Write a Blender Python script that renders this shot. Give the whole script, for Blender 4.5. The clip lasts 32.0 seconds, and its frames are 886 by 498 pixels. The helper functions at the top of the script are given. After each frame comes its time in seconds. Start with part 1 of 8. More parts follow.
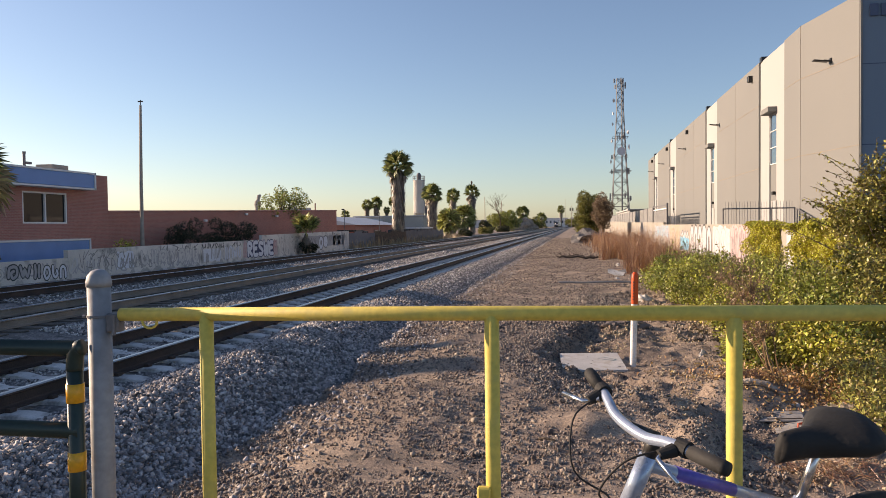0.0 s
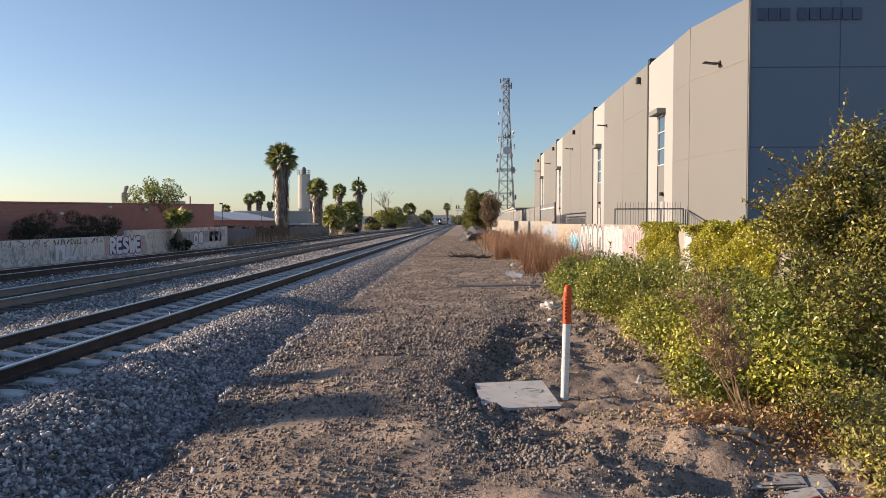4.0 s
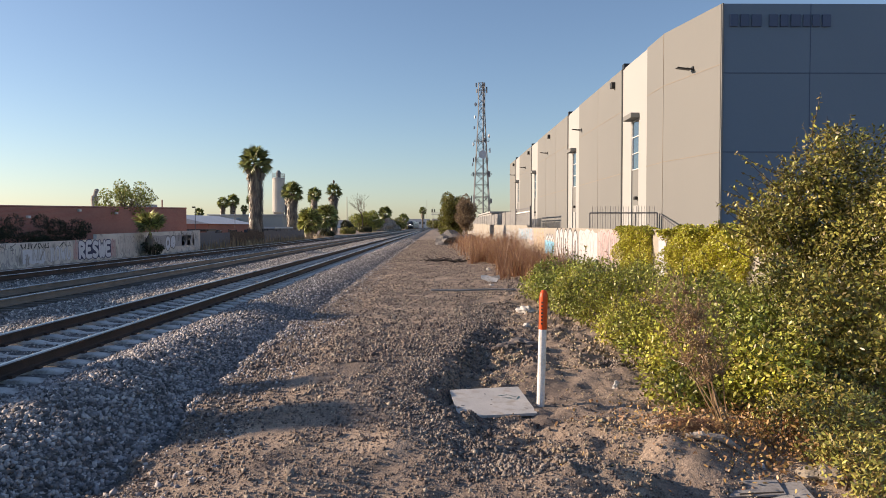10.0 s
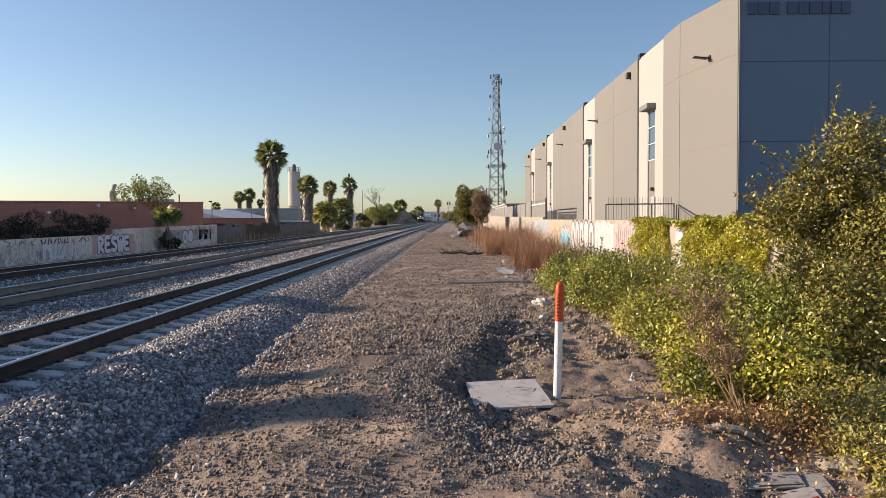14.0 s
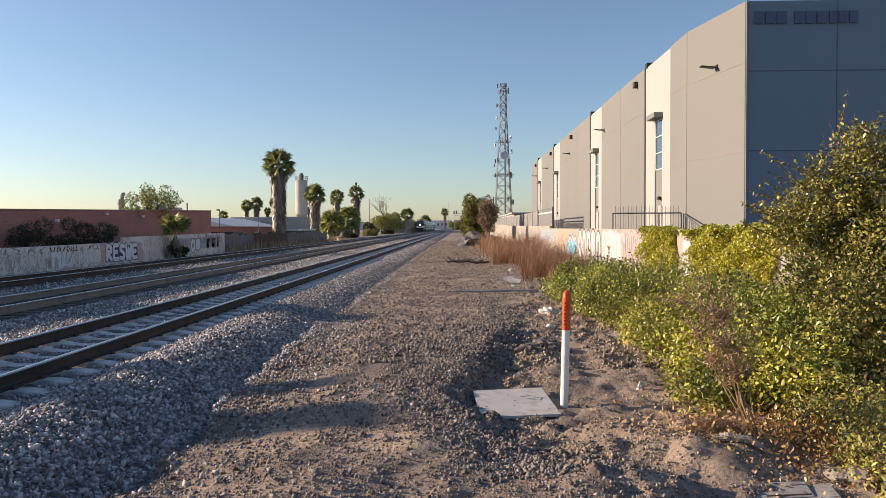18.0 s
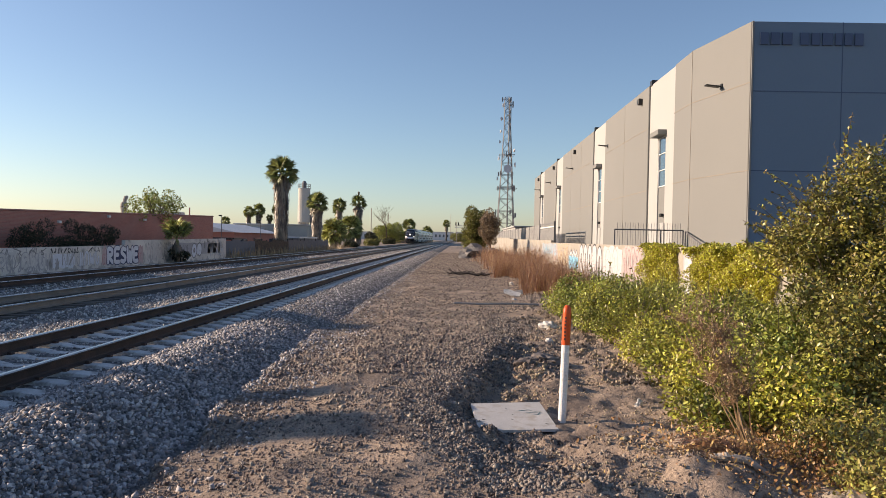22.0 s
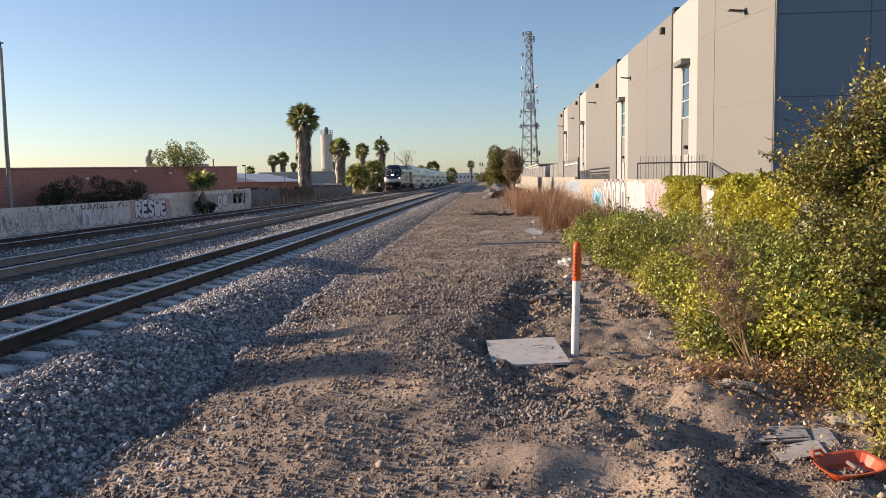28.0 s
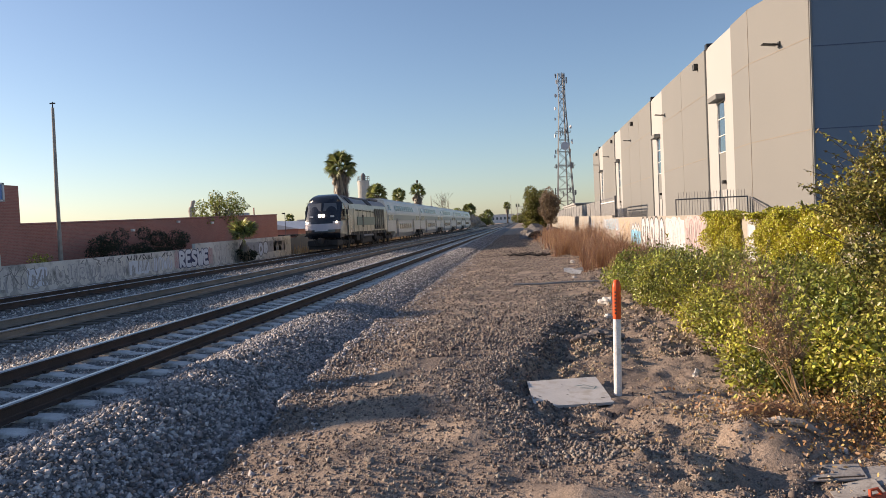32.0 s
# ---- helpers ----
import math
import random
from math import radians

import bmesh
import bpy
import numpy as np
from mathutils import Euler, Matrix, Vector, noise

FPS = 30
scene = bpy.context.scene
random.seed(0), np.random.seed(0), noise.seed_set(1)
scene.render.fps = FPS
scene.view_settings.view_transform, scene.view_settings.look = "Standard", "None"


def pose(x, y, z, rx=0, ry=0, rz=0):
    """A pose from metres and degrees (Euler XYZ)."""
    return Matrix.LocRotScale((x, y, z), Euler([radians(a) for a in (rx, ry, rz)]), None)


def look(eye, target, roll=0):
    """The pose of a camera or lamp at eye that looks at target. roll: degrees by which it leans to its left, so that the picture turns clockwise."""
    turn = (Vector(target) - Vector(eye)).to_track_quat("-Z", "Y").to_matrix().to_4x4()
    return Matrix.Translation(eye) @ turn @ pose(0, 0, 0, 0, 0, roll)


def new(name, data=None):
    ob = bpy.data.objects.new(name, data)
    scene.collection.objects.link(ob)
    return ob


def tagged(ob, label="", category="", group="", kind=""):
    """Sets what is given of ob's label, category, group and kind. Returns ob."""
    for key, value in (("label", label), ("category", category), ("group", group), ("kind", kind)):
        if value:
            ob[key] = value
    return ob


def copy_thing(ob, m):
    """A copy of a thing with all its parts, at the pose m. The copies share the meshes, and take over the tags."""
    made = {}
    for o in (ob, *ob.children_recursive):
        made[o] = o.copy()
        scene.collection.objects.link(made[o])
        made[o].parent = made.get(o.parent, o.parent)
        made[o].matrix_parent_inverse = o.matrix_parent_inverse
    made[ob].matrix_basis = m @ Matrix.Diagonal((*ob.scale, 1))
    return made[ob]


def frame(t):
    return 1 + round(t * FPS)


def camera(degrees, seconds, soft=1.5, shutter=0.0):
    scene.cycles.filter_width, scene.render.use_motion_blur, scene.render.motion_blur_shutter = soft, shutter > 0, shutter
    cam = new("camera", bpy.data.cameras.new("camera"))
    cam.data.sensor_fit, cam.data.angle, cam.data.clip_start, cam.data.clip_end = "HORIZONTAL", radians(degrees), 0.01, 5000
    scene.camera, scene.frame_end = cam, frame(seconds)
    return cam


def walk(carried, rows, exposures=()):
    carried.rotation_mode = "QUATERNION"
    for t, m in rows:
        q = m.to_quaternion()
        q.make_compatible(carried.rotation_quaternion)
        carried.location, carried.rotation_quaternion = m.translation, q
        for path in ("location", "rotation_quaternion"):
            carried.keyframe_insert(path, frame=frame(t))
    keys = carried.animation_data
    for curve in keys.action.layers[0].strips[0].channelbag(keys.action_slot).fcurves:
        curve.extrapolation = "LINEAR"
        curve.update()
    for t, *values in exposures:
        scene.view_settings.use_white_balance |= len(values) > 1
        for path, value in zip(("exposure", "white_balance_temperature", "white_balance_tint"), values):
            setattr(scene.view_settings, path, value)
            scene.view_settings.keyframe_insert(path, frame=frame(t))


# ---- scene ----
cam = camera(62.0, 32.0, soft=0.35)
PATH = [
    (0, (0.932, -3.199, 1.996), (0.577, -1.232, 1.935), -0.7),
    (0.5, (0.865, -2.900, 1.995), (0.428, -0.949, 1.981), -1.1),
    (1, (0.807, -2.597, 1.991), (0.275, -0.669, 1.980), -1.4),
    (1.5, (0.703, -2.262, 2.003), (0.296, -0.304, 1.995), -1.1),
    (2, (0.546, -1.985, 2.030), (0.394, 0.009, 1.999), -0.9),
    (2.5, (0.536, -1.655, 2.012), (0.460, 0.343, 1.963), -0.2),
    (4.5, (0.506, -0.970, 2.05), (0.467, 1.029, 1.974), -0.1),
    (5, (0.507, -0.915, 2.041), (0.482, 1.083, 1.96), -0.1),
    (5.5, (0.511, -0.921, 2.049), (0.501, 1.077, 1.962), -0.2),
    (6, (0.512, -0.937, 2.045), (0.517, 1.061, 1.957), -0.5),
    (6.5, (0.517, -0.893, 2.037), (0.531, 1.105, 1.949), -0.6),
    (7, (0.527, -0.910, 2.038), (0.562, 1.088, 1.953), -0.7),
    (7.5, (0.517, -0.953, 2.051), (0.558, 1.045, 1.971), -0.7),
    (8, (0.518, -0.947, 2.05), (0.559, 1.051, 1.98), -0.5),
    (8.5, (0.518, -0.954, 2.05), (0.553, 1.045, 1.987), -0.4),
    (9, (0.524, -0.941, 2.049), (0.554, 1.058, 1.99), -0.1),
    (9.5, (0.525, -0.916, 2.043), (0.549, 1.083, 1.982), -0.0),
    (10, (0.523, -0.927, 2.052), (0.54, 1.072, 1.99), -0.0),
    (10.5, (0.526, -0.916, 2.047), (0.536, 1.083, 1.987), -0.1),
    (11, (0.535, -0.908, 2.041), (0.538, 1.091, 1.981), -0.2),
    (11.5, (0.536, -0.921, 2.044), (0.533, 1.078, 1.979), -0.3),
    (12, (0.521, -0.941, 2.044), (0.514, 1.057, 1.975), -0.3),
    (12.5, (0.525, -0.942, 2.053), (0.514, 1.057, 1.982), -0.4),
    (13, (0.526, -0.939, 2.049), (0.51, 1.06, 1.976), -0.4),
    (13.5, (0.522, -0.943, 2.044), (0.502, 1.055, 1.966), -0.5),
    (14, (0.522, -0.921, 2.05), (0.497, 1.078, 1.968), -0.4),
    (14.5, (0.524, -0.923, 2.047), (0.494, 1.075, 1.964), -0.4),
    (16.5, (0.531, -0.927, 2.048), (0.486, 1.071, 1.978), -0.5),
    (17, (0.525, -0.922, 2.046), (0.481, 1.076, 1.98), -0.4),
    (17.5, (0.519, -0.944, 2.046), (0.475, 1.055, 1.983), -0.3),
    (18, (0.518, -0.943, 2.047), (0.475, 1.055, 1.989), -0.3),
    (18.5, (0.516, -0.932, 2.053), (0.47, 1.067, 2.0), -0.3),
    (19, (0.512, -0.942, 2.052), (0.467, 1.057, 1.999), -0.2),
    (19.5, (0.516, -0.942, 2.048), (0.47, 1.057, 1.997), -0.2),
    (20, (0.532, -0.942, 2.049), (0.488, 1.056, 1.998), -0.3),
    (20.5, (0.522, -0.953, 2.046), (0.48, 1.046, 1.997), -0.3),
    (21, (0.519, -0.957, 2.056), (0.482, 1.042, 2.012), -0.3),
    (21.5, (0.525, -0.918, 2.041), (0.49, 1.081, 2.004), 0.1),
    (22, (0.512, -0.930, 2.045), (0.466, 1.069, 2.018), 1.2),
    (22.5, (0.53, -0.907, 2.052), (0.47, 1.092, 2.03), 1.4),
    (23, (0.526, -0.921, 2.059), (0.453, 1.077, 2.03), 1.3),
    (23.5, (0.53, -0.900, 2.051), (0.458, 1.098, 1.992), 1.0),
    (24, (0.527, -0.925, 2.052), (0.46, 1.072, 1.984), 0.4),
    (24.5, (0.537, -0.910, 2.05), (0.473, 1.087, 1.977), -0.3),
    (25, (0.568, -0.909, 2.056), (0.507, 1.088, 1.982), -0.5),
    (25.5, (0.593, -0.971, 2.051), (0.523, 1.025, 1.944), 0.1),
    (27.5, (0.698, -1.061, 2.053), (0.58, 0.932, 1.935), -1.0),
    (28, (0.698, -1.066, 2.053), (0.581, 0.922, 1.868), -1.1),
    (28.5, (0.714, -1.056, 2.058), (0.625, 0.925, 1.799), -2.8),
    (29, (0.716, -1.069, 2.048), (0.646, 0.927, 1.935), -3.4),
    (29.5, (0.723, -1.091, 2.045), (0.652, 0.905, 1.937), -3.6),
    (30, (0.721, -1.078, 2.035), (0.647, 0.918, 1.936), -3.6),
    (30.5, (0.732, -1.102, 2.035), (0.655, 0.894, 1.94), -3.4),
    (31, (0.729, -1.113, 2.034), (0.648, 0.883, 1.945), -3.2),
    (31.5, (0.722, -1.109, 2.046), (0.613, 0.886, 1.964), -3.1),
    (32, (0.701, -1.124, 2.05), (0.485, 0.863, 1.983), -2.7),
]
walk(cam, [(t, look(eye, target, roll)) for t, eye, target, roll in PATH], [(0, 0.46, 10000, 22), (1.3, 0.40, 9900, 21.5), (2.0, 0.34, 9500, 20.0), (6, 0.38, 9300, 18.5), (32, 0.42, 9400, 19.5)])

# world, sun and exposure
SUN_EL, SUN_AZ = 17.0, 8.5  # degrees above the horizon; degrees from -x towards +y
world = bpy.data.worlds.new("world")
scene.world = world
world.use_nodes = True
sky = world.node_tree.nodes.new("ShaderNodeTexSky")
sky.sky_type = "NISHITA"
sky.sun_disc = False
sky.sun_elevation = radians(SUN_EL)
sky.sun_rotation = radians(-90 + SUN_AZ)
sky.altitude, sky.air_density, sky.dust_density, sky.ozone_density = 50, 0.95, 0.55, 6.0
world.node_tree.links.new(sky.outputs[0], world.node_tree.nodes["Background"].inputs[0])
world.node_tree.nodes["Background"].inputs[1].default_value = 0.152
sun = new("sun", bpy.data.lights.new("sun", "SUN"))
sun.data.energy, sun.data.angle, sun.data.color = 4.8, radians(0.5), (1.0, 0.95, 0.90)
_e, _a = radians(SUN_EL), radians(SUN_AZ)
SUN_TO = Vector((-math.cos(_e) * math.cos(_a), math.cos(_e) * math.sin(_a), math.sin(_e)))
sun.matrix_world = look(SUN_TO * 100, (0, 0, 0))


# ---- materials ----
def pbr(name, a, b, scale=3.0, rough=(0.6, 0.9), metal=0.0, bump=0.15, grain=60.0, spots=None, island=0.0, emit=0.0, coat=0.0, var=0.28, pebble=0.0):
    """A surface that varies between the colours a and b, with grain, relief and, where spots is given, stains of that colour."""
    m = bpy.data.materials.new(name)
    m.use_nodes = True
    n, l = m.node_tree.nodes, m.node_tree.links
    p = n["Principled BSDF"]
    tc = n.new("ShaderNodeTexCoord")
    big = n.new("ShaderNodeTexNoise")
    big.inputs["Scale"].default_value, big.inputs["Detail"].default_value = scale, 5
    l.new(tc.outputs["Object"], big.inputs["Vector"])
    fine = n.new("ShaderNodeTexNoise")
    fine.inputs["Scale"].default_value, fine.inputs["Detail"].default_value = grain, 3
    l.new(tc.outputs["Object"], fine.inputs["Vector"])
    ramp = n.new("ShaderNodeMapRange")
    ramp.inputs["From Min"].default_value, ramp.inputs["From Max"].default_value = 0.35, 0.65
    l.new(big.outputs["Fac"], ramp.inputs["Value"])
    mix = n.new("ShaderNodeMix")
    mix.data_type = "RGBA"
    mix.inputs["A"].default_value, mix.inputs["B"].default_value = (*a, 1), (*b, 1)
    l.new(ramp.outputs["Result"], mix.inputs["Factor"])
    colour = mix.outputs["Result"]
    tone = n.new("ShaderNodeHueSaturation")
    gain = n.new("ShaderNodeMapRange")
    gain.inputs["To Min"].default_value, gain.inputs["To Max"].default_value = 1 - var, 1 + var
    l.new(fine.outputs["Fac"], gain.inputs["Value"])
    l.new(gain.outputs["Result"], tone.inputs["Value"])
    l.new(colour, tone.inputs["Color"])
    colour = tone.outputs["Color"]
    if spots:
        blot = n.new("ShaderNodeTexNoise")
        blot.inputs["Scale"].default_value, blot.inputs["Detail"].default_value = scale * 2.7, 6
        l.new(tc.outputs["Object"], blot.inputs["Vector"])
        cut = n.new("ShaderNodeMapRange")
        cut.inputs["From Min"].default_value, cut.inputs["From Max"].default_value = 0.54, 0.70
        l.new(blot.outputs["Fac"], cut.inputs["Value"])
        over = n.new("ShaderNodeMix")
        over.data_type = "RGBA"
        over.inputs["B"].default_value = (*spots, 1)
        l.new(cut.outputs["Result"], over.inputs["Factor"])
        l.new(colour, over.inputs["A"])
        colour = over.outputs["Result"]
    if island:
        geo = n.new("ShaderNodeNewGeometry")
        info = n.new("ShaderNodeObjectInfo")
        add = n.new("ShaderNodeMath")
        add.operation = "ADD"
        l.new(geo.outputs["Random Per Island"], add.inputs[0])
        l.new(info.outputs["Random"], add.inputs[1])
        wrap = n.new("ShaderNodeMath")
        wrap.operation = "FRACT"
        l.new(add.outputs[0], wrap.inputs[0])
        var = n.new("ShaderNodeMapRange")
        var.inputs["To Min"].default_value, var.inputs["To Max"].default_value = 1 - island, 1 + island
        l.new(wrap.outputs[0], var.inputs["Value"])
        hue = n.new("ShaderNodeHueSaturation")
        l.new(var.outputs["Result"], hue.inputs["Value"])
        shift = n.new("ShaderNodeMapRange")
        shift.inputs["To Min"].default_value, shift.inputs["To Max"].default_value = 0.5 - 0.06 * island, 0.5 + 0.05 * island
        l.new(wrap.outputs[0], shift.inputs["Value"])
        l.new(shift.outputs["Result"], hue.inputs["Hue"])
        l.new(colour, hue.inputs["Color"])
        colour = hue.outputs["Color"]
    l.new(colour, p.inputs["Base Color"])
    gloss = n.new("ShaderNodeMapRange")
    gloss.inputs["To Min"].default_value, gloss.inputs["To Max"].default_value = rough
    l.new(big.outputs["Fac"], gloss.inputs["Value"])
    l.new(gloss.outputs["Result"], p.inputs["Roughness"])
    p.inputs["Metallic"].default_value = metal
    p.inputs["Coat Weight"].default_value = coat
    if bump:
        b_ = n.new("ShaderNodeBump")
        b_.inputs["Strength"].default_value, b_.inputs["Distance"].default_value = bump, 0.02
        l.new(fine.outputs["Fac"], b_.inputs["Height"])
        l.new(b_.outputs["Normal"], p.inputs["Normal"])
    if pebble:
        cells = n.new("ShaderNodeTexVoronoi")
        cells.inputs["Scale"].default_value = pebble
        l.new(tc.outputs["Object"], cells.inputs["Vector"])
        tint = n.new("ShaderNodeHueSaturation")
        grey = n.new("ShaderNodeRGBToBW")
        l.new(cells.outputs["Color"], grey.inputs[0])
        amount = n.new("ShaderNodeMapRange")
        amount.inputs["To Min"].default_value, amount.inputs["To Max"].default_value = 0.5, 1.5
        l.new(grey.outputs[0], amount.inputs["Value"])
        l.new(amount.outputs["Result"], tint.inputs["Value"])
        l.new(colour, tint.inputs["Color"])
        l.new(tint.outputs["Color"], p.inputs["Base Color"])
        lumps = n.new("ShaderNodeBump")
        lumps.invert = True
        lumps.inputs["Strength"].default_value, lumps.inputs["Distance"].default_value = 0.7, 0.6 / pebble
        l.new(cells.outputs["Distance"], lumps.inputs["Height"])
        l.new(b_.outputs["Normal"], lumps.inputs["Normal"])
        l.new(lumps.outputs["Normal"], p.inputs["Normal"])
    if emit:
        p.inputs["Emission Color"].default_value = (*b, 1)
        p.inputs["Emission Strength"].default_value = emit
    return m


def leaf_mat(name, a, b, island=0.45, translucent=0.4):
    m = pbr(name, a, b, 1.2, (0.28, 0.5), bump=0.0, grain=9, island=island)
    n, l = m.node_tree.nodes, m.node_tree.links
    p, out = n["Principled BSDF"], n["Material Output"]
    t = n.new("ShaderNodeBsdfTranslucent")
    l.new(p.inputs["Base Color"].links[0].from_socket, t.inputs["Color"])
    mix = n.new("ShaderNodeMixShader")
    mix.inputs[0].default_value = translucent
    l.new(p.outputs[0], mix.inputs[1])
    l.new(t.outputs[0], mix.inputs[2])
    l.new(mix.outputs[0], out.inputs["Surface"])
    return m


def brick_mat(name, a, b, mortar):
    m = pbr(name, a, b, 0.5, (0.8, 0.95), bump=0.1, grain=30)
    n, l = m.node_tree.nodes, m.node_tree.links
    p = n["Principled BSDF"]
    tc = n.new("ShaderNodeTexCoord")
    sep, com = n.new("ShaderNodeSeparateXYZ"), n.new("ShaderNodeCombineXYZ")
    l.new(tc.outputs["Object"], sep.inputs[0])
    l.new(sep.outputs["Y"], com.inputs["X"])
    l.new(sep.outputs["Z"], com.inputs["Y"])
    br = n.new("ShaderNodeTexBrick")
    br.inputs["Scale"].default_value = 1.0
    br.inputs["Brick Width"].default_value, br.inputs["Row Height"].default_value, br.inputs["Mortar Size"].default_value = 0.21, 0.075, 0.009
    br.inputs["Mortar"].default_value = (*mortar, 1)
    l.new(com.outputs[0], br.inputs["Vector"])
    src = p.inputs["Base Color"].links[0].from_socket
    l.new(src, br.inputs["Color1"])
    dark = n.new("ShaderNodeHueSaturation")
    dark.inputs["Value"].default_value = 0.8
    l.new(src, dark.inputs["Color"])
    l.new(dark.outputs[0], br.inputs["Color2"])
    l.new(br.outputs["Color"], p.inputs["Base Color"])
    return m


def glass_mat(name, tint, rough=0.06):
    m = bpy.data.materials.new(name)
    m.use_nodes = True
    p = m.node_tree.nodes["Principled BSDF"]
    p.inputs["Base Color"].default_value = (*tint, 1)
    p.inputs["Roughness"].default_value = rough
    p.inputs["Specular IOR Level"].default_value = 0.8
    p.inputs["Coat Weight"].default_value = 0.5
    return m


M_DIRT = pbr("dirt", (0.20, 0.152, 0.124), (0.425, 0.318, 0.239), 0.9, (0.9, 1.0), bump=0.7, grain=26, spots=(0.15, 0.12, 0.098), pebble=150, var=0.5)
M_PAVE = pbr("worn_asphalt", (0.08, 0.078, 0.075), (0.12, 0.115, 0.11), 1.0, (0.85, 0.95), bump=0.5, grain=70)
M_BALLAST = pbr("ballast_bed", (0.135, 0.126, 0.122), (0.22, 0.208, 0.20), 1.6, (0.85, 0.95), bump=1.0, grain=22, spots=(0.06, 0.058, 0.056), pebble=24)
# paler version of ballast_stone, for the stones among the tracks
M_STONELIGHT = pbr("pale_ballast_stone", (0.27, 0.252, 0.246), (0.52, 0.485, 0.465), 9, (0.7, 0.9), bump=0.3, grain=60, island=0.7)
M_CLOD = pbr("earth_clod", (0.29, 0.225, 0.165), (0.46, 0.36, 0.26), 9, (0.9, 1.0), bump=0.4, grain=50, island=0.45)
M_STONE = pbr("ballast_stone", (0.20, 0.188, 0.19), (0.44, 0.415, 0.412), 9, (0.7, 0.9), bump=0.3, grain=60, island=0.75)
M_RUBBLE = pbr("dark_rubble", (0.14, 0.122, 0.112), (0.28, 0.242, 0.218), 9, (0.8, 0.95), bump=0.4, grain=60, island=0.6)
M_PEBBLE = pbr("gravel_stone", (0.155, 0.124, 0.11), (0.30, 0.245, 0.21), 9, (0.8, 0.95), bump=0.3, grain=70, island=0.6)
M_TIE = pbr("concrete_tie", (0.52, 0.505, 0.485), (0.64, 0.62, 0.595), 2.5, (0.8, 0.92), bump=0.3, grain=60, spots=(0.30, 0.28, 0.26), island=0.12)
M_WOODTIE = pbr("creosoted_tie", (0.07, 0.06, 0.052), (0.12, 0.10, 0.087), 3, (0.8, 0.95), bump=0.5, grain=40, island=0.25)
M_RAILSIDE = pbr("rusty_rail", (0.04, 0.024, 0.019), (0.085, 0.05, 0.038), 2.0, (0.6, 0.85), 0.1, 0.25, 50)
M_RAILTAN = pbr("dusty_rail", (0.21, 0.165, 0.13), (0.29, 0.23, 0.185), 2.0, (0.7, 0.9), 0.0, 0.25, 50)
M_RAILTOP = pbr("polished_rail", (0.34, 0.33, 0.325), (0.48, 0.47, 0.46), 1.0, (0.2, 0.36), 1.0, 0.02, 30)
M_TAUPE = pbr("taupe_painted_concrete", (0.192, 0.195, 0.188), (0.208, 0.21, 0.202), 0.12, (0.75, 0.9), bump=0.03, grain=14, var=0.03)
M_WHITEP = pbr("cream_painted_concrete", (0.375, 0.377, 0.368), (0.40, 0.40, 0.39), 0.12, (0.7, 0.85), bump=0.03, grain=14, var=0.03)
M_SLATE = pbr("slate_painted_concrete", (0.125, 0.20, 0.27), (0.142, 0.22, 0.296), 0.12, (0.7, 0.85), bump=0.03, grain=14, var=0.03)
M_SEAM = pbr("panel_joint", (0.22, 0.195, 0.165), (0.26, 0.23, 0.20), 1, (0.8, 0.95), bump=0)
M_SIGN = pbr("navy_sign", (0.045, 0.08, 0.15), (0.055, 0.092, 0.17), 1, (0.4, 0.5), bump=0)
M_BLACK = pbr("black_metal", (0.02, 0.02, 0.02), (0.035, 0.034, 0.033), 3, (0.35, 0.55), 0.2, 0.05, 40)
M_GREYMETAL = pbr("galvanised_steel", (0.25, 0.26, 0.275), (0.34, 0.35, 0.365), 6, (0.55, 0.7), 0.25, 0.05, 30)
M_FENCE = pbr("grey_painted_steel", (0.13, 0.13, 0.14), (0.17, 0.17, 0.18), 3, (0.5, 0.7), 0.1, 0.05, 40)
M_FENCELIGHT = pbr("dusty_grey_slats", (0.27, 0.265, 0.26), (0.34, 0.335, 0.325), 2, (0.5, 0.7), 0.1, 0.05, 40)
M_SHOPGLASS = glass_mat("dark_shop_glass", (0.012, 0.012, 0.014), 0.04)
M_SHOPGLASS.node_tree.nodes["Principled BSDF"].inputs["Coat Weight"].default_value = 0.0
M_SHOPGLASS.node_tree.nodes["Principled BSDF"].inputs["Specular IOR Level"].default_value = 0.3
# the blue base colour stands in for reflected sky
M_GLASS = glass_mat("window_glass", (0.05, 0.085, 0.12))
M_WALLR = pbr("sunlit_block_wall", (0.33, 0.30, 0.255), (0.40, 0.365, 0.315), 0.5, (0.85, 0.95), bump=0.2, grain=25, spots=(0.36, 0.32, 0.28))
M_WALLL = pbr("stained_stucco_wall", (0.58, 0.55, 0.51), (0.72, 0.69, 0.64), 0.45, (0.85, 0.95), bump=0.2, grain=25, spots=(0.22, 0.21, 0.20))
M_BRICK = brick_mat("red_brick", (0.42, 0.158, 0.125), (0.50, 0.20, 0.158), (0.42, 0.24, 0.20))
M_BLUE = pbr("blue_fascia", (0.10, 0.25, 0.50), (0.12, 0.285, 0.56), 1, (0.4, 0.55), bump=0.03, grain=20)
M_TRIM = pbr("white_trim", (0.66, 0.66, 0.65), (0.74, 0.74, 0.73), 2, (0.5, 0.7), bump=0.03)
M_ROOF = pbr("roof_membrane", (0.42, 0.42, 0.42), (0.52, 0.52, 0.52), 0.6, (0.7, 0.9), bump=0.1)
M_PINK = pbr("salmon_stucco", (0.38, 0.17, 0.14), (0.44, 0.205, 0.17), 0.6, (0.8, 0.95), bump=0.15)
M_LEAF = leaf_mat("shrub_leaf", (0.11, 0.112, 0.028), (0.42, 0.36, 0.10), 0.6, 0.10)
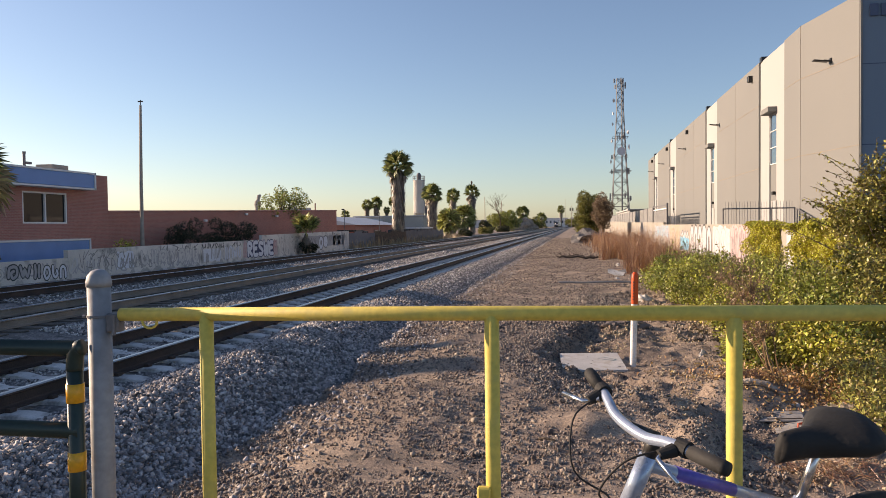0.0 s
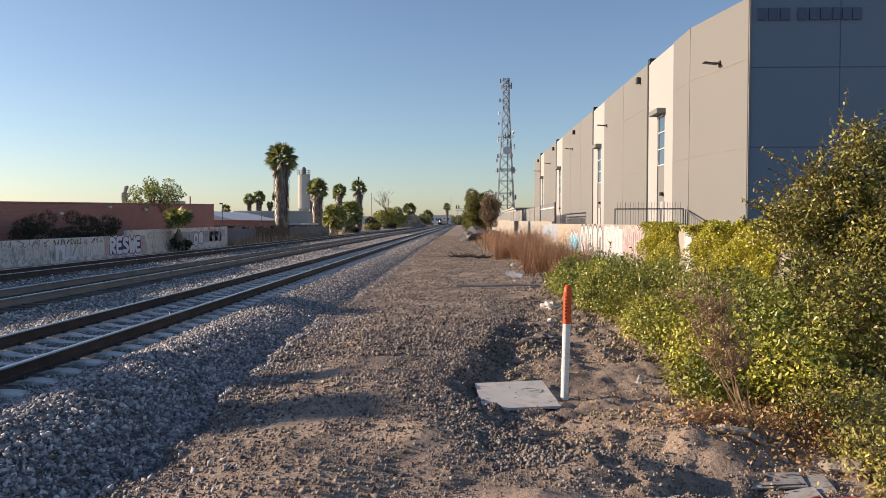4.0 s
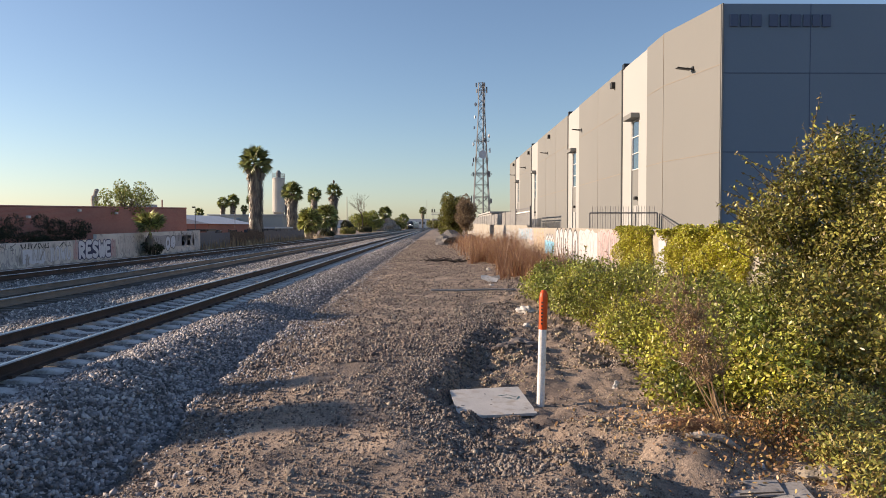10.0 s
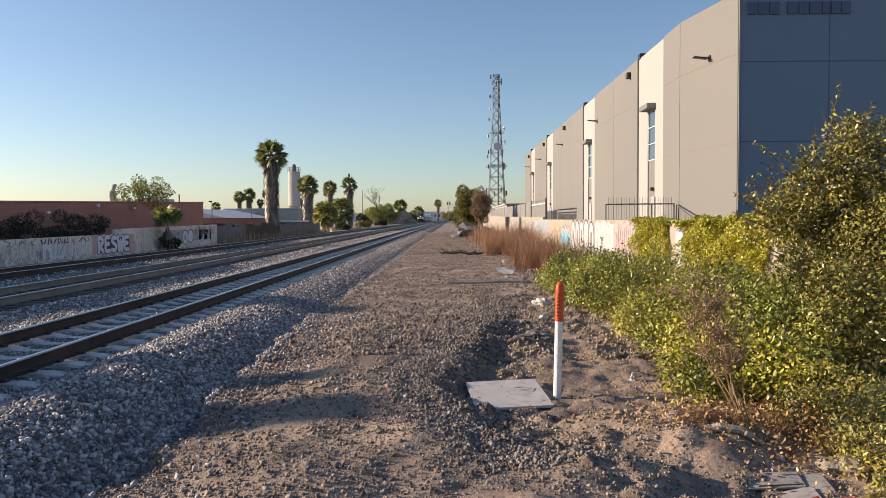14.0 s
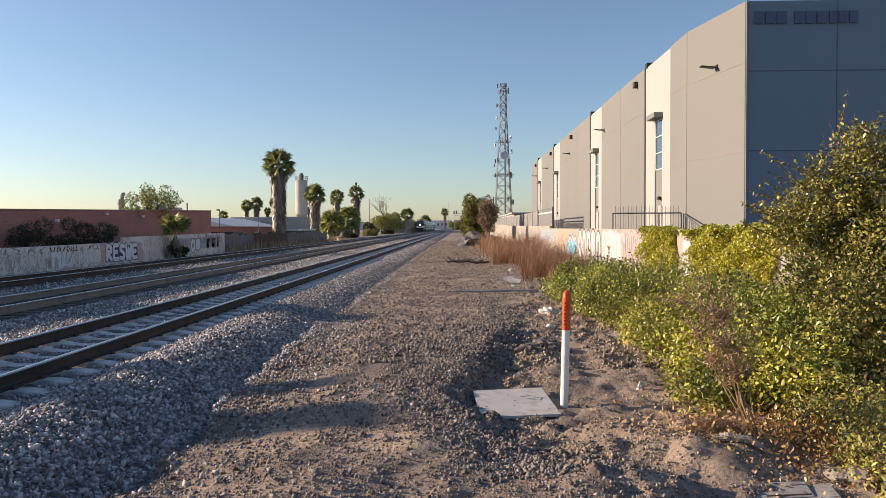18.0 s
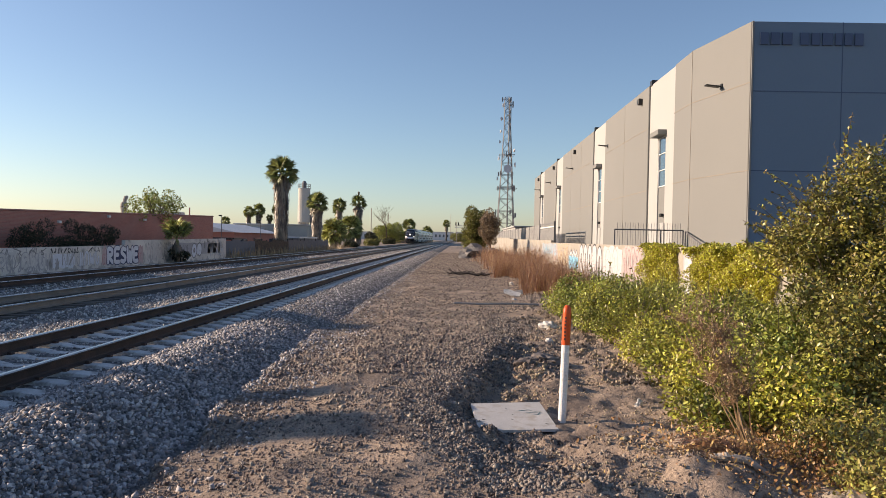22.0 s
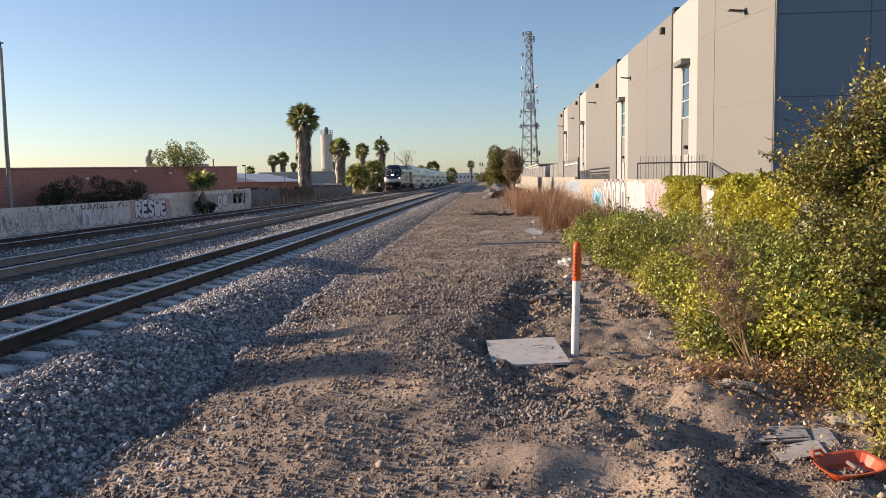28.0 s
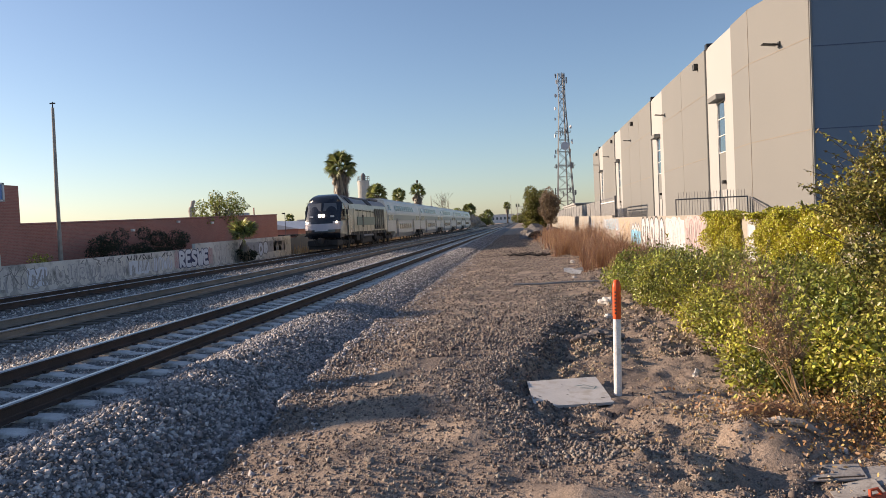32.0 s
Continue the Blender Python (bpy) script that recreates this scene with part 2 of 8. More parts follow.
M_LEAFGREEN = leaf_mat("glossy_green_leaf", (0.12, 0.148, 0.031), (0.40, 0.405, 0.087), 0.6, 0.12)
M_LEAFYOUNG = leaf_mat("young_shrub_leaf", (0.16, 0.175, 0.032), (0.54, 0.49, 0.095), 0.6, 0.12)
M_LEAFDARK = leaf_mat("dark_leaf", (0.028, 0.034, 0.016), (0.05, 0.054, 0.024))
M_IVY = leaf_mat("yellow_ivy_leaf", (0.36, 0.34, 0.05), (0.52, 0.475, 0.082), 0.5, 0.2)
M_LEAFDRY = leaf_mat("dry_leaf", (0.36, 0.20, 0.085), (0.50, 0.31, 0.14), 0.4, 0.2)
M_TREELEAF = leaf_mat("tree_leaf", (0.135, 0.135, 0.036), (0.26, 0.245, 0.068), 0.5, 0.3)
M_BROWNLEAF = leaf_mat("brown_crown_leaf", (0.18, 0.13, 0.085), (0.28, 0.205, 0.14), 0.4, 0.3)
M_WEED = leaf_mat("dry_weed", (0.25, 0.125, 0.07), (0.44, 0.25, 0.15), 0.4, 0.2)
M_STRAW = leaf_mat("straw_stem", (0.34, 0.24, 0.14), (0.42, 0.31, 0.19), 0.3, 0.15)
M_BROWNTWIG = leaf_mat("brown_twig", (0.25, 0.155, 0.085), (0.37, 0.24, 0.14), 0.4, 0.1)
M_BARK = pbr("bark", (0.10, 0.07, 0.05), (0.17, 0.125, 0.09), 6, (0.85, 0.95), bump=0.6, grain=40)
M_PALMBARK = pbr("palm_bark", (0.075, 0.055, 0.042), (0.14, 0.105, 0.08), 5, (0.85, 0.95), bump=0.7, grain=25)
M_FROND = leaf_mat("palm_frond", (0.12, 0.145, 0.048), (0.27, 0.29, 0.11), 0.5, 0.4)
# brighter, yellower version of palm_frond for the low palms
M_FRONDPALE = leaf_mat("pale_palm_frond", (0.19, 0.205, 0.06), (0.42, 0.42, 0.15), 0.55, 0.35)
M_FRONDGOLD = leaf_mat("golden_frond", (0.38, 0.25, 0.10), (0.52, 0.37, 0.17), 0.4, 0.35)
M_FRONDDEAD = leaf_mat("dead_frond", (0.17, 0.135, 0.105), (0.31, 0.25, 0.19), 0.45, 0.15)
M_ORANGE = pbr("orange_plastic", (0.72, 0.075, 0.012), (0.78, 0.10, 0.018), 5, (0.35, 0.5), bump=0.03)
M_POSTWHITE = pbr("white_plastic", (0.76, 0.76, 0.75), (0.82, 0.82, 0.81), 4, (0.35, 0.5), bump=0.03, spots=(0.62, 0.59, 0.54))
M_PLATE = pbr("polymer_concrete_lid", (0.50, 0.49, 0.47), (0.58, 0.565, 0.54), 2.5, (0.7, 0.9), bump=0.25, grain=90, spots=(0.44, 0.40, 0.35))
M_REDTUB = pbr("red_plastic", (0.50, 0.075, 0.03), (0.58, 0.11, 0.05), 5, (0.3, 0.45), bump=0.03, spots=(0.42, 0.09, 0.05))
M_CARD = pbr("weathered_board", (0.24, 0.23, 0.225), (0.32, 0.31, 0.30), 6, (0.7, 0.9), bump=0.2, spots=(0.17, 0.155, 0.145))
M_TRASH = pbr("white_litter", (0.52, 0.51, 0.49), (0.62, 0.61, 0.59), 6, (0.5, 0.8), bump=0.1, spots=(0.40, 0.36, 0.31))
M_ROCK = pbr("rock", (0.25, 0.21, 0.17), (0.34, 0.29, 0.235), 6, (0.85, 0.95), bump=0.5, grain=50)
M_YELLOW = pbr("yellow_paint", (0.66, 0.50, 0.10), (0.72, 0.555, 0.13), 4, (0.55, 0.75), bump=0.05, grain=40, spots=(0.58, 0.46, 0.13))
M_GREEN = pbr("dark_green_paint", (0.007, 0.026, 0.023), (0.011, 0.036, 0.031), 4, (0.3, 0.45), bump=0.04)
M_STRIPE = pbr("amber_reflective_band", (0.78, 0.34, 0.02), (0.82, 0.38, 0.03), 6, (0.3, 0.45), bump=0.02)
M_RUBBER = pbr("black_rubber", (0.012, 0.012, 0.012), (0.02, 0.02, 0.02), 6, (0.65, 0.85), bump=0.1)
M_BIKE = pbr("silver_blue_frame_paint", (0.36, 0.44, 0.56), (0.42, 0.50, 0.62), 5, (0.22, 0.35), 0.35, 0.02, coat=0.5)
M_CHROME = pbr("brushed_alloy", (0.6, 0.61, 0.63), (0.7, 0.71, 0.73), 5, (0.2, 0.35), 1.0, 0.02)
M_BIKEBLUE = pbr("violet_decal", (0.10, 0.09, 0.40), (0.13, 0.11, 0.46), 8, (0.3, 0.4), bump=0)
M_PIPE = pbr("grey_pipe", (0.27, 0.265, 0.26), (0.35, 0.34, 0.33), 4, (0.6, 0.8), bump=0.1)
M_LOGW = pbr("charred_wood", (0.05, 0.04, 0.035), (0.10, 0.08, 0.065), 6, (0.85, 0.95), bump=0.5)
M_ROTTEN = pbr("rotten_wood", (0.34, 0.29, 0.25), (0.46, 0.41, 0.36), 9, (0.85, 0.95), bump=0.6, grain=40, spots=(0.2, 0.15, 0.12))
M_POLE = pbr("weathered_pole", (0.32, 0.28, 0.24), (0.42, 0.37, 0.32), 3, (0.8, 0.95), bump=0.3)
M_TOWER = pbr("tower_steel", (0.12, 0.13, 0.145), (0.17, 0.18, 0.20), 1, (0.5, 0.7), 0.3, 0.02)
M_DISH = pbr("dish_white", (0.55, 0.56, 0.58), (0.62, 0.63, 0.65), 1, (0.5, 0.6), bump=0)
M_SILO = pbr("silo_paint", (0.40, 0.375, 0.34), (0.48, 0.45, 0.41), 0.3, (0.6, 0.8), bump=0.05)
M_FAR = pbr("far_painted_wall", (0.46, 0.46, 0.47), (0.56, 0.56, 0.57), 0.1, (0.8, 0.95), bump=0)
M_FARDARK = pbr("far_dark_wall", (0.14, 0.15, 0.17), (0.19, 0.20, 0.22), 0.1, (0.8, 0.95), bump=0)
M_TRAINGLASS = glass_mat("train_window_glass", (0.025, 0.03, 0.033), 0.22)
M_TRAINGLASS.node_tree.nodes["Principled BSDF"].inputs["Specular IOR Level"].default_value = 0.35
M_TRAINGLASS.node_tree.nodes["Principled BSDF"].inputs["Coat Weight"].default_value = 0.0
# grey in the base colour stands in for sky mirrored in the windscreens
M_WINDSCREEN = glass_mat("sky_grey_windscreen_glass", (0.11, 0.115, 0.12), 0.12)
M_LOCOBLACK = pbr("loco_black", (0.012, 0.014, 0.020), (0.02, 0.022, 0.03), 1, (0.18, 0.3), 0.0, 0.0, coat=0.5)
M_LOCOSILVER = pbr("loco_silver", (0.36, 0.335, 0.28), (0.50, 0.47, 0.40), 0.8, (0.25, 0.4), 0.4, 0.02, 10)
M_LOCOGREEN = pbr("loco_teal", (0.06, 0.14, 0.13), (0.08, 0.17, 0.155), 1, (0.3, 0.45), bump=0)
M_LOCOLILAC = pbr("loco_pale_band", (0.50, 0.46, 0.50), (0.57, 0.53, 0.56), 1, (0.25, 0.4), bump=0)
M_COACH = pbr("coach_white", (0.60, 0.585, 0.54), (0.68, 0.66, 0.61), 0.5, (0.3, 0.45), 0.05, 0.02, 8)
M_COACHBAND = pbr("coach_grey_green", (0.24, 0.29, 0.27), (0.28, 0.33, 0.31), 0.5, (0.3, 0.5), bump=0)
M_UNDER = pbr("underframe_grime", (0.035, 0.032, 0.03), (0.06, 0.054, 0.05), 2, (0.6, 0.85), 0.2, 0.1)
M_HEADLAMP = pbr("lit_headlamp", (1.0, 0.93, 0.82), (1.0, 0.93, 0.82), 1, (0.2, 0.3), bump=0, emit=14.0)
M_DITCHLAMP = pbr("dim_ditch_lamp", (0.9, 0.86, 0.8), (0.9, 0.86, 0.8), 1, (0.2, 0.3), bump=0, emit=3.0)
M_GRAFBLACK = pbr("black_spray_paint", (0.035, 0.033, 0.035), (0.07, 0.065, 0.068), 5, (0.6, 0.8), bump=0)
M_GRAFNAVY = pbr("navy_spray_paint", (0.03, 0.035, 0.09), (0.05, 0.055, 0.13), 5, (0.6, 0.8), bump=0)
M_GRAFOLD = pbr("weathered_dark_spray_paint", (0.17, 0.165, 0.165), (0.25, 0.24, 0.235), 4, (0.7, 0.85), bump=0)
M_DAMP = pbr("damp_stain", (0.40, 0.38, 0.355), (0.48, 0.455, 0.425), 6, (0.8, 0.95), bump=0)
M_GRAFSTALE = pbr("stale_spray_paint", (0.56, 0.54, 0.515), (0.66, 0.635, 0.60), 6, (0.7, 0.85), bump=0)
M_GRAFDIM = pbr("faded_spray_paint", (0.30, 0.29, 0.28), (0.37, 0.36, 0.35), 5, (0.7, 0.85), bump=0)
M_GRAFWHITE = pbr("white_spray_paint", (0.47, 0.47, 0.48), (0.56, 0.56, 0.57), 5, (0.6, 0.8), bump=0)
M_GRAFLIT = pbr("pale_blue_white_spray_paint", (0.62, 0.65, 0.70), (0.70, 0.73, 0.78), 5, (0.6, 0.8), bump=0)
M_GRAFBLUE = pbr("cyan_spray_paint", (0.14, 0.42, 0.58), (0.20, 0.50, 0.66), 5, (0.6, 0.8), bump=0)
M_GRAFPINK = pbr("pink_spray_paint", (0.50, 0.36, 0.35), (0.56, 0.43, 0.42), 5, (0.6, 0.8), bump=0)
M_GRAFRED = pbr("red_spray_paint", (0.50, 0.10, 0.12), (0.56, 0.14, 0.16), 5, (0.6, 0.8), bump=0)
M_GRAFMAUVE = pbr("mauve_spray_paint", (0.26, 0.17, 0.18), (0.33, 0.22, 0.23), 5, (0.6, 0.8), bump=0)
M_GRAFTAN = pbr("tan_spray_paint", (0.42, 0.32, 0.22), (0.50, 0.39, 0.28), 5, (0.7, 0.85), bump=0)
M_GRAFGREY = pbr("buff_spray_paint", (0.36, 0.35, 0.36), (0.42, 0.41, 0.42), 5, (0.7, 0.85), bump=0)


# ---- mesh building ----
class Shape:
    """Collects vertices and faces, and turns them into one mesh object."""

    def __init__(self):
        self.v, self.f, self.k = [], [], []

    def add(self, verts, faces, k=0):
        o = len(self.v)
        self.v.extend([tuple(p) for p in verts])
        self.f.extend([tuple(i + o for i in q) for q in faces])
        self.k.extend([k] * len(faces))
        return self

    def box(self, c, s, m=None, bev=0.0, k=0):
        """A box at c of size s, with chamfered edges where bev is given."""
        hx, hy, hz = s[0] / 2, s[1] / 2, s[2] / 2
        m = m or Matrix.Identity(3)
        c = Vector(c)
        if bev <= 0:
            vs = [c + m @ Vector((x * hx, y * hy, z * hz)) for x in (-1, 1) for y in (-1, 1) for z in (-1, 1)]
            fs = [(0, 1, 3, 2), (4, 6, 7, 5), (0, 4, 5, 1), (2, 3, 7, 6), (0, 2, 6, 4), (1, 5, 7, 3)]
            return self.add(vs, fs, k)
        b = min(bev, hx * 0.9, hy * 0.9, hz * 0.9)
        idx, vs = {}, []
        for x in (-1, 1):
            for y in (-1, 1):
                for z in (-1, 1):
                    for a in range(3):
                        q = [x * (hx - b), y * (hy - b), z * (hz - b)]
                        q[a] = (x * hx, y * hy, z * hz)[a]
                        idx[x, y, z, a] = len(vs)
                        vs.append(c + m @ Vector(q))
        fs = []
        for a in range(3):
            u, w = (a + 1) % 3, (a + 2) % 3
            for sgn in (-1, 1):
                ring = []
                for su, sw in ((-1, -1), (1, -1), (1, 1), (-1, 1)):
                    key = [0, 0, 0]
                    key[a], key[u], key[w] = sgn, su, sw
                    ring.append(idx[key[0], key[1], key[2], a])
                fs.append(tuple(ring if sgn > 0 else ring[::-1]))
            for su in (-1, 1):
                for sw in (-1, 1):
                    k0, k1 = [0, 0, 0], [0, 0, 0]
                    k0[a], k0[u], k0[w] = -1, su, sw
                    k1[a], k1[u], k1[w] = 1, su, sw
                    q = (idx[(*k0, u)], idx[(*k1, u)], idx[(*k1, w)], idx[(*k0, w)])
                    fs.append(q if su * sw > 0 else q[::-1])
        for x in (-1, 1):
            for y in (-1, 1):
                for z in (-1, 1):
                    t = (idx[x, y, z, 0], idx[x, y, z, 1], idx[x, y, z, 2])
                    fs.append(t if x * y * z > 0 else t[::-1])
        return self.add(vs, fs, k)

    def tube(self, pts, radii, n=8, caps=True, k=0):
        """A tube along pts; radii is one number or one for each point."""
        pts = [Vector(p) for p in pts]
        if not isinstance(radii, (list, tuple)):
            radii = [radii] * len(pts)
        vs, fs, side = [], [], None
        for i, p in enumerate(pts):
            d = (pts[min(i + 1, len(pts) - 1)] - pts[max(i - 1, 0)]).normalized()
            if side is None:
                side = d.cross(Vector((0.31, 0.17, 0.94)))
                if side.length < 0.1:
                    side = d.cross(Vector((1, 0, 0)))
            side = (side - d * side.dot(d)).normalized()
            up = d.cross(side)
            for j in range(n):
                a = 2 * math.pi * j / n
                vs.append(p + (side * math.cos(a) + up * math.sin(a)) * radii[i])
        for i in range(len(pts) - 1):
            for j in range(n):
                a, b = i * n + j, i * n + (j + 1) % n
                fs.append((a, b, b + n, a + n))
        if caps:
            fs.append(tuple(range(n))[::-1])
            fs.append(tuple(range((len(pts) - 1) * n, len(pts) * n)))
        return self.add(vs, fs, k)

    def prism(self, outline, place, depth, k=0):
        """An outline in two dimensions, swept by depth; place(u, v, w) turns it into the world."""
        n = len(outline)
        vs = [place(u, v, 0) for u, v in outline] + [place(u, v, depth) for u, v in outline]
        fs = [tuple(range(n))[::-1], tuple(range(n, 2 * n))] + [(i, (i + 1) % n, (i + 1) % n + n, i + n) for i in range(n)]
        return self.add(vs, fs, k)

    def make(self, name, mats, parent=None, label="", smooth=False):
        me = bpy.data.meshes.new(name)
        me.from_pydata(self.v, [], self.f)
        for m in mats if isinstance(mats, (list, tuple)) else [mats]:
            me.materials.append(m)
        if any(self.k):
            me.polygons.foreach_set("material_index", self.k)
        if smooth:
            me.polygons.foreach_set("use_smooth", [True] * len(me.polygons))
        me.update()
        ob = new(name, me)
        if parent:
            ob.parent = parent
        if label:
            ob["label"] = label
        return ob


def solid_normals(ob):
    """Turns all faces of a closed mesh outwards."""
    bm = bmesh.new()
    bm.from_mesh(ob.data)
    bmesh.ops.recalc_face_normals(bm, faces=bm.faces)
    bm.to_mesh(ob.data)
    bm.free()
    return ob


def thing(name, label, category, group="", kind="", at=(0, 0, 0), turn=0.0):
    ob = new(name)
    ob.matrix_basis = pose(*at, 0, 0, turn)
    return tagged(ob, label, category, group, kind)


def raw(name, verts, faces, mats, parent=None, smooth=False):
    """One mesh object from numpy arrays: faces of one size."""
    me = bpy.data.meshes.new(name)
    verts, faces = np.asarray(verts, np.float32), np.asarray(faces, np.int32)
    me.vertices.add(len(verts))
    me.vertices.foreach_set("co", verts.ravel())
    me.loops.add(faces.size)
    me.loops.foreach_set("vertex_index", faces.ravel())
    me.polygons.add(len(faces))
    me.polygons.foreach_set("loop_start", np.arange(0, faces.size, faces.shape[1], dtype=np.int32))
    me.polygons.foreach_set("loop_total", np.full(len(faces), faces.shape[1], np.int32))
    if smooth:
        me.polygons.foreach_set("use_smooth", np.ones(len(faces), bool))
    for m in mats if isinstance(mats, (list, tuple)) else [mats]:
        me.materials.append(m)
    me.update(calc_edges=True)
    me.validate()
    ob = new(name, me)
    if parent:
        ob.parent = parent
    return ob


RNG = np.random.default_rng(7)
CUBE_V = np.array([(x, y, z) for x in (-1, 1) for y in (-1, 1) for z in (-1, 1)], float)
CUBE_F = np.array([(0, 1, 3), (0, 3, 2), (4, 6, 7), (4, 7, 5), (0, 4, 5), (0, 5, 1), (2, 3, 7), (2, 7, 6), (0, 2, 6), (0, 6, 4), (1, 5, 7), (1, 7, 3)])


def rotations(n):
    q = RNG.normal(size=(n, 4))
    w, x, y, z = (q / np.linalg.norm(q, axis=1, keepdims=True)).T
    return np.stack([np.stack([1 - 2 * (y * y + z * z), 2 * (x * y - z * w), 2 * (x * z + y * w)], -1), np.stack([2 * (x * y + z * w), 1 - 2 * (x * x + z * z), 2 * (y * z - x * w)], -1), np.stack([2 * (x * z - y * w), 2 * (y * z + x * w), 1 - 2 * (x * x + y * y)], -1)], 1)


OCTA_V = np.array([(1.25, 0, 0), (-1.25, 0, 0), (0, 1.25, 0), (0, -1.25, 0), (0, 0, 1.25), (0, 0, -1.25)], float)
OCTA_F = np.array([(0, 2, 4), (2, 1, 4), (1, 3, 4), (3, 0, 4), (2, 0, 5), (1, 2, 5), (3, 1, 5), (0, 3, 5)])


def pebbles(name, places, sizes, mat, label, category="gravel"):
    """Small angular pebbles, joined into one object."""
    n = len(places)
    shape = (OCTA_V[None] + RNG.uniform(-0.4, 0.4, (n, 6, 3))) * RNG.uniform(0.6, 1.25, (n, 1, 3)) * 0.8
    v = np.einsum("nij,nkj->nki", rotations(n), shape) * np.asarray(sizes)[:, None, None] / 2 + np.asarray(places)[:, None]
    f = OCTA_F[None] + (np.arange(n) * 6)[:, None, None]
    return tagged(raw(name, v.reshape(-1, 3), f.reshape(-1, 3), mat), label, category, kind="stuff")


def stones(name, places, sizes, mat, label, category="gravel"):
    """Angular stones at the places, joined into one object."""
    n = len(places)
    shape = (CUBE_V[None] * (1 + RNG.uniform(-0.5, 0.22, (n, 8, 1))) + RNG.uniform(-0.22, 0.22, (n, 8, 3))) * RNG.uniform(0.55, 1.3, (n, 1, 3)) * 0.72
    v = np.einsum("nij,nkj->nki", rotations(n), shape) * np.asarray(sizes)[:, None, None] / 2 + np.asarray(places)[:, None]
    f = CUBE_F[None] + (np.arange(n) * 8)[:, None, None]
    return tagged(raw(name, v.reshape(-1, 3), f.reshape(-1, 3), mat), label, category, kind="stuff")


def leaves(name, places, size, mat, parent=None, out=None, droop=0.3, slim=0.5, spread=0.9, face=0.0):
    """Folded oval leaves at the places. out: the way each one leans; face: how far the blades turn outwards and up."""
    n = len(places)
    d = RNG.normal(size=(n, 3)) * spread
    if out is not None:
        d = d + out
    d[:, 2] -= droop * RNG.random(n)
    d /= np.linalg.norm(d, axis=1, keepdims=True) + 1e-9
    up = RNG.normal(size=(n, 3))
    if face:
        up = up + face * (np.asarray(out) + np.array([0.0, 0.0, 0.8]))
    s = np.cross(d, up)
    s /= np.linalg.norm(s, axis=1, keepdims=True) + 1e-9
    u = np.cross(s, d)
    L = (np.asarray(size) * RNG.uniform(0.6, 1.25, n))[:, None]
    P = np.asarray(places)
    w = s * L * slim / 2
    v = np.stack([P, P + d * L * 0.28 + w * 0.85 - u * L * 0.06, P + d * L * 0.72 + w * 0.8 - u * L * 0.07, P + d * L - u * L * 0.05, P + d * L * 0.72 - w * 0.8 - u * L * 0.07, P + d * L * 0.28 - w * 0.85 - u * L * 0.06], 1)
    b = (np.arange(n) * 6)[:, None]
    f = np.concatenate([b + [0, 2, 1], b + [0, 3, 2], b + [0, 4, 3], b + [0, 5, 4]], 1).reshape(-1, 3)
    return raw(name, v.reshape(-1, 3), f, mat, parent)


def blob_shell(blobs, n, thick=0.25):
    """Places near the outside of a heap of balls (x, y, z, rx, ry, rz), and the way out at each."""
    blobs = np.asarray(blobs, float)
    w = blobs[:, 3] * blobs[:, 5]
    pick = RNG.choice(len(blobs), n * 2, p=w / w.sum())
    d = RNG.normal(size=(n * 2, 3))
    d /= np.linalg.norm(d, axis=1, keepdims=True)
    r = 1 - thick * RNG.random((n * 2, 1)) ** 1.5
    P = blobs[pick, :3] + d * blobs[pick, 3:] * r
    keep = np.ones(len(P), bool)
    for c in blobs:
        keep &= (((P - c[:3]) / (c[3:] * (1 - thick))) ** 2).sum(1) > 0.72
    return P[keep][:n], d[keep][:n]


def smooth_line(kn, per=5):
    """A smooth curve through the points kn."""
    kn = [Vector(p) for p in kn]
    out = []
    for i in range(len(kn) - 1):
        p0, p1, p2, p3 = kn[max(i - 1, 0)], kn[i], kn[i + 1], kn[min(i + 2, len(kn) - 1)]
        for k in range(per):
            t = k / per
            out.append(0.5 * (2 * p1 + (p2 - p0) * t + (2 * p0 - 5 * p1 + 4 * p2 - p3) * t * t + (3 * p1 - p0 - 3 * p2 + p3) * t**3))
    return out + [kn[-1]]


STROKES = iter(range(100000))


def ribbon(pts, width, place, k=0, shape=None):
    """A flat stroke through points (u, v) in a wall's plane; each bit of it lies a hair over the one before."""
    base = next(STROKES) * 7
    shape = shape or Shape()
    pts = [Vector((u, v)) for u, v in pts]
    vs, fs = [], []
    for i, p in enumerate(pts):
        d = (pts[min(i + 1, len(pts) - 1)] - pts[max(i - 1, 0)]).normalized()
        s = Vector((-d.y, d.x)) * width / 2
        for q in (p + s, p - s):
            x, y, z = place(*q)
            vs.append((x - math.copysign(0.00011 * ((base + i) % 23), x), y, z))
    for i in range(len(pts) - 1):
        fs.append((2 * i, 2 * i + 1, 2 * i + 3, 2 * i + 2))
    return shape.add(vs, fs, k)


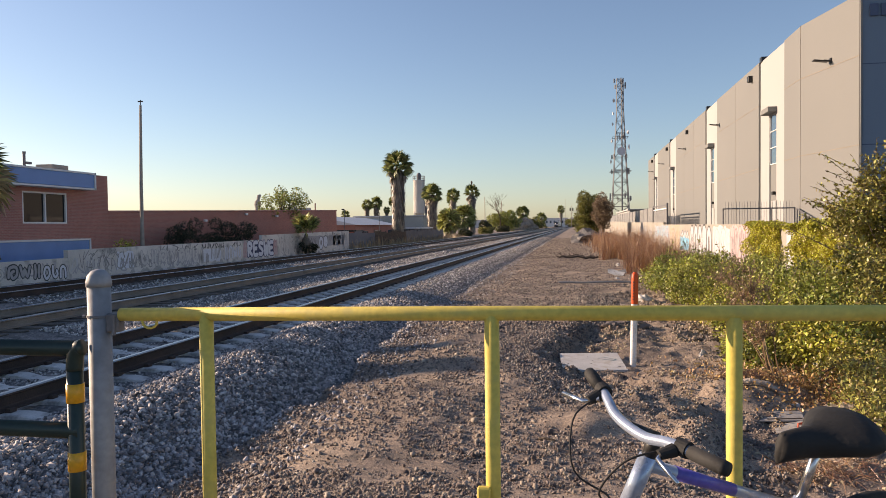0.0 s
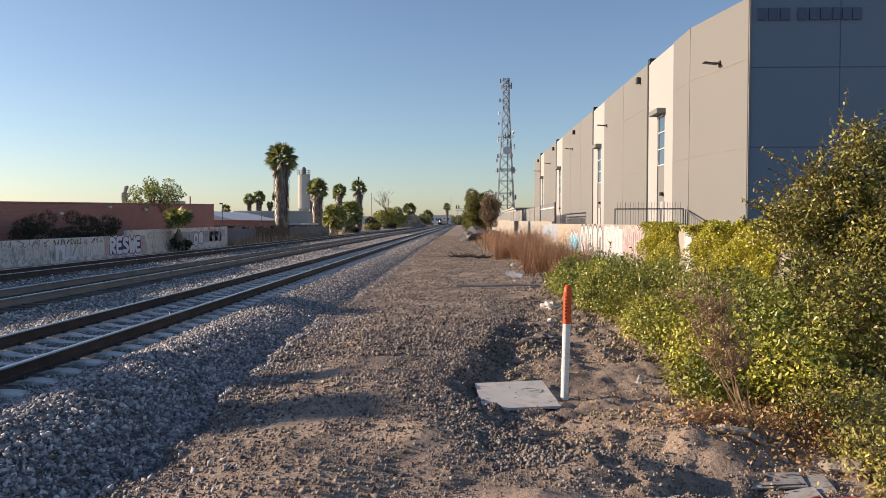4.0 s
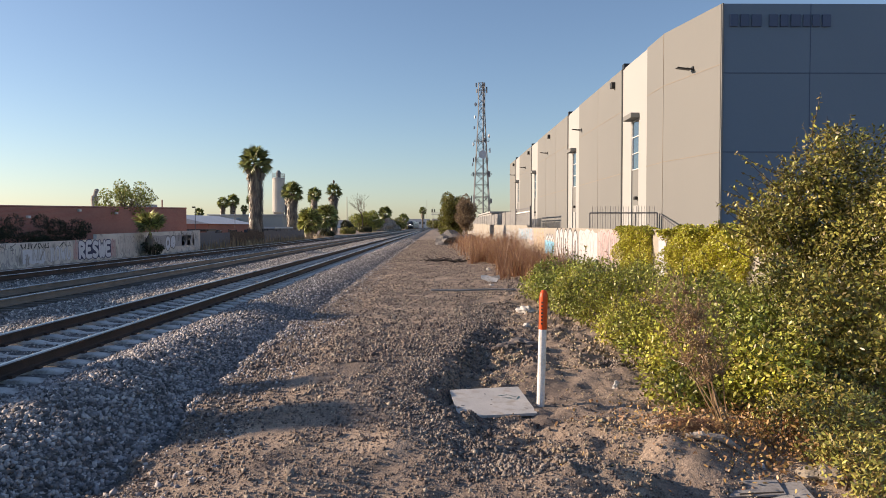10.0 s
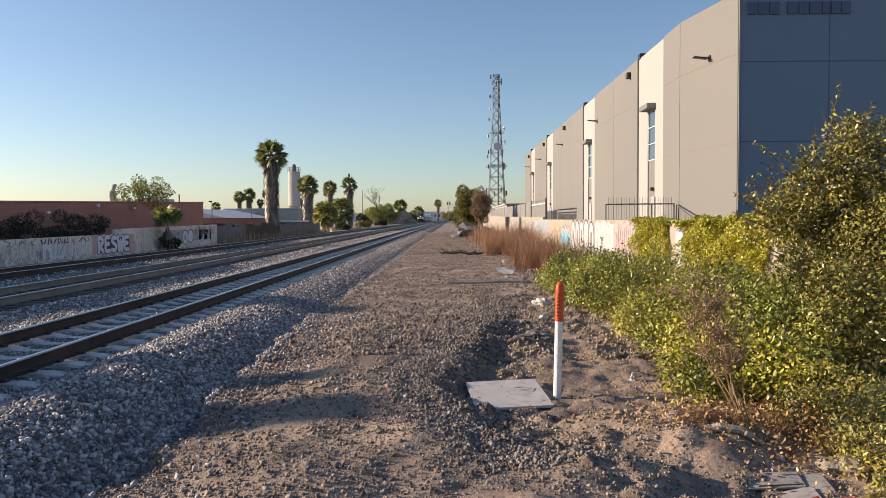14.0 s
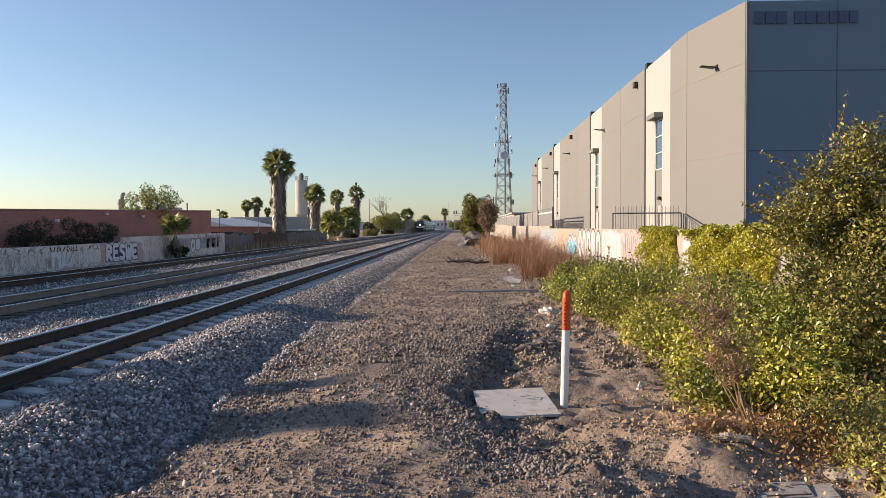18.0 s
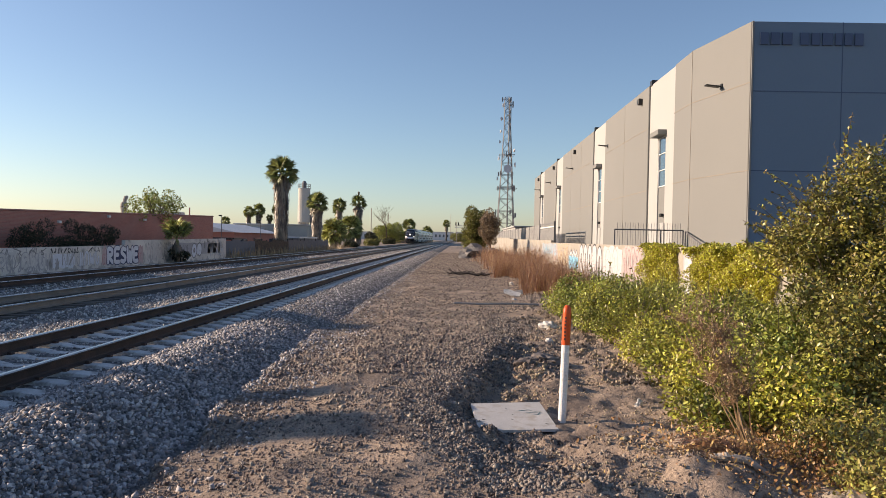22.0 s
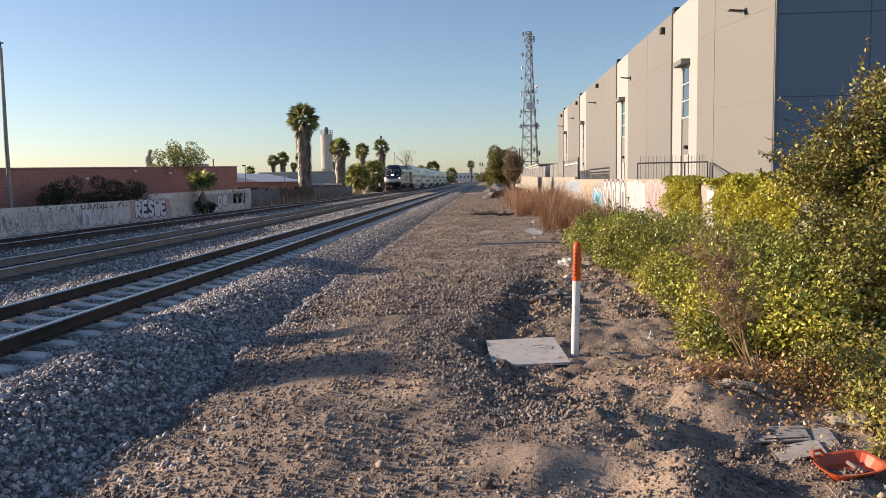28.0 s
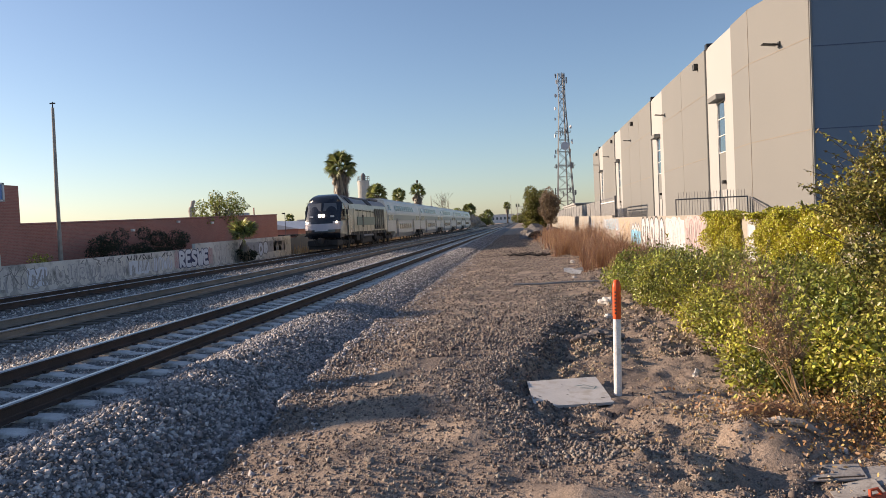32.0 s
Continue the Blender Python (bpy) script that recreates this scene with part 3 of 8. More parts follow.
def tag_lines(u, v, w, h, n, rng):
    """A hand-drawn tag: n letter-like strokes side by side in a box at (u, v)."""
    out = []
    for k in range(n):
        c = u + w * (k + 0.5) / n
        kn = [(c + rng.uniform(-0.6, 0.6) * w / n, v + h * a) for a in (rng.choice(((0, 1, 0.45, 0.1), (1, 0, 0.9), (1, 0.1, 0, 0.6, 0.5), (0, 1, 0, 0.8), (0.9, 1, 0.5, 0, 0.1))))]
        pts = []
        for i in range(len(kn) - 1):
            p0, p1, p2, p3 = kn[max(i - 1, 0)], kn[i], kn[i + 1], kn[min(i + 2, len(kn) - 1)]
            for s in range(5):
                t = s / 5
                pts.append(tuple(0.5 * (2 * b + (c_ - a) * t + (2 * a - 5 * b + 4 * c_ - d) * t * t + (3 * b - a - 3 * c_ + d) * t**3) for a, b, c_, d in zip(p0, p1, p2, p3)))
        out.append(pts + [kn[-1]])
    return out


SCRAWLS = (
    [[(0.1, 0.2), (0.2, 0.9), (0.8, 0.95), (0.9, 0.4), (0.5, 0.1), (0.35, 0.5), (0.6, 0.65)]],
    [[(0.05, 0.9), (0.3, 0.1), (0.45, 0.7), (0.7, 0.05), (0.95, 0.85)]],
    [[(0.1, 0.0), (0.15, 0.75), (0.5, 1.0), (0.85, 0.75), (0.9, 0.0)]],
    [[(0.5, 0.0), (0.9, 0.4), (0.75, 0.95), (0.3, 1.0), (0.08, 0.5), (0.3, 0.05), (0.55, 0.02)]],
    [[(0.15, 1.0), (0.2, 0.3), (0.5, 0.0), (0.85, 0.25), (0.75, 0.6)]],
    [[(0.3, 0.0), (0.35, 0.5), (0.3, 1.0)], [(0.7, 0.05), (0.66, 0.5), (0.72, 0.95)]],
)


def bubble(u, v, w, h, lines, fat, outline, fill, place, parent, edge=0.3):
    """One fat sprayed shape in a box at (u, v): rounded strokes with an outline."""
    for mat, width, lift in ((outline, fat * (1 + edge), 0.006), (fill, fat, 0.009)):
        s = Shape()
        for line in lines:
            pts = [(q.x, q.y) for q in smooth_line([(u + fat / 2 + a * (w - fat), v + fat / 2 + b * (h - fat), 0) for a, b in line], 4)]
            ribbon(pts, width, lambda a, b: place(a, b, lift), shape=s)
            for a, b in (pts[0], pts[-1]):
                n = 9
                s.add([place(a + width / 2 * math.cos(6.283 * k / n), b + width / 2 * math.sin(6.283 * k / n), lift + 0.0001 * (1 + next(STROKES) % 17)) for k in range(n)], [tuple(range(n))])
        s.make("graffiti_letter", mat, parent)


def throw_up(u0, u1, v, h, picks, fat, outline, fill, place, parent, edge=0.3):
    """A row of fat looping shapes."""
    w = (u1 - u0) / len(picks)
    for k, pick in enumerate(picks):
        bubble(u0 + k * w, v + 0.05 * h * (k % 2), w * 1.04, h, SCRAWLS[pick], fat, outline, fill, place, parent, edge)


# ---- ground ----
RAIL_Z = 0.35
TRACKS = (-5.605, -10.4, -15.2)


def bench_edge(y):
    return float(np.interp(y, (3.0, 4.8, 5.8, 7.4, 8.5, 10, 14, 20, 30), (2.2, 1.45, 1.0, 0.52, 0.62, 1.0, 1.6, 2.4, 3.4)))


def smooth01(t):
    t = min(max(t, 0.0), 1.0)
    return t * t * (3 - 2 * t)


def sandy(x, y):
    """How far a place lies on the smooth sand by the marker post."""
    return smooth01((x - 1.35) / 0.4) * smooth01((y - 6.2) / 0.6) * (1 - smooth01((y - 9.0) / 1.0))


def dirt_z(x, y):
    """The height of the bare ground."""
    z = 0.0
    if x > -4:
        z += (0.12 + 0.08 * smooth01((y - 5.5) / 2.5)) * (1 - smooth01((x - bench_edge(y) - 0.10 * noise.noise((y * 1.9, 1.5, 0)) + 0.22) / 0.45)) * (1 - smooth01((y - 10.5) / 7))
        # low mounds and ruts by the lid and the shrubs
        for mx, my, mr, mh in ((2.35, 5.6, 0.55, 0.16), (1.95, 6.1, 0.35, 0.10), (3.05, 5.55, 0.5, 0.12), (1.75, 4.75, 0.5, 0.12), (1.35, 10.6, 0.55, 0.14), (1.9, 9.3, 0.4, 0.07), (0.2, 5.6, 0.6, 0.07), (-0.6, 4.4, 0.5, 0.06), (2.4, 4.4, 0.35, -0.07), (2.15, 5.05, 0.3, -0.05), (1.9, 13.0, 0.7, 0.08), (1.62, 5.5, 0.22, 0.07), (2.62, 6.1, 0.25, 0.08), (2.05, 4.55, 0.24, 0.08), (2.75, 4.95, 0.25, 0.09), (2.3, 6.6, 0.25, 0.06), (2.95, 6.2, 0.22, 0.06), (1.75, 6.35, 0.2, -0.05), (2.4, 5.1, 0.2, 0.07), (0.25, 5.4, 0.3, 0.06), (1.2, 11.6, 0.3, 0.09), (1.85, 10.1, 0.3, 0.10), (1.4, 7.5, 0.75, -0.07), (1.07, 3.85, 0.28, 0.10), (2.1, 3.85, 0.26, 0.15), (1.98, 3.45, 0.24, 0.13), (1.9, 4.7, 0.24, 0.08), (2.5, 3.6, 0.34, -0.09), (1.45, 3.5, 0.26, -0.06)):
            d = ((x - mx) ** 2 + (y - my) ** 2) / (mr * mr)
            if d < 5:
                z += mh * math.exp(-d)
        edge = float(np.interp(y, (0.5, 2, 4, 6, 9, 16, 30), (-3.2, -2.7, -2.35, -2.15, -2.35, -2.6, -2.6))) + 0.28 * noise.noise((y * 0.7, 3.1, 0)) + 0.14 * noise.noise((y * 2.3, 7.7, 0))
        z -= 0.17 * smooth01((-0.7 - x) / 1.3) * (1 - 0.6 * smooth01((y - 9) / 8))
        z -= 0.34 * smooth01((edge + 0.12 - x) / 0.6)
        near = 1 - smooth01((y - 25) / 40)
        z += near * (0.035 * noise.noise((x * 1.3, y * 1.1, 0.3)) + 0.022 * noise.noise((x * 3.7, y * 3.1, 4.3)) + 0.014 * noise.noise((x * 9, y * 8, 1.7)) + ((0.10 if x > bench_edge(y) else 0.02) * abs(noise.noise((x * 4.0, y * 4.0, 9.1))) + (0.05 if x > bench_edge(y) else 0.01) * noise.noise((x * 2.1, y * 2.3, 5.5))))
        if near > 0 and x > -2.2:
            k = near * (1.0 if x > bench_edge(y) else 0.35) * (1 - smooth01((x - 3.4) / 1.2)) * (1 - 0.75 * sandy(x, y))
            z += k * (0.075 * abs(noise.noise((x * 2.7, y * 2.9, 21.0))) + 0.055 * max(0.0, noise.noise((x * 6.3, y * 6.1, 31.0))) - 0.02)
        # the raised crossing on which the gate stands
        z += (0.42 - z) * (1 - smooth01((y - 0.1) / 2.6)) * smooth01((x + 2.2) / 1.3)
    return z


BED_X = (-18.6, -17.4, -16.6, -13.8, -13.1, -12.5, -11.9, -8.9, -8.2, -7.7, -7.1, -4.35, -4.2, -3.95, -3.65, -3.4, -3.0, -2.55, -2.1, -1.5)
BED_NEAR = (-0.05, 0.06, 0.13, 0.13, 0.04, 0.04, 0.13, 0.13, 0.05, 0.05, 0.11, 0.11, 0.145, 0.21, 0.29, 0.30, 0.20, 0.03, -0.14, -0.34)
BED_FAR = (-0.05, 0.06, 0.13, 0.13, 0.04, 0.04, 0.13, 0.13, 0.05, 0.05, 0.11, 0.11, 0.14, 0.15, 0.14, 0.11, 0.03, -0.10, -0.24, -0.40)


def bed_z(x, y=30.0):
    """The top of the ballast across the tracks; its shoulder is heaped up near the crossing."""
    k = smooth01((y - 8) / 12)
    return float(np.interp(x, BED_X, BED_NEAR)) * (1 - k) + float(np.interp(x, BED_X, BED_FAR)) * k


def steps(*spans):
    out = []
    for a, b, d in spans:
        out += list(np.arange(a, b - 1e-6, d))
    return out + [spans[-1][1]]


xs = [-3000, -1200, -500, -200, -90, -50] + steps((-40, -5, 1.5), (-5, -2.6, 0.25), (-2.6, 4.2, 0.07), (4.2, 9, 0.3), (9, 40, 2.5)) + [60, 100, 220, 500, 1200, 3000]
ys = [-3000, -900, -250, -80, -30] + steps((-12, 0, 1.0), (0, 3, 0.25), (3, 13, 0.07), (13, 24, 0.2), (24, 60, 0.8), (60, 160, 5)) + [200, 260, 340, 450, 600, 850, 1300, 2000, 3500]
gv = [(x, y, dirt_z(x, y)) for y in ys for x in xs]
w_ = len(xs)
gf = [(j * w_ + i, j * w_ + i + 1, (j + 1) * w_ + i + 1, (j + 1) * w_ + i) for j in range(len(ys) - 1) for i in range(w_ - 1)]
tagged(raw("ground", gv, gf, M_DIRT, smooth=True), "dry tan dirt with gravel and low ruts", "ground", kind="structure")

bx = steps((-18.6, -8, 0.5), (-8, -1.5, 0.1))
by = steps((-14, 3, 1), (3, 26, 0.12), (26, 60, 0.6), (60, 200, 5)) + [260, 340, 450, 600, 900]
bv = [(x, y, bed_z(x, y) + (0.02 * noise.noise((x * 5, y * 5, 2)) + 0.012 * noise.noise((x * 14, y * 14, 8)) if y < 60 else 0)) for y in by for x in bx]
w_ = len(bx)
bf = [(j * w_ + i, j * w_ + i + 1, (j + 1) * w_ + i + 1, (j + 1) * w_ + i) for j in range(len(by) - 1) for i in range(w_ - 1)]
tagged(raw("ballast_bed", bv, bf, M_BALLAST), "grey crushed stone ballast bed under three tracks", "ballast", kind="structure")

# the road behind the gate
s = Shape()
s.box((2, -10.2, 0.385), (9, 17, 0.08), bev=0.01)
tagged(s.make("pavement", M_PAVE), "worn asphalt pavement beside the rail crossing", "pavement", kind="structure")


# ---- tracks ----
RAIL_OUT = ((-0.076, 0), (0.076, 0), (0.076, 0.012), (0.02, 0.03), (0.0085, 0.05), (0.0085, 0.135), (0.036, 0.15), (0.036, 0.170), (0.026, 0.1855), (-0.026, 0.1855), (-0.036, 0.170), (-0.036, 0.15), (-0.0085, 0.135), (-0.0085, 0.05), (-0.02, 0.03), (-0.076, 0.012))


def rail(track, x, side_mat):
    yy = steps((-14, 60, 2), (60, 300, 20)) + [400, 600, 900]
    n = len(RAIL_OUT)
    s = Shape()
    vs = [(x + u, y, RAIL_Z - 0.1855 + v) for y in yy for u, v in RAIL_OUT]
    s.add(vs, [tuple(range(n))[::-1]])
    for j in range(len(yy) - 1):
        for i in range(n):
            a, b = j * n + i, j * n + (i + 1) % n
            s.f.append((a, b, b + n, a + n))
            s.k.append(1 if i in (8, 7, 9) else 0)
    return s.make("rail", [side_mat, M_RAILTOP], track)


def tie_mesh(wood):
    s = Shape()
    if wood:
        s.box((0, 0, -0.08), (2.59, 0.22, 0.17), bev=0.012)
        return s
    # concrete tie: higher under the rails, dished between them
    prof = ((-1.295, -0.03), (-1.05, 0.0), (-0.5, 0.0), (-0.3, -0.045), (0.3, -0.045), (0.5, 0.0), (1.05, 0.0), (1.295, -0.03))
    vs = []
    for x, z in prof:
        vs += [(x, -0.14, -0.2), (x, -0.115, z - 0.012), (x, -0.095, z), (x, 0.095, z), (x, 0.115, z - 0.012), (x, 0.14, -0.2)]
    fs = [(5, 4, 3, 2, 1, 0), tuple(range(42, 48))]
    for i in range(7):
        for j in range(5):
            a = i * 6 + j
            fs.append((a, a + 1, a + 7, a + 6))
    s.add(vs, fs)
    for sx in (-0.755, 0.755):
        for d in (-0.10, 0.10):
            s.box((sx + d, 0, 0.02), (0.06, 0.09, 0.04), k=1)
    return s


def track(cx, wood, side_mat, singles, label):
    t = thing("railway_track", label, "railway track", "railway tracks", kind="structure")
    for dx in (-0.7545, 0.7545):
        rail(t, cx + dx, side_mat)
    mats = [M_WOODTIE, M_RAILSIDE] if wood else [M_TIE, M_RAILSIDE]
    pitch = 0.5 if wood else 0.61
    z = RAIL_Z - 0.1855 - 0.003
    first = None
    y = 0.3
    for i in range(singles):
        jig = random.uniform(-0.012, 0.012)
        if first is None:
            first = solid_normals(tie_mesh(wood).make("tie", mats, t))
            ob = first
        else:
            ob = new("tie", first.data)
            ob.parent = t
        ob.matrix_basis = pose(cx + random.uniform(-0.015, 0.015), y + jig, z, 0, 0, random.uniform(-0.4, 0.4))
        y += pitch
    rest = Shape()
    while y < 260:
        rest.box((cx, y, z - 0.08), (2.59, 0.24, 0.16))
        y += pitch
    tagged(rest.make("far_tie", mats, t), kind="stuff")
    return t


track(TRACKS[0], False, M_RAILSIDE, 120, "railway track with polished rails on pale concrete ties")
track(TRACKS[1], True, M_RAILTAN, 110, "dusty railway track on dark wooden ties")
track(TRACKS[2], True, M_RAILSIDE, 110, "dark rusty railway track beside the graffiti wall")

# loose stones: dense where the eye is near, sparser and larger away from it
def strew(n, xlo, xhi, ylo, yhi, smin, smax, height, power=1.0):
    x = RNG.uniform(xlo, xhi, n)
    y = ylo + (yhi - ylo) * RNG.random(n) ** power
    size = smin + (smax - smin) * RNG.random(n) ** 2
    z = np.array([height(a, b) for a, b in zip(x, y)]) + size * RNG.uniform(-0.25, 0.35, n)
    return np.stack([x, y, z], -1), size


def clear_of_ties(p, sz):
    """Leaves the rails and the ties of the nearest track bare."""
    u = (p[:, 1] - 0.3 + 0.305) % 0.61 - 0.305
    on_tie = (np.abs(u) < 0.12) & (np.abs(p[:, 0] - TRACKS[0]) < 1.27)
    on_rail = (np.abs(np.abs(p[:, 0] - TRACKS[0]) - 0.7545) < 0.11)
    keep = ~(on_tie | on_rail)
    return p[keep], sz[keep]


def patchy(p, sz, cut, scale=0.9):
    """Thins the stones out where the bare sandy patches lie."""
    k = np.array([noise.noise((a * scale, b * scale, 2.2)) + 0.5 * noise.noise((a * scale * 3.1, b * scale * 3.1, 5.0)) for a, b in p[:, :2]])
    keep = k > cut + RNG.normal(0, 0.12, len(p))
    return p[keep], sz[keep]


bedh = lambda x, y: bed_z(x, y)
surf = lambda x, y: max(bed_z(x, y) if x < -1.5 else -1, dirt_z(x, y))
SETS = [
    strew(44000, -4.3, -2.2, 1.0, 14, 0.024, 0.066, surf, 1.35),
    strew(3500, -2.9, -1.3, 1.0, 16, 0.02, 0.065, surf, 1.2),
    strew(10000, -4.3, -2.3, 13, 46, 0.035, 0.075, surf, 1.4),
    strew(900, -2.4, -1.6, 12, 40, 0.03, 0.06, surf, 1.3),
    strew(5500, -4.3, -2.4, 44, 110, 0.06, 0.12, surf, 1.3),
]
stones("ballast_shoulder", np.concatenate([q[0] for q in SETS]), np.concatenate([q[1] for q in SETS]), M_STONE, "sharp grey crushed stones spilling down the ballast shoulder", "ballast")
SETS = [
    clear_of_ties(*strew(12000, -7.3, -4.2, 4.5, 24, 0.025, 0.055, bedh, 1.3)),
    strew(9000, -9.0, -7.2, 9, 45, 0.04, 0.085, bedh, 1.4),
    strew(6000, -14.2, -11.8, 14, 60, 0.05, 0.10, bedh, 1.3),
    clear_of_ties(*strew(5000, -7.3, -4.2, 24, 60, 0.045, 0.075, bedh, 1.2)),
    strew(4500, -9.0, -7.2, 44, 120, 0.07, 0.13, bedh, 1.3),
    strew(3000, -14.2, -11.8, 58, 130, 0.08, 0.14, bedh, 1.3),
]
stones("ballast_stones", np.concatenate([q[0] for q in SETS]), np.concatenate([q[1] for q in SETS]), M_STONELIGHT, "pale grey ballast stones between the rails", "ballast")
t_ = RNG.random(19000)
yb = 4.6 + 14 * t_**1.2
xb = np.array([bench_edge(y) for y in yb]) - 0.22 + RNG.normal(0, 0.36, 19000)
SC = 0.012 + 0.036 * RNG.random(19000) ** 2.2
SC = np.where(np.array([sandy(a, b) for a, b in zip(xb, yb)]) > 0.4, SC * 0.45, SC)
stones("rubble", np.stack([xb, yb, np.array([dirt_z(a, b) for a, b in zip(xb, yb)]) + SC * 0.12], -1), SC, M_RUBBLE, "dark grey-brown broken stones along the bank of the bench", "rubble")
SETS = [
    patchy(*strew(80000, -2.4, 3.6, 0.5, 11, 0.009, 0.028, dirt_z, 1.3), -0.32),
    patchy(*strew(30000, -2.4, 3.0, 0.5, 14, 0.014, 0.045, dirt_z, 1.2), -0.25),
    patchy(*strew(9000, 0.7, 3.7, 3.0, 9, 0.01, 0.032, dirt_z, 1.0), 0.02, 1.3),
    patchy(*strew(500, 0.7, 3.5, 3.2, 9, 0.025, 0.06, dirt_z, 1.0), 0.15, 1.3),
    strew(5000, -2.6, 3.0, 0.2, 3.4, 0.012, 0.04, dirt_z, 1.0),
    strew(9000, -2.9, -1.5, 0.8, 12, 0.012, 0.038, surf, 1.2),
    patchy(*strew(900, -2.0, 3.2, 1.0, 14, 0.035, 0.075, dirt_z, 1.2), 0.0),
    patchy(*strew(34000, -2.6, 3.6, 9.5, 46, 0.022, 0.065, dirt_z, 1.6), -0.4, 0.6),
    patchy(*strew(9000, -2.3, 1.2, 9, 60, 0.025, 0.065, dirt_z, 1.7), -0.1, 0.5),
    strew(3000, -3.0, 5.0, -1.2, 1.5, 0.01, 0.04, dirt_z, 1.0),
    strew(9000, -2.4, 4.0, 42, 110, 0.05, 0.13, dirt_z, 1.4),
]
GP, GS = np.concatenate([q[0] for q in SETS]), np.concatenate([q[1] for q in SETS])
low_side = GP[:, 0] > np.array([bench_edge(y) for y in GP[:, 1]]) + 0.35
rubble = np.array([noise.noise((a * 1.1, b * 1.1, 12.0)) for a, b in GP[:, :2]]) > 0.02
low_side &= ~rubble
bare = np.array([sandy(a, b) for a, b in GP[:, :2]]) > RNG.uniform(0.1, 1.25, len(GP))
GP, GS, low_side = GP[~bare], GS[~bare], low_side[~bare]
fine = GS < 0.026
for side, mat, label in ((low_side, M_CLOD, "tan clods and small stones on the rutted dirt"), (~low_side, M_PEBBLE, "brown-grey gravel scattered over the dirt")):
    stones("earth_clods" if mat is M_CLOD else "gravel", GP[side & ~fine], GS[side & ~fine], mat, label, "clods" if mat is M_CLOD else "gravel")
    pebbles("fine_gravel", GP[side & fine], GS[side & fine], mat, label.replace("stones", "pebbles"))


# ---- warehouse ----
def warehouse():
    h = thing("warehouse", "large tan and cream tilt-up concrete warehouse with tall slot windows", "warehouse")
    H, X = 12.2, 12.5
    # footprint runs from the near corner along the tracks; the corner is cut off at an angle
    spans = ((38.2, 41.25, 0), (41.25, 47.1, 1), (47.1, 61.3, 0), (61.3, 66.9, 1), (66.9, 86.8, 0), (86.8, 92.9, 1), (92.9, 106.0, 0), (106.0, 111.6, 1), (111.6, 120.0, 0))
    for a, b, white in spans:
        if not white:
            s = Shape()
            s.box((X + 0.2, (a + b) / 2, H / 2 - 0.3), (0.4, b - a - 0.02, H + 0.6), bev=0.03)
            s.make("wall_panel", M_TAUPE, h)
            continue
        c, ww = (a + b) / 2 - 0.05, 1.6
        s = Shape()
        zo = 0.12  # the cream bays stand back from the tan panels
        for y0, y1, z0, z1 in ((a, c - ww / 2, -0.6, H), (c + ww / 2, b, -0.6, H), (c - ww / 2, c + ww / 2, 8.5, H)):
            s.box((X + zo + 0.2, (y0 + y1) / 2, (z0 + z1) / 2), (0.4, y1 - y0, z1 - z0))
        p = s.make("bay_panel", M_WHITEP, h, "cream painted bay with a tall window")
        s = Shape()
        s.box((X + zo + 0.22, c, 2.45), (0.3, ww - 0.004, 6.1))
        s.make("spandrel", M_TAUPE, p, "tan panel under the window")
        s = Shape()
        s.box((X + zo + 0.10, c, 7.0), (0.04, ww - 0.1, 3.0))
        win = s.make("window", M_GLASS, p, "dark slot window with sky blue put into its glass colour")
        s = Shape()
        for z in (5.52, 6.5, 7.5, 8.48):
            s.box((X + zo + 0.07, c, z), (0.08, ww, 0.05))
        for y in (c - ww / 2 + 0.03, c + ww / 2 - 0.03):
            s.box((X + zo + 0.072, y, 7.0), (0.08, 0.05, 3.0))
        s.make("window_frame", M_TRIM, p)
        s = Shape()
        s.box((X - 0.1, c, 8.68), (0.6, ww + 0.3, 0.3), bev=0.02)
        s.make("window_canopy", M_TAUPE, p, "flat concrete canopy over the window")
        s = Shape()
        s.box((X + 0.06, c - 0.4, 3.75), (0.2, 0.3, 0.2), bev=0.03)
        s.make("door_lamp", M_BLACK, p)
        s = Shape()
        s.box((X + 0.1, c - 0.4, 1.6), (0.06, 1.0, 3.4))
        s.make("door", M_WHITEP, p)
        s = Shape()
        s.box((X + 0.3, b - 0.25, H + 0.12), (0.5, 0.5, 0.32))
        s.make("parapet_block", M_BLACK, h)
    # the angled corner and the shaded end wall
    p0, p1 = Vector((X, 38.2, 0)), Vector((13.5, 32.9, 0))
    d = (p1 - p0).normalized()
    n = Vector((d.y, -d.x, 0))
    if n.x > 0:
        n = -n
    m3 = Matrix((d, -n, Vector((0, 0, 1)))).transposed()
    s = Shape()
    s.box((p0 + p1) / 2 - n * 0.2 + Vector((0, 0, H / 2 - 0.3)), ((p1 - p0).length - 0.03, 0.4, H + 0.6), m3, bev=0.02)
    s.make("corner_panel", M_TAUPE, h)
    s = Shape()
    for z in (5.45, 9.45):
        s.box((p0 + p1) / 2 + n * 0.001 + Vector((0, 0, z)), ((p1 - p0).length, 0.02, 0.045), m3)
    for a, b, white in spans:
        if not white:
            for z in (5.45, 9.45):
                s.box((X - 0.001, (a + b) / 2, z), (0.02, b - a, 0.045))
    for y in (38.2, 54.0, 73.5, 80.2):
        s.box((X + 0.001, y, H / 2), (0.02, 0.05 if y < 40 else 0.03, H))
    s.make("panel_joint", M_SEAM, h)
    s = Shape()
    s.box((13.62 + 25, 33.1, H / 2 - 0.3), (50, 0.4, H + 0.6), bev=0.02)
    e = s.make("end_wall", M_SLATE, h, "slate blue painted end wall in shade")
    s = Shape()
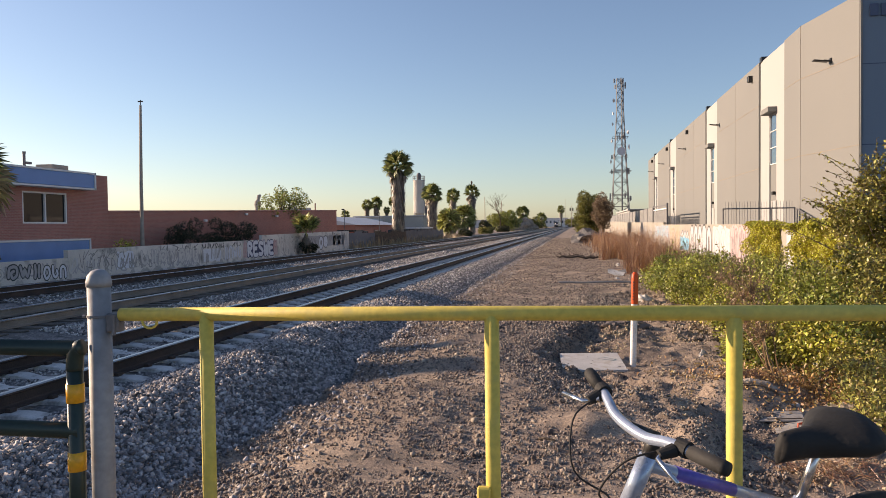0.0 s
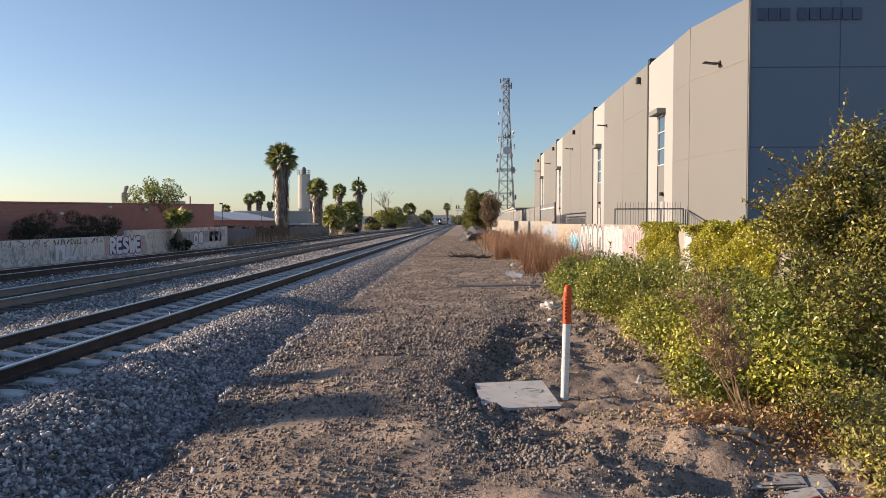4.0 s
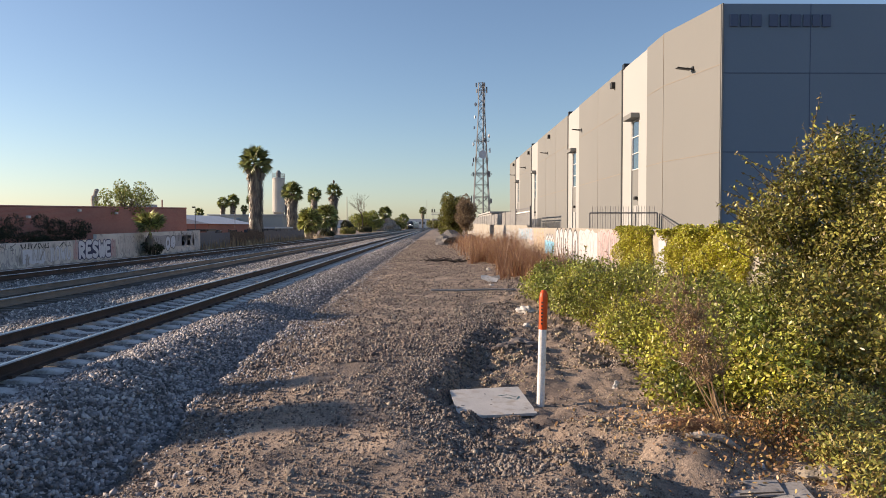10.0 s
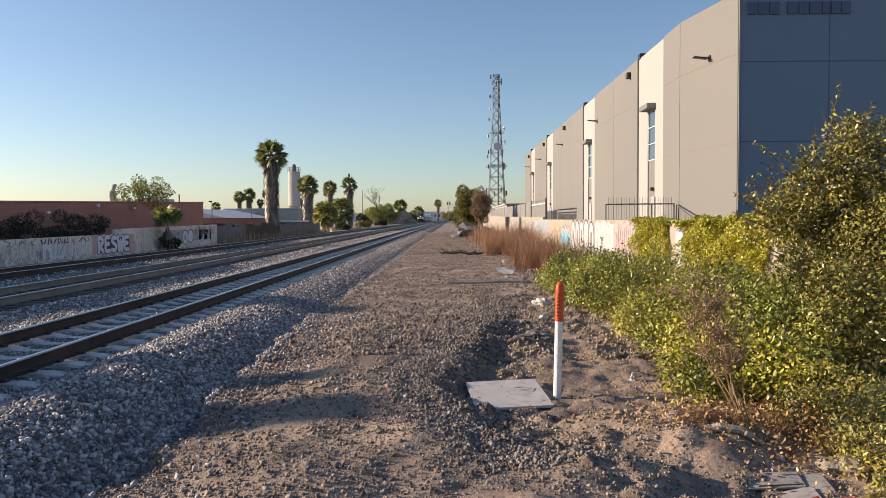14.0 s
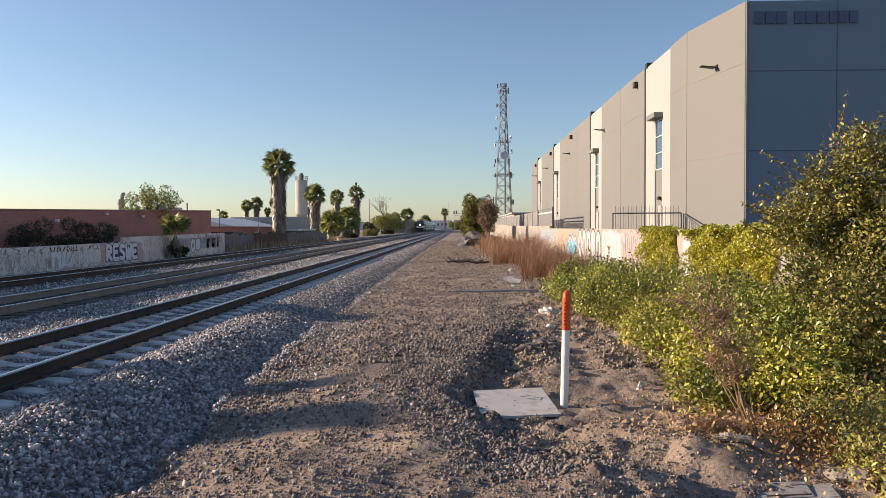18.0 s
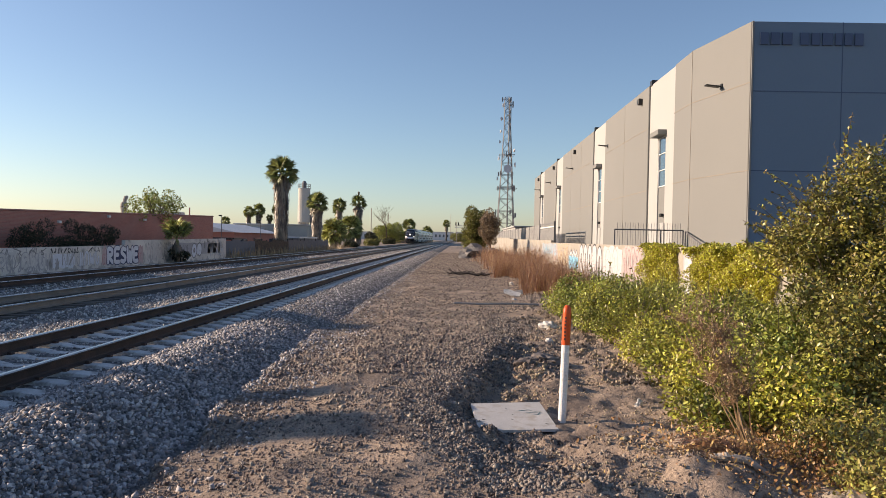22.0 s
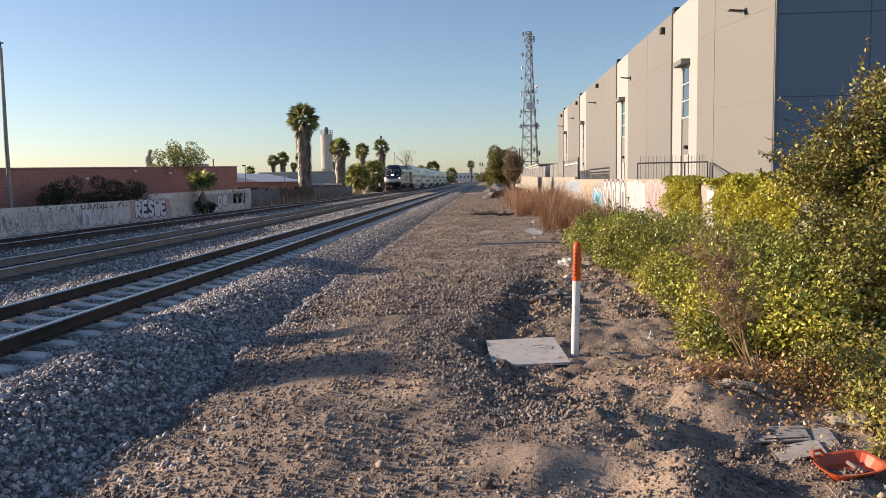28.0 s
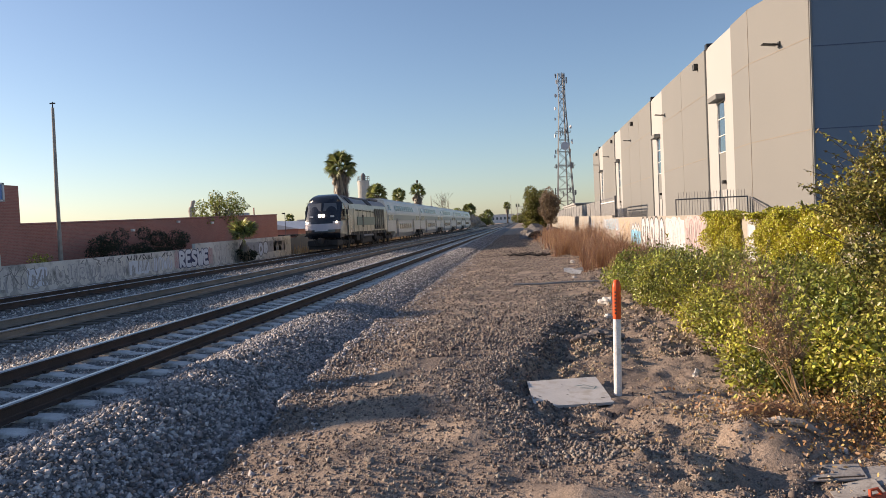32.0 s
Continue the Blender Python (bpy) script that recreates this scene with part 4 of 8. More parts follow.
    for z in (5.45, 9.05):
        s.box((38.6, 32.897, z), (50, 0.02, 0.04))
    for x in (17.6, 22.0, 26.5):
        s.box((x, 32.898, H / 2), (0.03, 0.02, H))
    s.make("end_wall_joint", M_SIGN, e)
    s = Shape()
    s.box((13.56, 32.86, H / 2 - 0.3), (0.07, 0.07, H + 0.6))
    s.make("corner_bead", M_TAUPE, h)
    x = 13.86
    for word in ((0.42, 0.46, 0.5), (0.46, 0.42, 0.52, 0.36, 0.4, 0.44)):
        for wd in word:
            s = Shape()
            s.box((x + wd / 2, 32.86, 11.42), (wd * 0.86, 0.08, 0.55), bev=0.01)
            s.make("sign_bar", M_SIGN, e)
            x += wd + 0.055
        x += 0.24
    s = Shape()
    s.box((38.2, 76.6, H - 0.6), (48.6, 85.8, 0.3))
    s.make("roof", M_ROOF, h)
    s = Shape()
    s.box((38, 119.8, H / 2), (49.8, 0.4, H))
    s.box((62.8, 76.5, H / 2), (0.4, 86.6, H))
    s.make("rear_wall", M_TAUPE, h)
    # lamps on arms and floodlights
    for y, z, xo in ((60.15, 10.0, X), (78.9, 9.95, X), (98.6, 9.95, X), (112.5, 9.9, X), (35.3, 9.75, 13.05)):
        s = Shape()
        s.box((xo - 0.45, y, z), (0.7, 0.34, 0.06), Matrix.Rotation(0.12, 3, "Y"), bev=0.02)
        s.tube([(xo, y, z - 0.02), (xo - 0.3, y, z + 0.02)], 0.045, 6)
        s.box((xo - 0.02, y, z - 0.02), (0.05, 0.25, 0.25))
        s.make("wall_lamp", M_BLACK, h)
    for y in (48.9, 77.2, 94.5, 113):
        s = Shape()
        s.box((X - 0.14, y, 11.5), (0.3, 0.34, 0.42), bev=0.04)
        s.make("floodlight", M_BLACK, h)
    return h


warehouse()


# ---- right-hand wall and fences ----
def right_wall():
    X = 8.5
    s = Shape()
    prof = ((10.0, 1.93), (64.0, 1.93), (64.0, 2.12), (118.0, 2.3), (118.0, 2.42), (196.0, 2.75))
    for (y0, z0), (y1, z1) in zip(prof, prof[1:]):
        if y1 - y0 < 0.01:
            continue
        s.add([(X, y0, -0.3), (X + 0.2, y0, -0.3), (X, y1, -0.3), (X + 0.2, y1, -0.3), (X, y0, z0), (X + 0.2, y0, z0), (X, y1, z1), (X + 0.2, y1, z1)], [(0, 2, 6, 4), (1, 5, 7, 3), (4, 6, 7, 5), (0, 4, 5, 1), (2, 3, 7, 6)])
    w = tagged(s.make("wall_east", M_WALLR), "long sunlit cream block wall sprayed with graffiti", "wall", kind="structure")
    rnd = random.Random(5)
    put = lambda u, v: (X - 0.003, u, v)

    def patch(u0, u1, v0, v1, mat, lift=0.003):
        n = 12
        top = [(u0 + (u1 - u0) * i / n, v1 + rnd.uniform(-0.12, 0.08)) for i in range(n + 1)]
        bot = [(u1 - (u1 - u0) * i / n, v0 + rnd.uniform(-0.08, 0.12)) for i in range(n + 1)]
        Shape().add([(X - lift, a, b) for a, b in top + bot], [tuple(range(2 * n + 2))]).make("graffiti", mat, w)

    def strokes(lines, width, mat, lift=0.007):
        s = Shape()
        for line in lines:
            ribbon(line, width, lambda a, b: (X - lift, a, b), shape=s)
        s.make("graffiti_line", mat, w)

    oval = lambda u, v, ru, rv: [(u + ru * math.cos(t * 0.3142), v + rv * math.sin(t * 0.3142)) for t in range(21)]
    on = lambda a, b, lift: (X - lift, a, b)
    # mauve piece, white pieces, fat white letters with black outlines, cyan piece
    patch(31.6, 35.5, -0.1, 1.84, M_GRAFPINK)
    throw_up(32.0, 35.3, 0.25, 1.45, (0, 3, 2, 4), 0.22, M_GRAFMAUVE, M_GRAFPINK, on, w, 0.55)
    strokes(tag_lines(31.7, 0.1, 3.8, 1.5, 8, rnd), 0.05, M_GRAFDIM, 0.012)
    patch(35.6, 40.3, -0.1, 1.82, M_GRAFWHITE)
    strokes([oval(37.2, 1.0, 0.7, 0.75), oval(39.0, 0.95, 0.75, 0.75), [(37.1, 0.5), (37.3, 1.3)]], 0.07, M_GRAFGREY)
    patch(40.4, 48.6, -0.1, 1.86, M_GRAFDIM)
    throw_up(40.6, 48.5, 0.05, 1.72, (2, 0, 3, 2, 3), 0.5, M_GRAFBLACK, M_GRAFWHITE, on, w, 0.42)
    patch(49.0, 53.4, 0.1, 1.05, M_GRAFBLUE)
    strokes([[(49.2, 1.0), (49.8, 1.35), (50.3, 1.05), (50.9, 1.4), (51.5, 1.05), (52.2, 1.35), (52.9, 1.0)]], 0.22, M_GRAFWHITE)
    strokes([[(49.2, 1.15), (49.8, 1.5), (50.3, 1.2), (50.9, 1.55), (51.5, 1.2), (52.2, 1.5), (52.9, 1.15)], [(49.6, 0.3), (50.2, 0.8), (50.8, 0.35), (51.6, 0.8), (52.4, 0.35)]], 0.07, M_GRAFNAVY)
    patch(53.6, 59.5, 0.2, 1.86, M_GRAFTAN)
    throw_up(53.8, 59.2, 0.3, 1.4, (3, 4, 0, 2), 0.3, M_GRAFDIM, M_GRAFTAN, on, w, 0.4)
    # pale piece in the gap between the ivy
    patch(24.6, 25.6, 0.5, 1.82, M_GRAFGREY)
    patch(24.75, 25.45, 0.3, 1.6, M_GRAFWHITE, 0.0045)
    for k in range(15):
        u = 53.5 + k * 2.2 + rnd.uniform(-0.5, 0.5)
        strokes(tag_lines(u, 0.45, 2.3, rnd.uniform(0.9, 1.4), 5, rnd), rnd.uniform(0.05, 0.12), rnd.choice((M_GRAFGREY, M_GRAFDIM, M_GRAFPINK, M_GRAFGREY)), 0.0045)
    patch(60, 71, 0.9, 1.85, M_GRAFGREY)
    strokes(tag_lines(60.3, 0.95, 10, 0.85, 14, rnd), 0.12, M_GRAFBLUE)
    strokes(tag_lines(61, 0.95, 9, 0.8, 10, rnd), 0.08, M_GRAFWHITE, 0.009)
    for k in range(6):
        strokes(tag_lines(78 + k * 6, 0.9, 4.5, 1.0, 6, rnd), 0.12, M_GRAFDIM, 0.0045)
    return w


right_wall()


def picket_fence(name, pts, z0, z1, pitch, label, picket=0.016, over=0.3, zslope=None):
    """A steel fence along pts (x, y): rails, posts and pickets that stand over the top rail."""
    f = thing(name, label, "fence")
    for (xa, ya), (xb, yb) in zip(pts, pts[1:]):
        a, b = Vector((xa, ya, 0)), Vector((xb, yb, 0))
        L = (b - a).length
        top = lambda t: z1 if zslope is None else z1 + (zslope - z1) * t
        for zz in (lambda t: top(t), lambda t: z0 + 0.15):
            s = Shape()
            s.tube([(a.x, a.y, zz(0)), (b.x, b.y, zz(1))], 0.035, 4)
            s.make("rail", M_FENCE, f)
        for k in range(int(L / 2.4) + 2):
            t = min(k * 2.4 / L, 1.0)
            p = a.lerp(b, t)
            s = Shape()
            s.box((p.x, p.y, (z0 + top(t)) / 2), (0.055, 0.055, top(t) - z0 + 0.04))
            s.make("post", M_FENCE, f)
        n = int(L / pitch)
        one = None
        for k in range(1, n):
            t = k / n
            p = a.lerp(b, t)
            if one is None or zslope is not None:
                s = Shape()
                hh = top(t) + over - z0 - 0.1
                s.box((0, 0, hh / 2), (picket, picket, hh))
                s.box((0, 0, hh + 0.02), (picket * 0.5, picket * 0.5, 0.05))
                one = s.make("picket", M_FENCE, f)
                ob = one
            else:
                ob = new("picket", one.data)
                ob.parent = f
            ob.matrix_basis = pose(p.x, p.y, z0 + 0.1)
    return f


picket_fence("picket_fence", ((8.76, 38.7), (12.3, 38.4)), -0.02, 2.76, 0.135, "dark grey steel picket fence between the graffiti wall and the warehouse", over=0.34)
picket_fence("handrail", ((12.36, 38.2), (12.42, 35.4)), -0.02, 2.72, 0.3, "short raking steel handrail beside the warehouse corner", over=0.0, zslope=1.95)


def slatted_fence():
    f = thing("slatted_fence", "long grey slatted metal fence above the block wall", "fence")
    y, X = 84.0, 9.6
    while y < 186:
        h = 1.75 - (y - 84) * 0.0025
        zc = 2.1 + (y - 84) * 0.0045 + h / 2
        s = Shape()
        s.box((X, y, zc - 0.1), (0.09, 0.09, h + 0.3))
        s.make("post", M_FENCE, f)
        s = Shape()
        for k in range(24):
            s.box((X, y + 0.1 + k * 0.25, zc), (0.03, 0.2, h))
        s.make("slat_panel", M_FENCELIGHT, f)
        y += 6.1
    for y in (70.5, 83.4):
        s = Shape()
        s.box((X, y, 2.9), (0.16, 0.16, 2.2), bev=0.01)
        s.make("gate_post", M_FENCE, f)
    s = Shape()
    for k in range(44):
        s.box((X, 70.9 + k * 0.28, 2.75), (0.03, 0.2, 1.2))
    s.make("gate_leaf", M_FENCELIGHT, f)
    for z, mat in ((3.5, M_TRIM), (3.85, M_FENCE)):
        s = Shape()
        s.box((X, 77, z), (0.06, 12.7, 0.12))
        s.make("gate_rail", mat, f)
    return f


slatted_fence()


# ---- left-hand wall and buildings ----
def left_wall():
    X = -19.8
    s = Shape()
    for y0, y1, h0, h1 in ((8, 24.1, 0.85, 0.88), (24.1, 43.3, 1.20, 1.26), (43.3, 62.6, 1.56, 1.70)):
        s.add([(X, y0, -0.4), (X - 0.2, y0, -0.4), (X, y1, -0.4), (X - 0.2, y1, -0.4), (X, y0, h0), (X - 0.2, y0, h0), (X, y1, h1), (X - 0.2, y1, h1)], [(0, 4, 6, 2), (1, 3, 7, 5), (4, 5, 7, 6), (0, 1, 5, 4), (2, 6, 7, 3)])
    w = tagged(s.make("wall_west", M_WALLL), "stained grey boundary wall covered in graffiti", "wall", kind="structure")
    put = lambda u, v: (X + 0.003, u, v)
    put2 = lambda u, v: (X + 0.006, u, v)
    rnd = random.Random(11)

    def patch(u0, u1, v0, v1, mat, lift=0.003):
        n = 9
        top = [(u0 + (u1 - u0) * i / n, v1 + rnd.uniform(-0.05, 0.05)) for i in range(n + 1)]
        bot = [(u1 - (u1 - u0) * i / n, v0 + rnd.uniform(-0.04, 0.04)) for i in range(n + 1)]
        Shape().add([(X + lift, a, b) for a, b in top + bot], [tuple(range(2 * n + 2))]).make("graffiti", mat, w)

    patch(35.4, 37.5, 0.16, 0.86, M_GRAFLIT)
    patch(40.45, 41.3, 0.14, 1.12, M_GRAFPINK, 0.0038)
    patch(44.9, 45.9, 0.12, 1.18, M_GRAFPINK, 0.0038)
    patch(41.0, 45.2, 0.2, 1.1, M_GRAFNAVY, 0.0045)
    patch(51.5, 61.0, 0.5, 1.35, M_GRAFGREY)
    for k in range(30):
        u = 17.5 + k * 0.75 + rnd.uniform(-0.3, 0.3) if k < 28 else 46.5 + (k - 28) * 2.2
        top = 0.8 if u < 24 else 1.12
        s = Shape()
        for line in tag_lines(u, rnd.uniform(0.05, 0.35), rnd.uniform(1.0, 1.9), rnd.uniform(0.35, top - 0.35), rnd.randint(3, 5), rnd):
            ribbon(line, rnd.uniform(0.03, 0.085), put, shape=s)
        s.make("graffiti_line", rnd.choice((M_GRAFGREY, M_GRAFGREY, M_GRAFGREY, M_GRAFDIM, M_GRAFDIM, M_GRAFWHITE)), w)
    on = lambda a, b, lift: (X + lift, a, b)
    # the lettered piece: fat pale letters with dark outlines and a red halo
    glyphs = {
        "R": [[(0.1, 0), (0.08, 0.5), (0.1, 1), (0.8, 0.9), (0.75, 0.58), (0.2, 0.48), (0.9, 0)]],
        "E": [[(0.85, 1), (0.15, 0.96), (0.08, 0.5), (0.15, 0.03), (0.9, 0)], [(0.1, 0.5), (0.7, 0.52)]],
        "S": [[(0.85, 0.92), (0.3, 1), (0.08, 0.72), (0.5, 0.52), (0.9, 0.28), (0.6, 0.0), (0.05, 0.06)]],
        "W": [[(0.0, 1), (0.14, 0.1), (0.3, 0.0), (0.5, 0.75), (0.7, 0.0), (0.86, 0.1), (1.0, 1)]],
    }
    for k, ch in enumerate("RESWE"):
        bubble(41.0 + k * 0.84, 0.16, 0.92, 1.04 + 0.03 * (k % 2), glyphs[ch], 0.26, M_GRAFNAVY, M_GRAFLIT, on, w, 0.42)
    for u, v in ((40.5, 0.2), (40.65, 0.7), (45.2, 0.25), (45.35, 0.7)):
        bubble(u, v, 0.34, 0.55, SCRAWLS[4], 0.14, M_GRAFRED, M_GRAFPINK, on, w)
    # older pale throw-ups with thin dark edges
    throw_up(37.85, 40.2, 0.15, 0.8, (5, 2, 1, 4), 0.12, M_GRAFGREY, M_GRAFLIT, on, w, 0.5)
    throw_up(32.7, 34.8, 0.15, 0.85, (0, 1, 4), 0.18, M_GRAFGREY, M_GRAFSTALE, on, w, 0.4)
    throw_up(29.2, 31.6, 0.3, 0.7, (4, 5, 0), 0.15, M_GRAFGREY, M_GRAFSTALE, on, w, 0.4)
    for u, ww, v, hh, mat in ((17.0, 1.2, 0.1, 0.5, M_GRAFSTALE), (25.2, 1.6, 0.3, 0.7, M_GRAFSTALE), (27.4, 1.3, 0.2, 0.8, M_GRAFLIT), (30.2, 2.2, 0.45, 0.6, M_GRAFSTALE), (33.2, 1.4, 0.1, 0.6, M_GRAFSTALE), (47.4, 1.6, 0.5, 0.9, M_GRAFSTALE), (58.0, 2.2, 0.5, 0.8, M_GRAFLIT), (60.6, 1.6, 0.3, 1.0, M_GRAFSTALE)):
        patch(u, u + ww, v, v + hh, mat)
    throw_up(46.4, 49.0, 0.3, 1.0, (2, 3, 0), 0.2, M_GRAFPINK, M_GRAFSTALE, on, w, 0.2)
    throw_up(54.4, 56.6, 0.25, 1.0, (3, 0), 0.3, M_GRAFOLD, M_GRAFLIT, on, w, 0.6)
    # black outlined letters by the near palm
    throw_up(20.7, 22.6, 0.14, 0.6, (0, 1, 5), 0.12, M_GRAFBLACK, M_GRAFGREY, on, w, 0.8)
    throw_up(22.6, 24.0, 0.06, 0.55, (3, 4, 2), 0.11, M_GRAFBLACK, M_GRAFLIT, on, w, 0.8)
    throw_up(19.2, 20.6, 0.2, 0.4, (4, 2, 3), 0.09, M_GRAFDIM, M_GRAFSTALE, on, w, 0.6)
    # a black tag along the top
    s = Shape()
    for line in tag_lines(35.2, 0.93, 2.7, 0.24, 9, rnd):
        ribbon(line, 0.06, put2, shape=s)
    s.make("graffiti_line", M_GRAFBLACK, w)
    # soot and damp rising from the foot
    for k in range(34):
        u, ww = 16 + k * 1.36 + rnd.uniform(-0.4, 0.4), rnd.uniform(0.25, 0.9)
        n = 7
        up = [(u - ww / 2 + ww * i / n, 0.02 + rnd.uniform(0.02, 0.32) * math.sin(math.pi * (i + 0.5) / (n + 1))) for i in range(n + 1)]
        Shape().add([(X + 0.0028 + 0.0001 * k, a, b) for a, b in up + [(u + ww / 2, -0.1), (u - ww / 2, -0.1)]], [tuple(range(n + 3))[::-1]]).make("damp_stain", M_DAMP, w)
    for u0, u1, v, hh, th, mat in ((24.6, 27.5, 0.4, 0.6, 0.03, M_GRAFOLD), (30.5, 33.2, 0.2, 0.8, 0.04, M_GRAFDIM), (38.9, 40.3, 0.9, 0.3, 0.04, M_GRAFBLACK), (49.2, 51.0, 0.4, 0.9, 0.05, M_GRAFOLD), (51.8, 53.8, 0.5, 0.7, 0.05, M_GRAFBLACK), (56.5, 62.0, 0.9, 0.6, 0.06, M_GRAFOLD), (58.4, 62.2, 0.3, 0.7, 0.09, M_GRAFWHITE), (17.2, 18.3, 0.3, 0.4, 0.05, M_GRAFOLD), (25.0, 28.0, 0.75, 0.4, 0.035, M_GRAFOLD), (31.0, 34.8, 0.9, 0.3, 0.05, M_GRAFOLD), (46.0, 51.0, 0.9, 0.5, 0.05, M_GRAFDIM)):
        s = Shape()
        for line in tag_lines(u0, v, u1 - u0, hh, max(3, int((u1 - u0) / 0.5)), rnd):
            ribbon(line, th, put2, shape=s)
        s.make("graffiti_line", mat, w)
    return w


left_wall()


def shop():
    """The two-storey brick building with blue bands, and its low wing."""
    b = thing("brick_building", "two-storey red brick building with blue fascia bands", "building")
    X = -25.0
    s = Shape()
    y0, y1, top = 12.0, 34.4, 5.05
    wy0, wy1, wz0, wz1 = 27.85, 31.0, 2.38, 3.95
    # the front wall is one plate with the window's opening in it
    oy, oz = (y0, wy0, wy1, y1), (-0.3, wz0, wz1, top)
    vs = [(x, oy[i], oz[j]) for x in (X, X - 0.3) for j in range(4) for i in range(4)]
    fs = []
    for j in range(3):
        for i in range(3):
            if (i, j) != (1, 1):
                q = (j * 4 + i, j * 4 + i + 1, j * 4 + i + 5, j * 4 + i + 4)
                fs += [q, tuple(k + 16 for k in q[::-1])]
    ring = ((5, 6), (6, 10), (10, 9), (9, 5))
    edge = [(i, i + 1) for i in range(3)] + [(3, 7), (7, 11), (11, 15)] + [(15, 14), (14, 13), (13, 12)] + [(12, 8), (8, 4), (4, 0)]
    fs += [(a + 16, c + 16, c, a) for a, c in edge] + [(a, c, c + 16, a + 16) for a, c in ring]
    s.add(vs, fs)
    solid_normals(s.make("wall", M_BRICK, b))
    for c, size in (((X - 6, y1 - 0.15, top / 2 - 0.15), (11.4, 0.3, top + 0.3)), ((X - 6, y0 + 0.15, top / 2 - 0.15), (11.4, 0.3, top + 0.3)), ((X - 11.85, (y0 + y1) / 2, top / 2 - 0.15), (0.3, y1 - y0, top + 0.3))):
        s = Shape()
        s.box(c, size)
        s.make("wall", M_BRICK, b)
    s = Shape()
    s.box((X - 6, (y0 + y1) / 2, top - 0.25), (11.3, y1 - y0 - 0.7, 0.2))
    s.make("roof", M_ROOF, b)
    s = Shape()
    s.box((X + 0.35, 22.1, 4.62), (0.7, 20.4, 0.72), bev=0.02)
    f = s.make("upper_fascia", M_BLUE, b, "blue painted fascia band")
    s = Shape()
    for z in (5.02, 4.2):
        s.box((X + 0.37, 22.1, z), (0.76, 20.5, 0.09))
    s.box((X + 0.37, 32.3, 4.61), (0.76, 0.12, 0.9))
    s.make("trim", M_TRIM, f)
    s = Shape()
    s.box((X + 0.5, 21.5, 1.05), (1.0, 19.6, 0.95), bev=0.02)
    f = s.make("lower_fascia", M_BLUE, b, "blue painted canopy")
    s = Shape()
    s.box((X + 0.52, 21.5, 1.56), (1.06, 19.8, 0.08))
    s.box((X + 0.52, 31.35, 1.3), (1.06, 0.1, 0.55))
    s.box((X + 0.52, 22.4, 1.05), (1.06, 0.12, 0.95))
    s.make("trim", M_TRIM, f)
    s = Shape()
    for y in (wy0 + 0.05, (wy0 + wy1) / 2, wy1 - 0.05):
        s.box((X - 0.08, y, (wz0 + wz1) / 2), (0.12, 0.1, wz1 - wz0))
    for z in (wz0 + 0.04, wz1 - 0.04):
        s.box((X - 0.081, (wy0 + wy1) / 2, z), (0.12, wy1 - wy0, 0.08))
    s.make("window_frame", M_TRIM, b)
    for k in range(2):
        s = Shape()
        s.box((X - 0.12, wy0 + (wy1 - wy0) * (0.25 + 0.5 * k), (wz0 + wz1) / 2), (0.03, (wy1 - wy0) / 2 - 0.1, wz1 - wz0 - 0.1))
        s.make("pane", M_SHOPGLASS, b)
    s = Shape()
    s.box((X - 1.2, 31.5, 5.1), (1.0, 1.25, 0.75), bev=0.03)
    s.make("roof_unit", M_POLE, b)
    s = Shape()
    s.tube([(X - 1.2, 29.5, 4.7), (X - 1.2, 29.5, 5.85), (X - 1.2, 29.5, 6.0)], [0.07, 0.07, 0.10], 8)
    s.box((X - 1.2, 29.75, 5.45), (0.15, 0.4, 0.12))
    s.make("vent_pipe", M_FENCE, b)
    # unseen brick block, added to shade the ballast by the crossing
    s = Shape()
    s.box((X - 5, 8.6, 3.2), (10, 6.8, 7.4), bev=0.03)
    s.make("shade_block", M_BRICK, b)
    # two added boxes, out of view, that throw shadow bands across the dirt
    s = Shape()
    s.box((X - 1.0, 10.2, 7.4), (1.2, 0.9, 1.2), bev=0.03)
    s.make("shade_box", M_ROOF, b)
    s = Shape()
    s.box((X - 1.0, 11.7, 7.3), (1.2, 0.6, 1.0), bev=0.03)
    s.make("shade_box", M_ROOF, b)
    # the low wing, which edges towards the tracks
    w = thing("brick_wing", "long low red brick building with a flat roof", "building")
    s = Shape()
    a, c = Vector((-25.0, 34.4, 0)), Vector((-21.6, 64.5, 0))
    q = [a, c, c + Vector((-14, 0, 0)), a + Vector((-10, 0, 0))]
    zs = (3.05, 3.62, 3.62, 3.05)
    s.add([(p.x, p.y, -0.3) for p in q] + [(p.x, p.y, z) for p, z in zip(q, zs)], [(0, 1, 5, 4), (1, 2, 6, 5), (2, 3, 7, 6), (3, 0, 4, 7)])
    solid_normals(s.make("wall", M_BRICK, w))
    s = Shape()
    s.add([(p.x, p.y, z - 0.12) for p, z in zip(q, zs)], [(0, 1, 2, 3)])
    s.make("roof", M_ROOF, w)
    s = Shape()
    s.tube([(a.x, a.y, 3.07), (c.x, c.y, 3.64)], 0.06, 4)
    s.make("coping", M_PINK, w)
    for px, py, pz, sx, sy, sz in ((-24.6, 60.6, 3.7, 1.4, 2.6, 0.34), (-24.4, 60.2, 4.02, 0.6, 0.5, 0.3), (-24.2, 62.4, 3.75, 1.2, 1.3, 0.3)):
        s = Shape()
        s.box((px, py, pz), (sx, sy, sz), bev=0.03)
        s.make("roof_unit", M_ROOF, w)
    s = Shape()
    s.tube([(-23.4, 63.6, 3.4), (-23.4, 63.6, 4.35)], 0.06, 7)
    s.make("vent_pipe", M_PINK, w)
